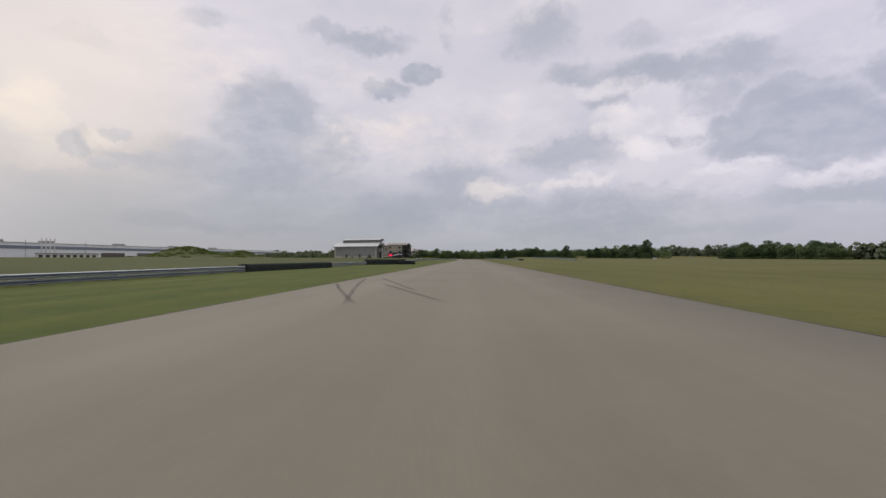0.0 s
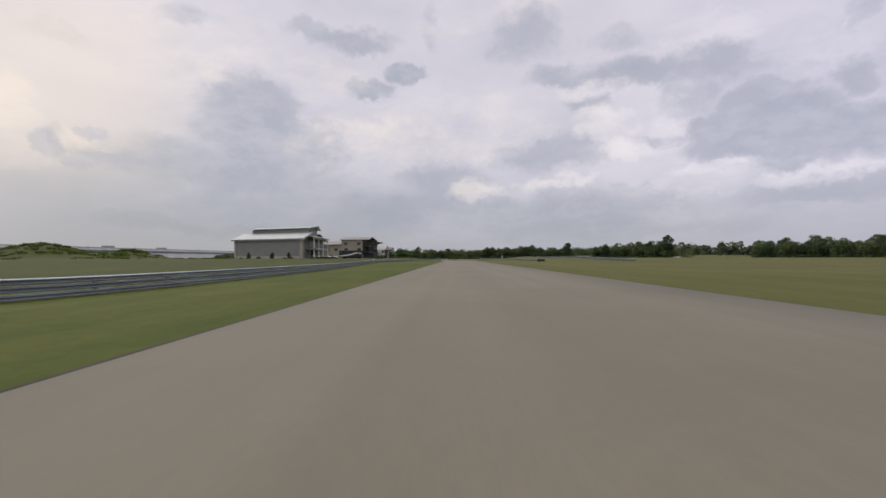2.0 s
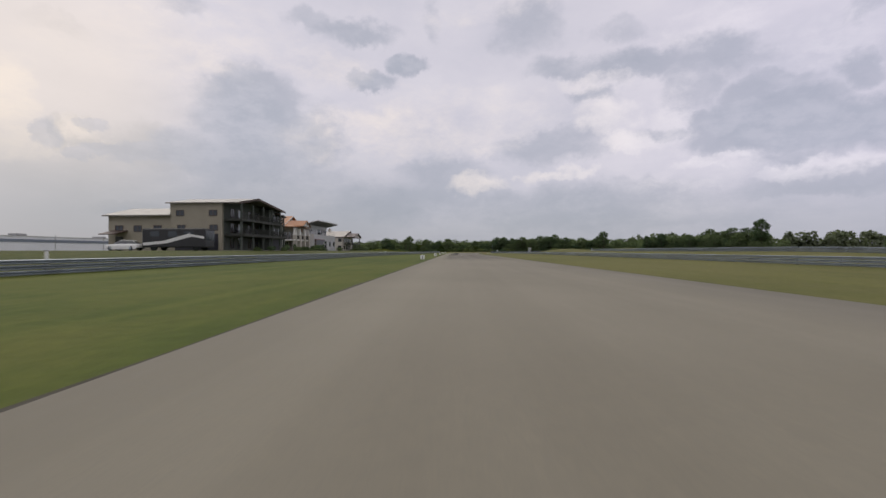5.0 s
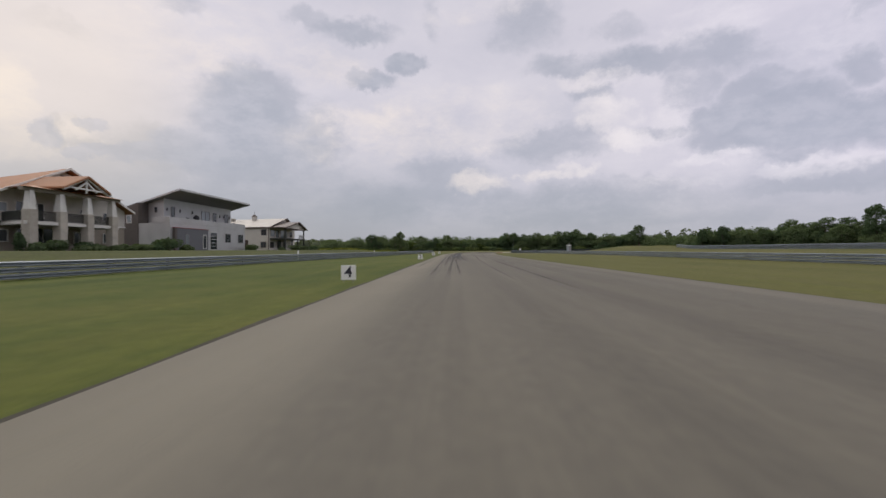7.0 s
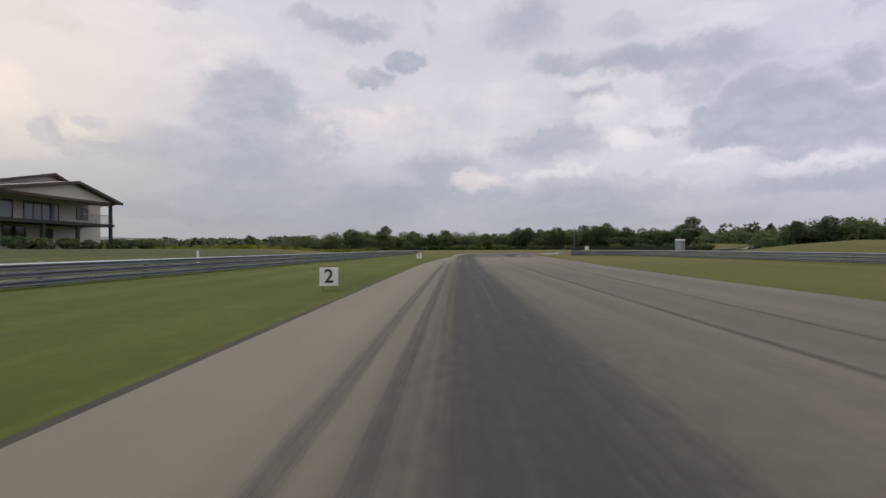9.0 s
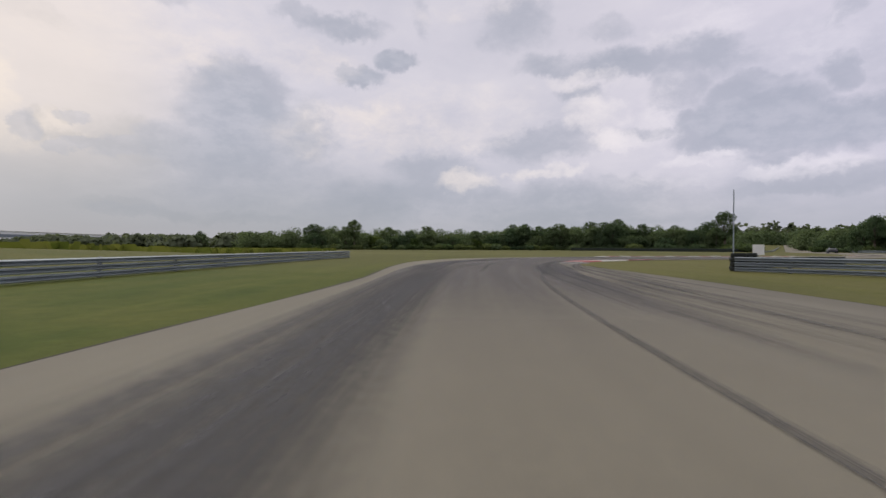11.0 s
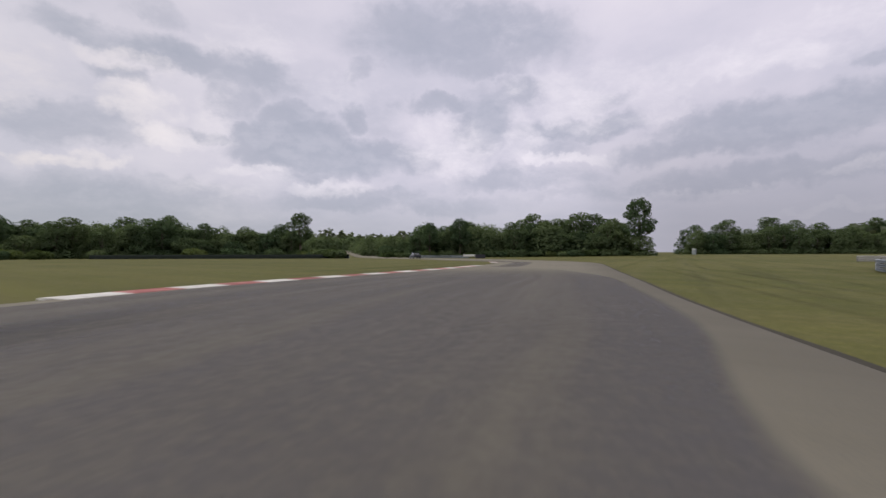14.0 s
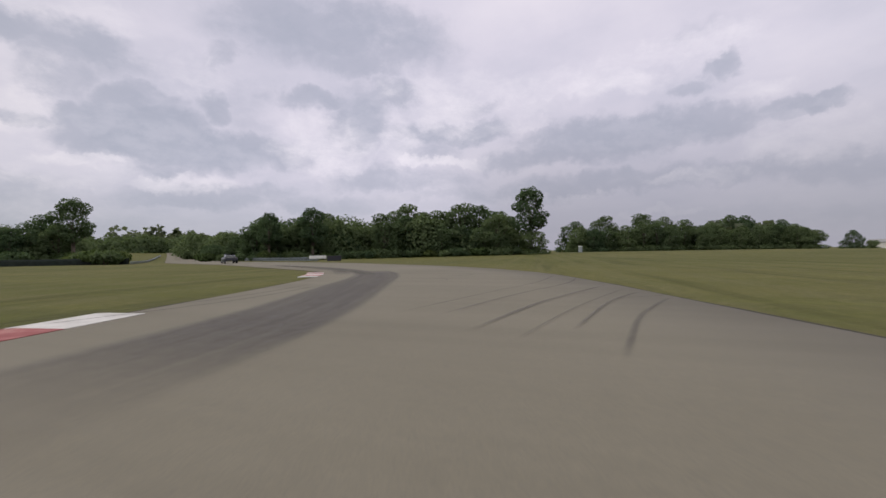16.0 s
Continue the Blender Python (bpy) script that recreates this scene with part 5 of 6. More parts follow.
def white_barn():
    h = thing("house", "cream steel barn house with a brown gabled porch", "house", (-42.2, 359.2, 1.35))
    gable_walls(h, -21, 0, 0, 15.8, -0.6, 4.9, 7.3, BARN, 9.4)
    part("gable_front", prism(bmesh.new(), [(0.0, -0.5), (15.8, -0.5), (15.8, 4.9), (9.4, 7.28), (0.0, 4.9)], 0.0, 0.05), BARN_EAST, h)
    gable_roof(h, -21, 0.1, 0, 15.8, 4.9, 7.3, BARN_ROOF, 0.45, 0.14, 9.4, "greige ribbed metal roof")
    fascia(h, 0.55, 0, 15.8, 9.4, 4.9, 7.3, TRIM_BROWN, 0.45, 0.24)
    part("eave_trim", block(-21.4, 0.6, -0.5, -0.43, 4.62, 4.86), TRIM_BROWN, h)
    part("downpipe", block(-0.12, 0.0, -0.13, -0.02, -0.4, 4.7), TRIM_BROWN, h)
    # porch
    gable_roof(h, 0.6, 3.5, 0.5, 13.6, 4.8, 6.3, BROWN_ROOF, 0.5, 0.16, 8.3, "brown metal porch roof")
    fascia(h, 4.0, 0.5, 13.6, 8.3, 4.8, 6.3, TRIM_BROWN, 0.5, 0.28)
    part("porch_gable", prism(bmesh.new(), [(1.0, 4.75), (13.2, 4.75), (8.3, 6.15)], 3.4, 3.5), BARN_EAST, h, "cream porch gable")
    part("porch_beam", block(3.25, 3.55, 0.6, 13.4, 4.5, 4.76), TRIM_BROWN, h)
    part("deck", block(0.05, 3.6, 0.5, 13.4, 2.12, 2.42), DARK_WOOD, h)
    railing(h, 3.45, 9.4, 13.3, 2.42, TRIM_GREY, 0.95, 0.15)
    for y in (0.8, 5.0, 8.8, 13.1):
        part("column", block(3.25, 3.5, y - 0.13, y + 0.13, -0.5, 2.15 if 1 < y < 12 else 4.6), DARK_WOOD, h)
    window(h, "e", 0.05, 1.9, 3.6, 2.2, 1.5, TRIM_BROWN, 0, glass=GLASS_PALE)
    window(h, "e", 0.05, 4.6, 3.5, 1.7, 1.7, TRIM_BROWN, 0, glass=GLASS_PALE)
    window(h, "e", 0.05, 8.4, 3.4, 3.8, 2.0, TRIM_BROWN, 3, glass=GLASS_PALE)
    window(h, "e", 0.05, 13.2, 3.6, 1.5, 1.3, TRIM_BROWN, 1, 2)
    window(h, "e", 0.05, 1.5, 0.9, 2.0, 1.3, TRIM_BROWN, 2)
    window(h, "e", 0.05, 5.6, 1.0, 2.2, 1.9, TRIM_BROWN, 1)
    d = part("door", block(0.0, 0.12, 8.2, 9.6, -0.4, 1.8), DARK_WOOD, h)
    part("pane", block(0.11, 0.135, 8.45, 9.35, 0.2, 1.6), GLASS, d)
    for x in (-1.3, -9.5, -13.5):
        window(h, "s", 0.0, x, 3.7, 1.4, 1.3, TRIM_BROWN, 1, 2)
    for x in (-1.4, -7.0):
        window(h, "s", 0.0, x, 0.95, 1.4, 1.3, TRIM_BROWN, 1)
    part("side_door", block(-8.2, -7.0 + 1.6, -0.06, 0.02, -0.4, 2.0), TRIM_BROWN, h)
    c = part("cupola", block(-8.6, -7.6, 7.9, 8.9, 6.9, 8.0), BARN_EAST, h)
    bm = bmesh.new()
    base = [bm.verts.new((-8.1 + a, 8.4 + b, 8.0)) for a, b in ((-0.65, -0.65), (0.65, -0.65), (0.65, 0.65), (-0.65, 0.65))]
    tip = bm.verts.new((-8.1, 8.4, 8.6))
    bm.faces.new(base[::-1])
    for i in range(4):
        bm.faces.new((base[i], base[(i + 1) % 4], tip))
    part("cupola_roof", bm, TRIM_BROWN, c)
    part("weathervane", tube(bmesh.new(), (-8.1, 8.4, 8.5), (-8.1, 8.4, 9.3), 0.03), BLACK, c)
    part("chimney", block(-14.3, -13.4, 7.2, 8.1, 6.4, 7.6, 0.02), STONE, h)
    return h


skew(grey_hall(), 0.36), skew(tan_house(), 0.06), skew(terracotta_house(), 0.42), skew(modern_house(), 0.42), skew(white_barn(), 0.28)


def factory():
    """The long white works beyond the fields."""
    FW = lapped(material("white_works_cladding", (0.74, 0.76, 0.79), 0.6, vary=0.05, scale=0.05, fine=0.6), 1.2, 1, 0.2)
    FB = material("blue_grey_band", (0.17, 0.20, 0.25), 0.6, vary=0.08, scale=0.05)
    f = thing("factory", "long low white works with a blue-grey band along its wall", "factory", (-372, 330, 0))
    part("wall", block(-120, 0, 0, 560, -1, 13.4), FW, f)
    part("band", block(-0.2, 0.35, -0.3, 560.3, 8.4, 11.0), FB, f, "blue-grey band")
    part("roof", block(-121, 0.6, -1, 561, 13.4, 13.8), ROOF_EDGE, f)
    for y in (20, 66, 150, 240, 330):
        part("roof_unit", block(-16, -8, y, y + 9, 13.8, 16.0), TRIM_GREY, f)
    for y in (46, 50, 54, 58):
        part("stack", tube(bmesh.new(), (8, y, -1), (8, y, 17.5), 0.5, 0.4, 8), TRIM_WHITE, f)
    for y in (8, 34, 92, 128, 196, 262, 318, 390):
        part("lamp_mast", tube(bmesh.new(), (6, y, -1), (6, y, 15.5), 0.22, 0.16, 6), TRIM_GREY, f)
    return f


factory()


def kettle_grill(x, y, z):
    g = thing("grill", "round black kettle grill on the terrace", "grill", (x, y, z))
    bm = bmesh.new()
    bmesh.ops.create_uvsphere(bm, u_segments=16, v_segments=10, radius=0.46)
    bmesh.ops.translate(bm, vec=(0, 0, 1.16), verts=bm.verts[:])
    part("kettle", bm, BLACK, g, "", True)
    for a in (0.3, 2.4, 4.5):
        part("leg", tube(bmesh.new(), (0.22 * math.cos(a), 0.22 * math.sin(a), 0.75), (0.36 * math.cos(a), 0.36 * math.sin(a), 0.0), 0.02, seg=6), POST, g)
    part("handle", block(-0.1, 0.1, -0.03, 0.03, 1.61, 1.66, 0.01), DARK_WOOD, g)


def patio_chair(x, y, z, rz, label):
    c = thing("patio_chair", label, "chair", (x, y, z), rz, group="chairs on the terraces")
    part("seat", block(-0.28, 0.28, -0.28, 0.28, 0.42, 0.47, 0.01), BLACK, c)
    part("backrest", block(-0.28, 0.28, 0.24, 0.29, 0.47, 1.15, 0.01), BLACK, c)
    for a in (-0.25, 0.25):
        for b in (-0.25, 0.25):
            part("leg", block(a - 0.02, a + 0.02, b - 0.02, b + 0.02, 0.0, 0.42), POST, c)
        part("armrest", block(a - 0.03, a + 0.03, -0.26, 0.27, 0.64, 0.68), BLACK, c)


kettle_grill(-43.0, 332.6, 5.2)
for x, y, rz in ((-43.4, 331.2, 80), (-43.2, 345.2, 100), (-43.6, 346.4, 60)):
    patio_chair(x, y, 5.2, rz, "black metal armchair on the roof terrace")
for x, y, rz in ((-34.2, 262.5, 90), (-34.3, 266.0, 70), (-34.2, 269.6, 100)):
    patio_chair(x, y, 3.55, rz, "black metal armchair on a balcony")


def far_annex():
    a = thing("storage_building", "low white storage building with a row of dark bays", "building", (-250, 281, 0), 50)
    part("wall", block(-15, 15, -4, 4, -0.5, 3.3), TRIM_WHITE, a)
    part("roof", block(-15.5, 15.5, -4.6, 4.4, 3.3, 3.7), TRIM_GREY, a)
    for k in range(9):
        part("bay_door", block(-14 + 3.2 * k, -12.2 + 3.2 * k, -4.08, -3.98, 0.0, 2.6), DARK_WOOD, a)


def container(x, y, rz, mat, label):
    c = thing("shipping_container", label, "container", (x, y, float(land(x, y))), rz)
    part("body", block(-6, 6, -1.3, 1.3, 0.0, 2.8, 0.04), mat, c)
    part("door", block(5.98, 6.06, -1.2, 1.2, 0.15, 2.65), TRIM_GREY, c)


far_annex()
container(-222, 283, 42, BROWN_PANEL, "rust-brown shipping container in the far field")
container(-207, 294, 42, GREY_PANEL, "dark grey shipping container in the far field")

# ---- barriers, signs and small things by the track ----
TYRE_MESH = None


def tyre_mesh():
    bm = bmesh.new()
    prof = [(0.19, 0.02), (0.30, 0.0), (0.335, 0.05), (0.335, 0.17), (0.30, 0.22), (0.19, 0.20)]
    n = 14
    rings = [[bm.verts.new((r * math.cos(math.tau * i / n), r * math.sin(math.tau * i / n), z)) for r, z in prof] for i in range(n)]
    for i in range(n):
        a, b = rings[i], rings[(i + 1) % n]
        for c in range(len(prof)):
            d = (c + 1) % len(prof)
            bm.faces.new((a[c], b[c], b[d], a[d]))
    bmesh.ops.recalc_face_normals(bm, faces=bm.faces[:])
    return mesh_of(bm, TYRE, "tyre", True)


TYRE_MESH = tyre_mesh()


def tyre_wall(points, height, label, stack=3, tyres=True):
    """A wall of stacked tyres bound by a rubber belt that bulges over each stack."""
    line = smooth_line(points, 0.34)
    w = thing("tyre_wall", label, "tyre barrier", (line[0][0], line[0][1], float(land(*line[0]))))
    nrm = normals(line)
    zs = np.array([float(land(*p)) for p in line]) - float(land(*line[0]))
    local = line - line[0]
    bm = bmesh.new()
    rng = random.Random(len(line))
    rows = []
    for i in range(len(line)):
        b = 0.36 + (0.05 if i % 2 else 0.0) + rng.uniform(-0.01, 0.01)
        top = height + rng.uniform(-0.025, 0.025)
        prof = ((b, 0.0), (b + 0.01, 0.25 * top), (b - 0.005, 0.6 * top), (b, 0.97 * top), (b - 0.06, top), (b - 0.10, 0.97 * top), (b - 0.10, 0.0))
        for side in (1, -1):
            rows.append([bm.verts.new((*(local[i] + nrm[i] * side * d), zs[i] + h)) for d, h in prof])
    for i in range(len(line) - 1):
        for s in (0, 1):
            a, b = rows[2 * i + s], rows[2 * i + 2 + s]
            for c in range(6):
                bm.faces.new((a[c], a[c + 1], b[c + 1], b[c]))
    for e in (0, len(line) - 1):
        a, b = rows[2 * e], rows[2 * e + 1]
        bm.faces.new((a[0], a[3], b[3], b[0]))
    bmesh.ops.recalc_face_normals(bm, faces=bm.faces[:])
    part("belt", bm, BELT, w, "black rubber belt", True)
    if tyres:
        for i in range(1, len(line) - 1, 2):
            for k in range(stack):
                share("tyre", TYRE_MESH, w, pose(local[i][0] + rng.uniform(-0.02, 0.02), local[i][1], zs[i] + (height - 0.19) - 0.225 * (stack - 1 - k), 0, 0, rng.uniform(0, 360)))
    return w


tyre_wall([(-14.8, 47.6), (-14.3, 55), (-13.2, 63.4)], 0.56, "low black tyre wall bound with a rubber belt", 2)
tyre_wall([(-14.0, 84.2), (-12.0, 86.8), (-9.6, 88.8), (-8.5, 89.4)], 0.82, "black tyre wall bound with a rubber belt, angled to the track", 3)
tyre_wall([(-9.6, 88.0), (-8.4, 88.9), (-7.0, 89.7)], 0.58, "low end of a belted tyre wall", 2)
tyre_wall([(57, 560), (70, 544), (84, 525), (93, 513), (100, 503)], 1.1, "long black tyre wall before the woods", 4, tyres=False)
tyre_wall([(20.4, 391.6), (23, 393.2), (27, 394.4)], 0.55, "black tyre wall behind the guardrail end", 3, tyres=False)
tyre_wall([(24.6, 219.4), (25.6, 219.9), (26.6, 220.3)], 0.6, "short black tyre block at the guardrail end", 2)


def brake_board(number, x, y):
    b = thing("brake_marker", f"white brake marker board with a black {number}", "sign", (x, y, 0), 4, group="brake marker boards")
    part("board", block(-0.24, 0.24, -0.012, 0.012, 0.10, 0.58, 0.004), WHITE, b)
    for s in (-0.15, 0.15):
        part("leg", tube(bmesh.new(), (s, 0.0, -0.15), (s, 0.0, 0.12), 0.012, seg=6), POST, b)
    cu = bpy.data.curves.new("digit", "FONT")
    cu.body, cu.size, cu.align_x, cu.align_y, cu.extrude, cu.offset = str(number), 0.50, "CENTER", "CENTER", 0.002, 0.008
    tmp = bpy.data.objects.new("tmp", cu)
    scene.collection.objects.link(tmp)
    me = bpy.data.meshes.new_from_object(tmp.evaluated_get(bpy.context.evaluated_depsgraph_get()))
    bpy.data.objects.remove(tmp)
    me.materials.clear()
    me.materials.append(BLACK)
    share("digit", me, b, pose(0, -0.0165, 0.34, 90, 0, 0))
    return b


for number, x, y in ((5, -4.05, 244.6), (4, -3.95, 274.9), (3, -4.05, 305.9), (2, -4.2, 335.7), (1, -4.3, 366.1)):
    brake_board(number, x, y)


def flag_panel():
    p = thing("flag_signal", "small lit red flag panel with a thin hood on a post", "signal light", (-11.29, 91.20, 0), -6)
    part("post", tube(bmesh.new(), (0, 0, -0.1), (0, 0, 1.2), 0.035), POST, p)
    c = part("case", block(-0.29, 0.29, -0.05, 0.06, 1.14, 1.46, 0.01), BLACK, p)
    red = bpy.data.materials.new("lit_red_panel")
    red.use_nodes = True
    b = red.node_tree.nodes["Principled BSDF"]
    b.inputs["Base Color"].default_value, b.inputs["Emission Color"].default_value, b.inputs["Emission Strength"].default_value = (0.5, 0.01, 0.04, 1), (1.0, 0.02, 0.08, 1), 0.7
    part("lit_face", block(-0.26, 0.26, -0.07, -0.05, 1.17, 1.43), red, c, "glowing red face")
    part("hood", block(-0.5, 0.62, -0.16, 0.14, 1.52, 1.55), POST, p)
    part("bracket", block(-0.02, 0.02, -0.02, 0.02, 1.44, 1.53), POST, p)
    p.scale = (1.3, 1.3, 1.21)
    return p


flag_panel()


def tyre_stack(x, y, count):
    t = thing("tyre_stack", "stack of black tyres at the guardrail end", "tyres", (x, y, 0), group="tyre stacks at the guardrail end")
    for k in range(count):
        share("tyre", TYRE_MESH, t, pose(0.03 * math.sin(2.4 * k), 0.03 * math.cos(1.7 * k), 0.22 * k, 0, 0, 50 * k))


for x, y, count in ((15.7, 387.0, 4), (16.4, 387.3, 4), (17.1, 387.9, 3), (17.8, 388.2, 3), (16.3, 388.0, 3)):
    tyre_stack(x, y, count)
board = thing("track_board", "small white board on a post behind the guardrail end", "sign", (18.0, 388.9, 0), -20)
part("panel", block(-0.26, 0.26, -0.02, 0.02, 0.75, 1.3, 0.01), WHITE, board)
part("post", tube(bmesh.new(), (0, 0.03, -0.1), (0, 0.03, 1.1), 0.025), POST, board)
pole = thing("light_pole", "slim grey metal pole behind the guardrail end", "pole", (15.85, 387.6, 0))
part("shaft", tube(bmesh.new(), (0, 0, -0.2), (0, 0, 4.0), 0.034, 0.022, 10), GALV, pole)
part("foot", tube(bmesh.new(), (0, 0, -0.05), (0, 0, 0.12), 0.12, 0.12, 10), POST, pole)


def portable_toilet(x, y, rz):
    t = thing("portable_toilet", "grey and white portable toilet cabin on the grass", "portable toilet", (x, y, float(land(x, y))), rz)
    part("cabin", block(-0.48, 0.48, -0.48, 0.48, 0.0, 1.95, 0.03), material("grey_plastic", (0.30, 0.34, 0.36), 0.5, vary=0.08), t)
    part("roof", block(-0.52, 0.52, -0.52, 0.52, 1.95, 2.15, 0.07), WHITE, t, "white domed roof")
    part("door", block(-0.38, 0.38, -0.51, -0.48, 0.1, 1.85, 0.005), TRIM_GREY, t)
    part("vent_pipe", tube(bmesh.new(), (0.4, 0.4, 2.1), (0.4, 0.4, 2.5), 0.05), POST, t)


portable_toilet(32.5, 391.5, 30), portable_toilet(205, 434, 60)

for x, y in ((-19.4, 197), (-19.6, 214), (-18.8, 312), (-17.2, 352)):
    p = thing("marker_post", "short white marker post in the grass", "post", (x, y, float(land(x, y))), group="white marker posts")
    part("post", block(-0.06, 0.06, -0.06, 0.06, -0.1, 0.95, 0.01), WHITE, p)
    part("cap", block(-0.07, 0.07, -0.07, 0.07, 0.95, 1.0), TRIM_GREY, p)

def farm_shed(x, y, rz):
    s = thing("shed", "small pale farm shed beyond the infield", "shed", (x, y, float(land(x, y))), rz)
    part("wall", block(-5, 5, -3, 3, -0.3, 3.0), TRIM_WHITE, s)
    part("roof", prism(bmesh.new(), [(-3.4, 2.9), (0, 4.4), (3.4, 2.9), (3.4, 3.1), (0, 4.6), (-3.4, 3.1)], -5.4, 5.4), TRIM_GREY, s)
    part("door", block(-1.5, 1.5, -3.06, -2.98, 0.0, 2.5), DARK_WOOD, s)


farm_shed(336, 299, 60)

# a white board and a black box by the far guardrail
board = thing("track_board", "white board beside a black box at the guardrail", "sign", (113.0, 470.6, 0), -42)
part("panel", block(-2.6, 0.4, -0.03, 0.03, 0.45, 1.0, 0.01), WHITE, board)
part("box", block(0.6, 3.0, -0.4, 0.4, 0.0, 0.95, 0.03), BLACK, board)
for x in (-2.0, 0.2):
    part("leg", block(x - 0.03, x + 0.03, -0.03, 0.03, -0.1, 0.4), POST, board)

# ---- vehicles ----


def loft(bm, rows):
    vs = [[bm.verts.new(p) for p in r] for r in rows]
    for a, b in zip(vs, vs[1:]):
        for i in range(len(a) - 1):
            bm.faces.new((a[i], a[i + 1], b[i + 1], b[i]))
    bm.faces.new(vs[0]), bm.faces.new(vs[-1][::-1])
    bmesh.ops.recalc_face_normals(bm, faces=bm.faces[:])
    return bm


def car(name, label, x, y, rz, paint, length=4.4):
    c = thing(name, label, "car", (x, y, float(land(x, y)) + 0.045 * (-3 < x < 100 and y > 430)), rz)
    k = length / 4.4
    prof = [(-2.2, 0.40, 0.78, 0.80), (-2.05, 0.24, 0.90, 0.90), (-1.2, 0.17, 0.92, 0.95), (0.6, 0.17, 0.90, 0.95), (1.5, 0.17, 0.82, 0.94), (2.1, 0.26, 0.72, 0.86), (2.2, 0.5, 0.62, 0.72)]
    rows = [[(-w, s * k, lo), (-w, s * k, (lo + hi) / 2 + 0.05), (-w * 0.92, s * k, hi), (w * 0.92, s * k, hi), (w, s * k, (lo + hi) / 2 + 0.05), (w, s * k, lo)] for s, lo, hi, w in prof]
    body = part("body", loft(bmesh.new(), rows), paint, c, "", True)
    top = [(-1.75, 0.92, 0.95, 0.72), (-1.1, 0.93, 1.32, 0.62), (-0.2, 0.93, 1.38, 0.62), (0.45, 0.92, 1.28, 0.64), (1.15, 0.86, 0.90, 0.74)]
    rows = [[(-w - 0.1, s * k, lo), (-w, s * k, hi), (w, s * k, hi), (w + 0.1, s * k, lo)] for s, lo, hi, w in top]
    part("cabin_glass", loft(bmesh.new(), rows), GLASS, c, "dark glass", True)
    part("roof", block(-0.6, 0.6, -1.1 * k, 0.35 * k, 1.33, 1.40, 0.03), paint, c)
    for sx in (-0.83, 0.83):
        for sy in (-1.35 * k, 1.4 * k):
            w = part("wheel", tube(bmesh.new(), (sx - 0.11, sy, 0.31), (sx + 0.11, sy, 0.31), 0.31, seg=16), TYRE, c)
            part("rim", tube(bmesh.new(), (sx - 0.118, sy, 0.31), (sx + 0.118, sy, 0.31), 0.19, seg=12), GALV, w)
    for sx in (-0.6, 0.6):
        part("tail_light", block(sx - 0.16, sx + 0.16, -2.19 * k, -2.10 * k, 0.68, 0.80), KERB_RED, c)
        part("headlight", block(sx - 0.16, sx + 0.16, 2.05 * k, 2.16 * k, 0.52, 0.62), GLASS_PALE, c)
    return c


DARK_PAINT = material("dark_car_paint", (0.02, 0.022, 0.028), 0.3, 0.3, vary=0.05, bump=0.0)
WHITE_PAINT = material("white_car_paint", (0.70, 0.70, 0.69), 0.3, vary=0.03, bump=0.0)
car("car", "dark coupe on the track, heading for the woods", 99.0, 478.0, -34, DARK_PAINT, 4.3)
car("car", "white car parked at the edge of the field", 173.5, 441.6, 70, WHITE_PAINT)
car("car", "white car parked beside the tan house", -44.8, 252.5, 90, WHITE_PAINT)


def motorhome():
    m = thing("motorhome", "black and white motorhome parked under the carport", "motorhome", (-37.8, 253.2, 1.05))
    part("body", block(-4.4, 4.2, -1.2, 1.2, 0.45, 3.0, 0.12), material("motorhome_black", (0.025, 0.025, 0.028), 0.35, vary=0.1), m)
    bm = bmesh.new()
    prism(bm, [(-4.2, 0.7), (-1.0, 1.0), (2.4, 1.9), (4.1, 1.6), (4.1, 1.9), (2.0, 2.3), (-1.4, 1.35), (-4.2, 1.1)], -1.23, -1.2, "y")
    part("swoosh", bm, WHITE_PAINT, m, "white painted swoosh")
    part("windscreen", block(4.18, 4.24, -1.05, 1.05, 1.4, 2.7), GLASS, m)
    for x in (-2.6, -0.2, 2.0):
        part("side_window", block(x - 0.6, x + 0.6, -1.225, -1.2, 1.9, 2.6), GLASS, m)
    for x in (-2.8, 2.9):
        for y in (-1.05, 1.05):
            part("wheel", tube(bmesh.new(), (x, y - 0.14, 0.42), (x, y + 0.14, 0.42), 0.42, seg=16), TYRE, m)
    return m


motorhome()

# ---- trees, woods and shrubs ----


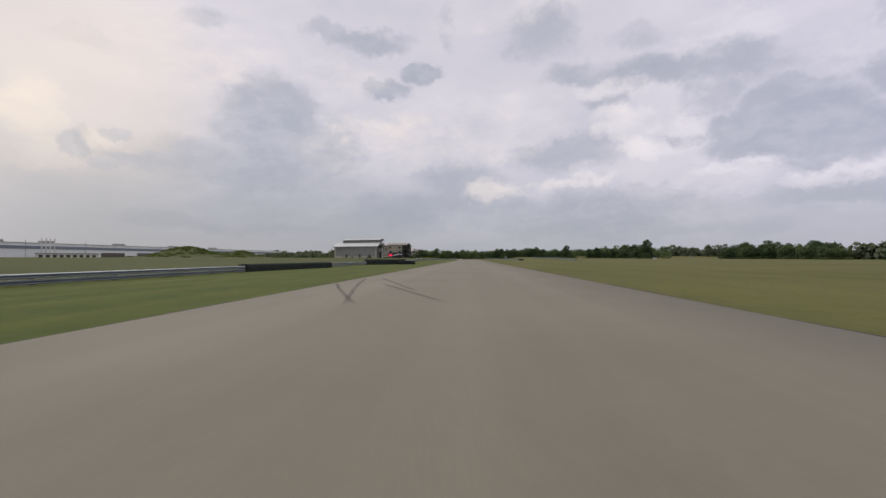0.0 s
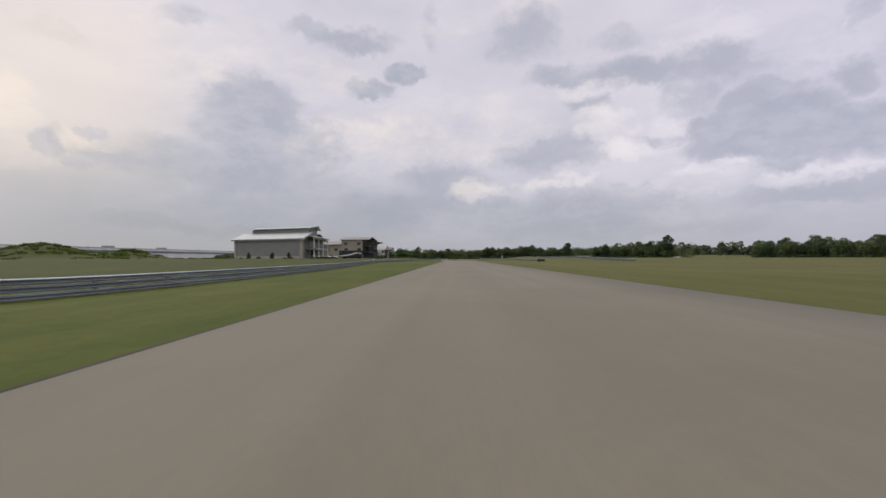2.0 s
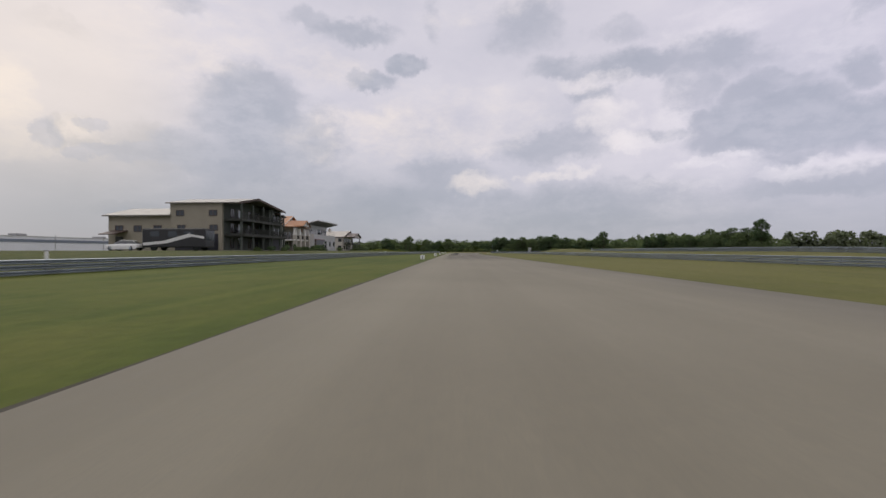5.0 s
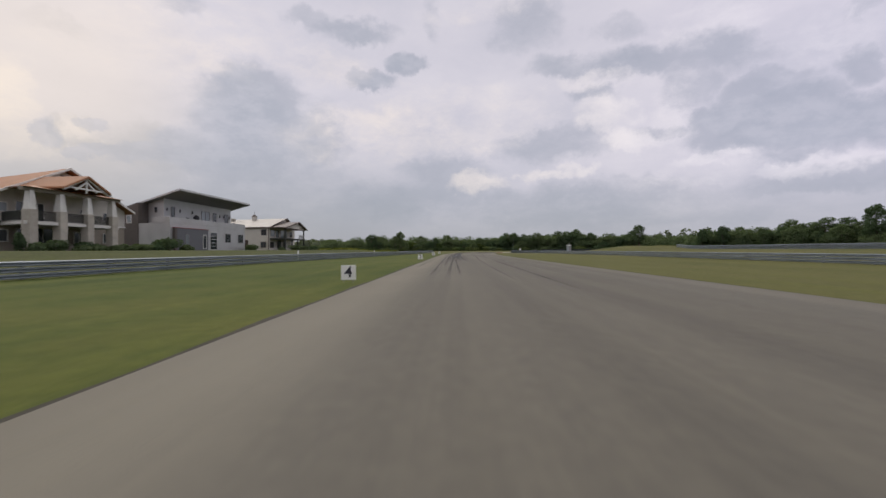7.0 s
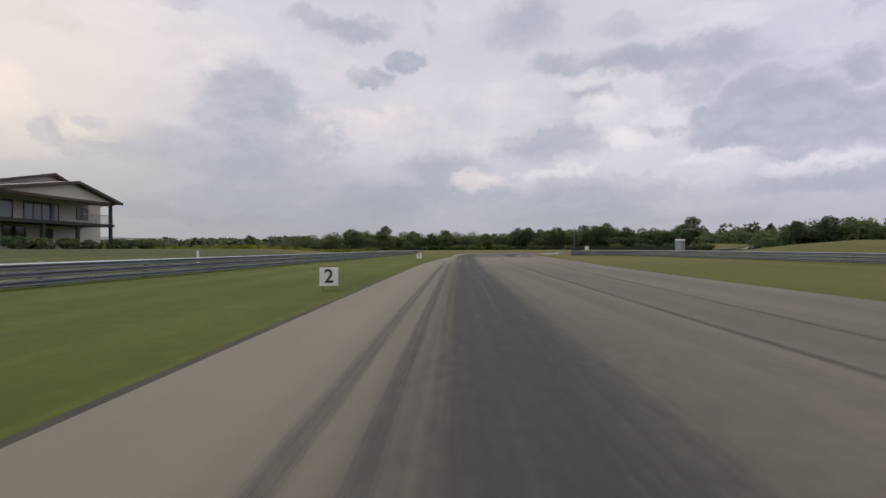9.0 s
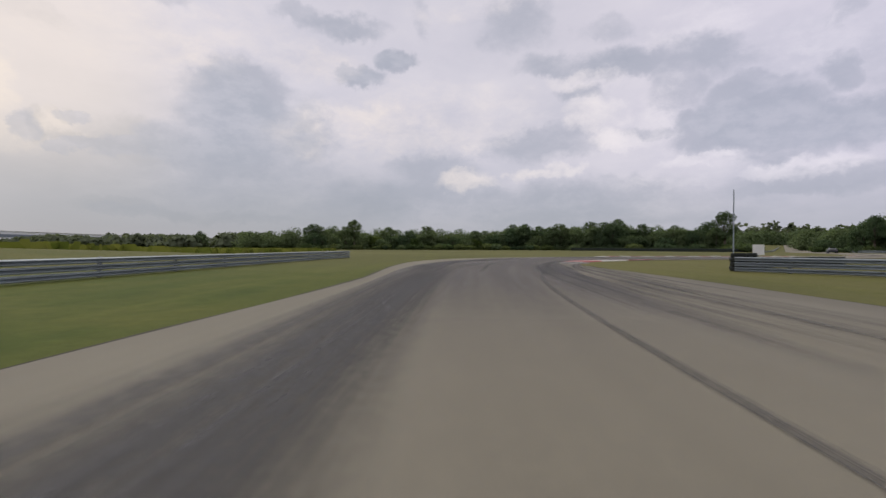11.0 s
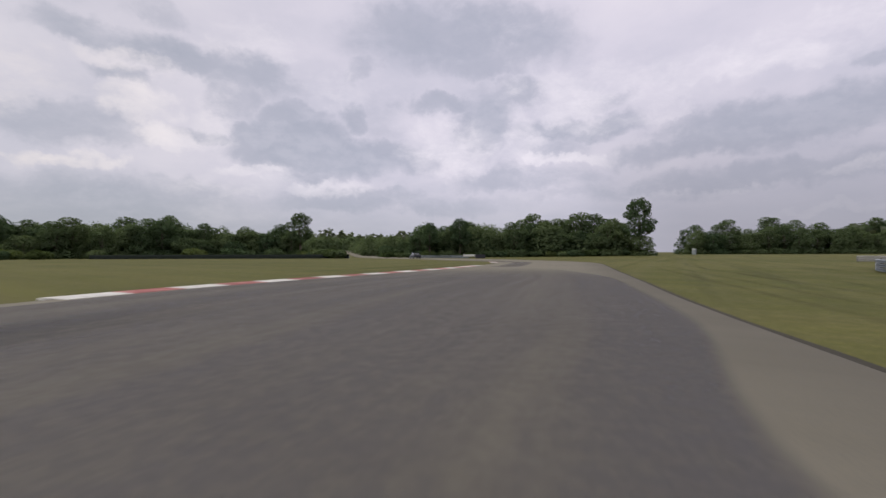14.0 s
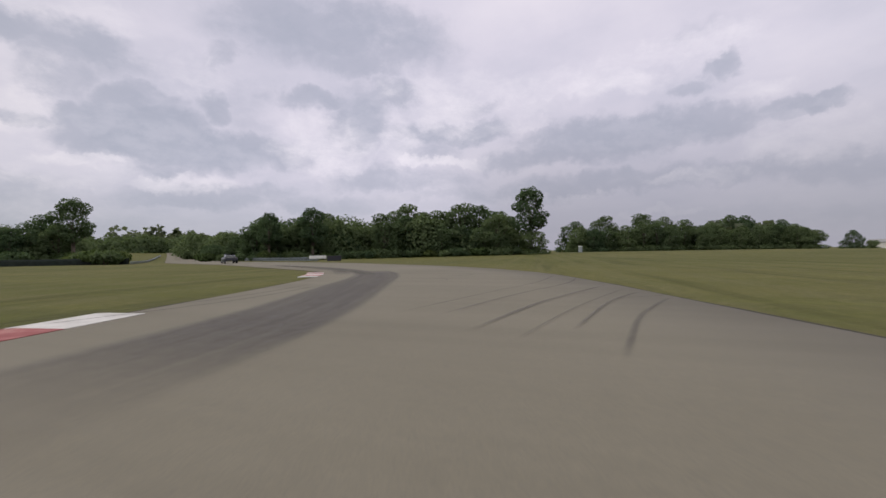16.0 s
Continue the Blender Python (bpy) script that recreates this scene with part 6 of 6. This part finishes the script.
def leaf_cloud(rng, blobs, count, size, flat=0.75):
    """Leaf clumps: small bent cards strewn over a set of lobes, few of them deep inside."""
    vol = np.array([r[0] * r[1] * r[2] for _, r in blobs]) ** 0.67
    mids, radii = np.array([b[0] for b in blobs], float), np.array([b[1] for b in blobs], float)
    many = int(count * 1.8) if len(blobs) > 3 else count
    pick = rng.choice(len(blobs), many, p=vol / vol.sum())
    d = rng.normal(size=(many, 3))
    d /= np.linalg.norm(d, axis=1, keepdims=True)
    p = mids[pick] + d * radii[pick] * (np.clip(rng.normal(0.92, 0.12, (many, 1)), 0.3, 1.10))
    if many > count:
        deep = (np.linalg.norm((p[:, None] - mids[None]) / radii[None], axis=2) < 0.72).any(1) & (rng.uniform(size=many) < 0.85)
        keep = np.flatnonzero(~deep)[:count]
        d, p, count = d[keep], p[keep], len(keep)
    n = d * 0.7 + rng.normal(size=(count, 3)) * 0.5 + np.array([0, 0, 0.35])
    n /= np.linalg.norm(n, axis=1, keepdims=True)
    u = np.cross(n, rng.normal(size=(count, 3)))
    u /= np.linalg.norm(u, axis=1, keepdims=True)
    w = np.cross(n, u)
    s = size * rng.uniform(0.55, 1.35, (count, 1))
    a, b, e, f = p - u * s - w * s * 0.35, p + u * s * 0.3 - w * s * 0.9 + n * s * 0.2, p + u * s * 1.1 + w * s * 0.2, p - u * s * 0.2 + w * s + n * s * 0.15
    verts = np.stack([a, b, e, f], 1).reshape(-1, 3)
    faces = np.arange(count * 4).reshape(-1, 4)
    soft = d * 0.6 + rng.normal(size=(count, 3)) * 0.12 + np.array([0, 0, 0.5])
    soft /= np.linalg.norm(soft, axis=1, keepdims=True)
    return verts, faces, np.repeat(soft, 4, axis=0)


def cloud_mesh(name, verts, faces, mat, soft=None):
    me = bpy.data.meshes.new(name)
    me.vertices.add(len(verts)), me.loops.add(faces.size), me.polygons.add(len(faces))
    me.vertices.foreach_set("co", verts.ravel())
    me.loops.foreach_set("vertex_index", faces.ravel())
    me.polygons.foreach_set("loop_start", np.arange(0, faces.size, 4))
    me.update(calc_edges=True)
    if soft is not None:
        me.polygons.foreach_set("use_smooth", np.ones(len(faces), bool))
        me.normals_split_custom_set_from_vertices(soft.tolist())
    me.materials.append(mat)
    return me


def crown_lobes(rng, height, spread, base):
    """Lobes of an uneven crown round the ends of the limbs."""
    lobes = [((0, 0, base + (height - base) * 0.5), (spread * 0.62, spread * 0.62, (height - base) * 0.40))]
    for k in range(22):
        a, t = rng.uniform(0, math.tau), rng.uniform(0.12, 1.0)
        r = spread * math.sin(math.pi * (0.18 + 0.75 * t)) * rng.uniform(0.45, 0.8)
        q = spread * rng.uniform(0.16, 0.40)
        lobes.append(((r * math.cos(a), r * math.sin(a), base + (height - base) * t * 0.92), (q, q, q * rng.uniform(0.6, 0.95))))
    if base < 0.1 * height:
        for k in range(6):
            a = math.tau * k / 6 + rng.uniform(-0.4, 0.4)
            lobes.append(((spread * 0.62 * math.cos(a), spread * 0.62 * math.sin(a), height * 0.09), (spread * 0.42, spread * 0.42, height * 0.12)))
    return lobes


def tree(name, label, seed, height, spread, leaf=LEAF, count=1500, size=0.34, clear=0.18, group=""):
    rng = np.random.default_rng(seed)
    t = tagged(new(name), label, "tree", group)
    base = height * clear
    lobes = crown_lobes(rng, height, spread, base)
    bm = bmesh.new()
    tube(bm, (0, 0, -0.4), (0.05, 0, base), 0.030 * height, 0.022 * height, 9)
    tube(bm, (0.05, 0, base), (0, 0.1, height * 0.62), 0.022 * height, 0.009 * height, 8)
    for c, r in lobes[1:8]:
        z0 = base * rng.uniform(0.9, 1.2) + (c[2] - base) * 0.25
        tube(bm, (0.05, 0, z0), (c[0], c[1], c[2]), 0.010 * height, 0.003 * height, 6)
    part("trunk", bm, BARK, t, "", True)
    verts, faces, soft = leaf_cloud(rng, lobes, count, size)
    ob = new("crown", cloud_mesh("crown", verts, faces, leaf, soft))
    ob.parent = t
    return t


WOOD = "trees of the wood edge"
PLANTS = [tree("tree", "broad dark green deciduous tree at the wood's edge", 11, 13.0, 5.8, LEAF, 6400, 0.21, 0.03, WOOD),
          tree("tree", "tall uneven deciduous tree at the wood's edge", 12, 15.0, 5.4, LEAF, 6600, 0.21, 0.04, WOOD),
          tree("tree", "low spreading deciduous tree at the wood's edge", 13, 10.0, 6.0, LEAF, 6000, 0.21, 0.02, WOOD),
          tree("tree", "open-crowned tall tree rising over the wood", 14, 18.0, 5.0, LEAF, 5600, 0.20, 0.24, WOOD),
          tree("tree", "paler green young tree at the wood's edge", 15, 9.0, 3.6, LEAF_PALE, 2600, 0.26, 0.05, WOOD)]
PLACED = [False] * len(PLANTS)


def plant(kind, x, y, scale=1.0, turn=0.0):
    m = Matrix.LocRotScale((x, y, float(land(x, y)) - 0.1), Euler((0, 0, turn)), (1, 1, 1))
    src, wide = PLANTS[kind], scale * (1.0 if kind == 3 else 1.22)
    if not PLACED[kind]:
        PLACED[kind] = True
        src.matrix_world = m
        src.scale = (wide, wide, scale)
        return src
    ob = copy_thing(src, m)
    ob.scale = (wide, wide, scale)
    return ob


def belt_of_trees(points, depth, spacing, height, seed, mix=(0, 1, 2, 0, 2, 1)):
    rng = np.random.default_rng(seed)
    line = smooth_line(points, spacing)
    nrm = normals(line)
    for row in range(2):
        for i, p in enumerate(line):
            q = p + nrm[i] * (depth * row + rng.uniform(-2.5, 2.5)) + rng.uniform(-2, 2, 2)
            k = int(rng.choice(mix))
            plant(k, q[0], q[1], height / 13.0 * rng.uniform(0.8, 1.1) * (1.1 if row else 0.85), rng.uniform(0, 6.28))


# wood edges: behind the far grass, beyond the bend and across the infield
belt_of_trees([(-58, 566), (-30, 572), (0, 580), (30, 588)], -7, 5.0, 8.8, 1, (0, 2, 2, 4, 1))
belt_of_trees([(30, 588), (62, 583), (86, 570)], -7, 5.5, 13.0, 2)
belt_of_trees([(91, 566.5), (114, 552)], -7, 5.5, 10.0, 9)
belt_of_trees([(132, 520), (137, 512)], -7, 4.0, 6.6, 7, (0, 2, 2))
belt_of_trees([(131, 502), (138, 492), (152, 472), (160, 456), (166, 446)], -7, 5.0, 11.6, 3, (0, 1, 0, 2, 1))
belt_of_trees([(236, 436), (246, 414), (256, 386), (262, 352)], -8, 6.0, 12.6, 4, (0, 1, 2, 0))
for k, x, y, s in ((3, 168, 444, 1.08), (3, 128, 497, 0.66), (3, 134.5, 489.8, 0.74), (3, 116, 548, 0.95), (3, -38, 562, 0.78), (1, -41, 560, 0.72), (0, 284, 331, 0.62), (4, 315, 299, 0.7), (4, 312, 291, 0.85), (2, 300, 318, 0.4), (0, -148, 640, 0.8)):
    plant(k, x, y, s, x * 0.7)


def woods(name, label, areas, count, seed, size, mat, lobe=(3.2, 6.0), gap=4.2):
    """A far wood as one mass: many crowns of leaf clumps with an uneven skyline."""
    rng = np.random.default_rng(seed)
    V, Fc, S, n = [], [], [], 0
    for (x0, y0), (x1, y1), depth, h in areas:
        length = math.hypot(x1 - x0, y1 - y0)
        nx, ny = (y1 - y0) / length, -(x1 - x0) / length
        for _ in range(max(4, int(length / gap))):
            t, d = rng.uniform(0, 1), rng.uniform(0, 1) * depth
            x, y = x0 + (x1 - x0) * t + nx * d, y0 + (y1 - y0) * t + ny * d
            hh = h * rng.uniform(0.68, 1.18)
            r = rng.uniform(*lobe)
            blobs = [((x, y, hh * 0.55), (r, r, hh * 0.45)), ((x + rng.uniform(-2, 2), y + rng.uniform(-2, 2), hh * 0.82), (r * 0.6, r * 0.6, hh * 0.18)), ((x + rng.uniform(-3, 3), y + rng.uniform(-3, 3), hh * 0.3), (r, r, hh * 0.3))]
            v, f, soft = leaf_cloud(rng, blobs, count, size)
            V.append(v), Fc.append(f + n), S.append(soft)
            n += len(v)
    ob = new(name, cloud_mesh(name, np.vstack(V), np.vstack(Fc), mat, np.vstack(S)))
    return tagged(ob, label, "woods", kind="stuff")


woods("woods", "dense dark green woods behind the wood's edge", [((-95, 574), (30, 592), -14, 7.6), ((30, 592), (64, 587), -10, 11.0), ((64, 587), (88, 572), -10, 11.0), ((88, 572), (116, 555), -10, 8.4), ((128, 507), (168, 448), -7, 9.6), ((-95, 582), (40, 606), -26, 10.0), ((40, 606), (120, 575), -30, 11.2), ((138, 512), (176, 456), -30, 11.0), ((106, 566), (126, 556), -8, 7.0), ((146, 546), (172, 580), 14, 8.5), ((176, 545), (240, 640), 24, 9.5)], 900, 5, 0.30, LEAF, gap=2.3)
woods("woods", "low woods over the rise where the road ends", [((100, 640), (250, 600), -24, 10.5), ((120, 700), (300, 660), -24, 13.0)], 420, 15, 0.55, LEAF, (3.6, 6.0), 1.6)
# no haze in the air here; the leaf colour carries it
woods("woods", "distant tree line across the fields, haze put into its leaf colour", [((-330, 700), (-80, 600), -30, 8.0), ((264, 374), (310, 338), -14, 12.0), ((190, 700), (420, 560), -40, 17.0), ((-900, 560), (-420, 900), -60, 14.0), ((-420, 900), (200, 980), -60, 15.0)], 150, 6, 1.5, LEAF_HAZED, (4.5, 8.5))


def shrub(name, label, seed, w, h, mat, count=420, size=0.13):
    rng = np.random.default_rng(seed)
    s = tagged(new(name), label, "shrub")
    blobs = [((rng.uniform(-0.4, 0.4) * w, rng.uniform(-0.4, 0.4) * w, h * rng.uniform(0.3, 0.62)), (w * 0.42, w * 0.42, h * 0.36)) for _ in range(6)]
    v, f, soft = leaf_cloud(rng, blobs, count, size)
    ob = new("foliage", cloud_mesh("foliage", v, f, mat, soft))
    ob.parent = s
    bm = bmesh.new()
    for k in range(4):
        a = k * 1.6
        tube(bm, (0.05 * math.cos(a), 0.05 * math.sin(a), -0.1), (0.25 * w * math.cos(a), 0.25 * w * math.sin(a), h * 0.6), 0.03, 0.01, 5)
    part("stems", bm, BARK, s)
    return s


SHRUBS = [shrub("shrub", "round green garden shrub beside a house", 21, 1.7, 1.3, LEAF, 700, 0.10), shrub("shrub", "low dark garden shrub beside a house", 22, 1.2, 0.8, LEAF, 320), shrub("conifer_shrub", "upright dark evergreen beside a house", 23, 1.0, 2.6, LEAF, 520, 0.12)]
SHRUBS.append(shrub("wild_shrub", "pale green wild shrub at the wood's edge", 24, 1.9, 1.3, LEAF_WILD, 620, 0.13))
USED = [False] * 4


def bush(k, x, y, s=1.0):
    s *= 0.68 if x < -25 and y < 400 else 1.0
    m = pose(x, y, float(land(x, y)) - 0.05, 0, 0, (x * 37 + y * 11) % 360)
    if not USED[k]:
        USED[k] = True
        SHRUBS[k].matrix_world = m
        SHRUBS[k].scale = (s, s, s)
        return
    copy_thing(SHRUBS[k], m).scale = (s, s, s)


rs = random.Random(8)
for k in range(15):
    bush(1, -36.8 + rs.uniform(-0.7, 0.7), 298.5 + k * 1.15, rs.uniform(0.9, 1.5))
for y in np.arange(190, 207, 1.5):
    bush(1, -31.6 + rs.uniform(-0.4, 0.4), y, rs.uniform(0.6, 1.0))
for x in (-48, -46.5, -44, -41, -38, -36.5):
    bush(1, x, 188.6 + rs.uniform(-0.4, 0.4), rs.uniform(0.6, 1.0))
for x in (-46.4, -41.2, -37.2):
    bush(2, x, 189.0, 0.9)
bush(2, -33.0, 209.5, 0.6)
TAN_HOUSE_BEDS = [(-31.0, 262, 1, 1.1), (-30.5, 266, 0, 0.9), (-30.8, 272, 1, 1.3), (-30.2, 277, 0, 0.9), (-31.4, 281, 1, 1.2)]
VILLA_BEDS = [(-44, 292.5, 2, 1.25), (-42.8, 292.8, 2, 1.3), (-39, 293.5, 0, 1.6), (-41.0, 294.5, 2, 1.1), (-38.2, 298.2, 2, 1.0), (-36.8, 300.0, 0, 1.2), (-37.5, 303.8, 0, 1.1), (-36.4, 307, 1, 1.2), (-36, 311, 0, 0.9), (-36.6, 315.5, 2, 1.0)]
TERRACE_BEDS = [(-38.5, 318.5, 0, 1.5), (-39.5, 320.5, 0, 1.9), (-41, 321.4, 0, 1.6), (-38.5, 322.5, 1, 1.6), (-40.0, 345.5, 0, 1.3), (-40.3, 347.5, 0, 1.2)]
BARN_BEDS = [(-38.5, 357.0, 1, 1.3), (-37.0, 359.6, 0, 1.3), (-36.2, 361.2, 1, 1.9), (-35.9, 363.4, 0, 1.2), (-36.0, 366.2, 1, 1.7), (-35.8, 369.6, 1, 1.9), (-36.0, 371.4, 0, 1.1), (-52.5, 358.2, 1, 1.5), (-55, 359.2, 1, 1.6), (-36.2, 374.6, 0, 1.3), (-36.8, 375.8, 0, 1.5), (-47, 357.8, 1, 1.2), (-50, 357.6, 1, 1.2)]
for x, y, k, s in TAN_HOUSE_BEDS + VILLA_BEDS + TERRACE_BEDS + BARN_BEDS:
    bush(k, x, y, s)
for k in range(44):
    x = rs.uniform(-62, 105)
    bush(3 if k % 3 else 0, x, 566 - abs(x - 20) * 0.05 + rs.uniform(-7, 2) - (16 if x > 60 else 0), rs.uniform(1.2, 2.5))
for k in range(30):
    t = k / 29
    bush(3 if k % 3 else 0, 98 + 18 * t + rs.uniform(-3, 3), 505 + 42 * t + rs.uniform(-3, 3), rs.uniform(1.1, 2.2))
for k in range(26):
    t = k / 25
    bush(3 if k % 4 == 0 else 0, 120 + 46 * t + rs.uniform(-1.5, 0.5), 508 - 66 * t + rs.uniform(-2, 1), rs.uniform(0.9, 1.9))


def crop_field():
    rng = np.random.default_rng(3)
    n = 5200
    x, y = rng.uniform(-135, -32, n), rng.uniform(392, 505, n)
    keep = (x > -34 - (y - 392) * 0.9) | (y > 400)
    x, y = x[keep], y[keep]
    z = land(x, y)
    a, s, h = rng.uniform(0, math.pi, len(x)), rng.uniform(0.5, 1.1, len(x)), rng.uniform(0.45, 0.85, len(x))
    u = np.stack([np.cos(a) * s, np.sin(a) * s, 0 * a], 1)
    p = np.stack([x, y, z], 1)
    up = np.stack([rng.uniform(-.2, .2, len(x)), rng.uniform(-.2, .2, len(x)), h], 1)
    v = np.stack([p - u, p + u, p + u * 0.7 + up, p - u * 0.7 + up], 1).reshape(-1, 3)
    ob = new("crop", cloud_mesh("crop", v, np.arange(len(v)).reshape(-1, 4), leaf_material("crop_leaves", (0.085, 0.115, 0.025), (0.16, 0.175, 0.05))))
    tagged(ob, "yellow-green crop standing in the field", "crop", kind="stuff")


crop_field()


def mound_weeds():
    """Rank weeds on the spoil heaps in the field."""
    rng = np.random.default_rng(12)
    blobs = []
    for cx, cy, rx, ry, n in ((-150, 247, 26, 22, 190), (-126, 260, 17, 16, 90), (-100, 268, 9, 6, 16), (-170, 250, 14, 10, 30)):
        for _ in range(n):
            x, y = cx + rng.normal(0, 0.5) * rx, cy + rng.normal(0, 0.5) * ry
            r = rng.uniform(0.7, 1.6)
            blobs.append(((x, y, float(land(x, y)) + 0.05), (r, r, r * 0.32)))
    v, f, soft = leaf_cloud(rng, blobs, 34000, 0.17)
    ob = new("weeds", cloud_mesh("weeds", v, f, leaf_material("rank_weeds", (0.095, 0.135, 0.036), (0.140, 0.180, 0.060)), soft))
    tagged(ob, "rank green weeds over an earth mound", "weeds", kind="stuff")


mound_weeds()
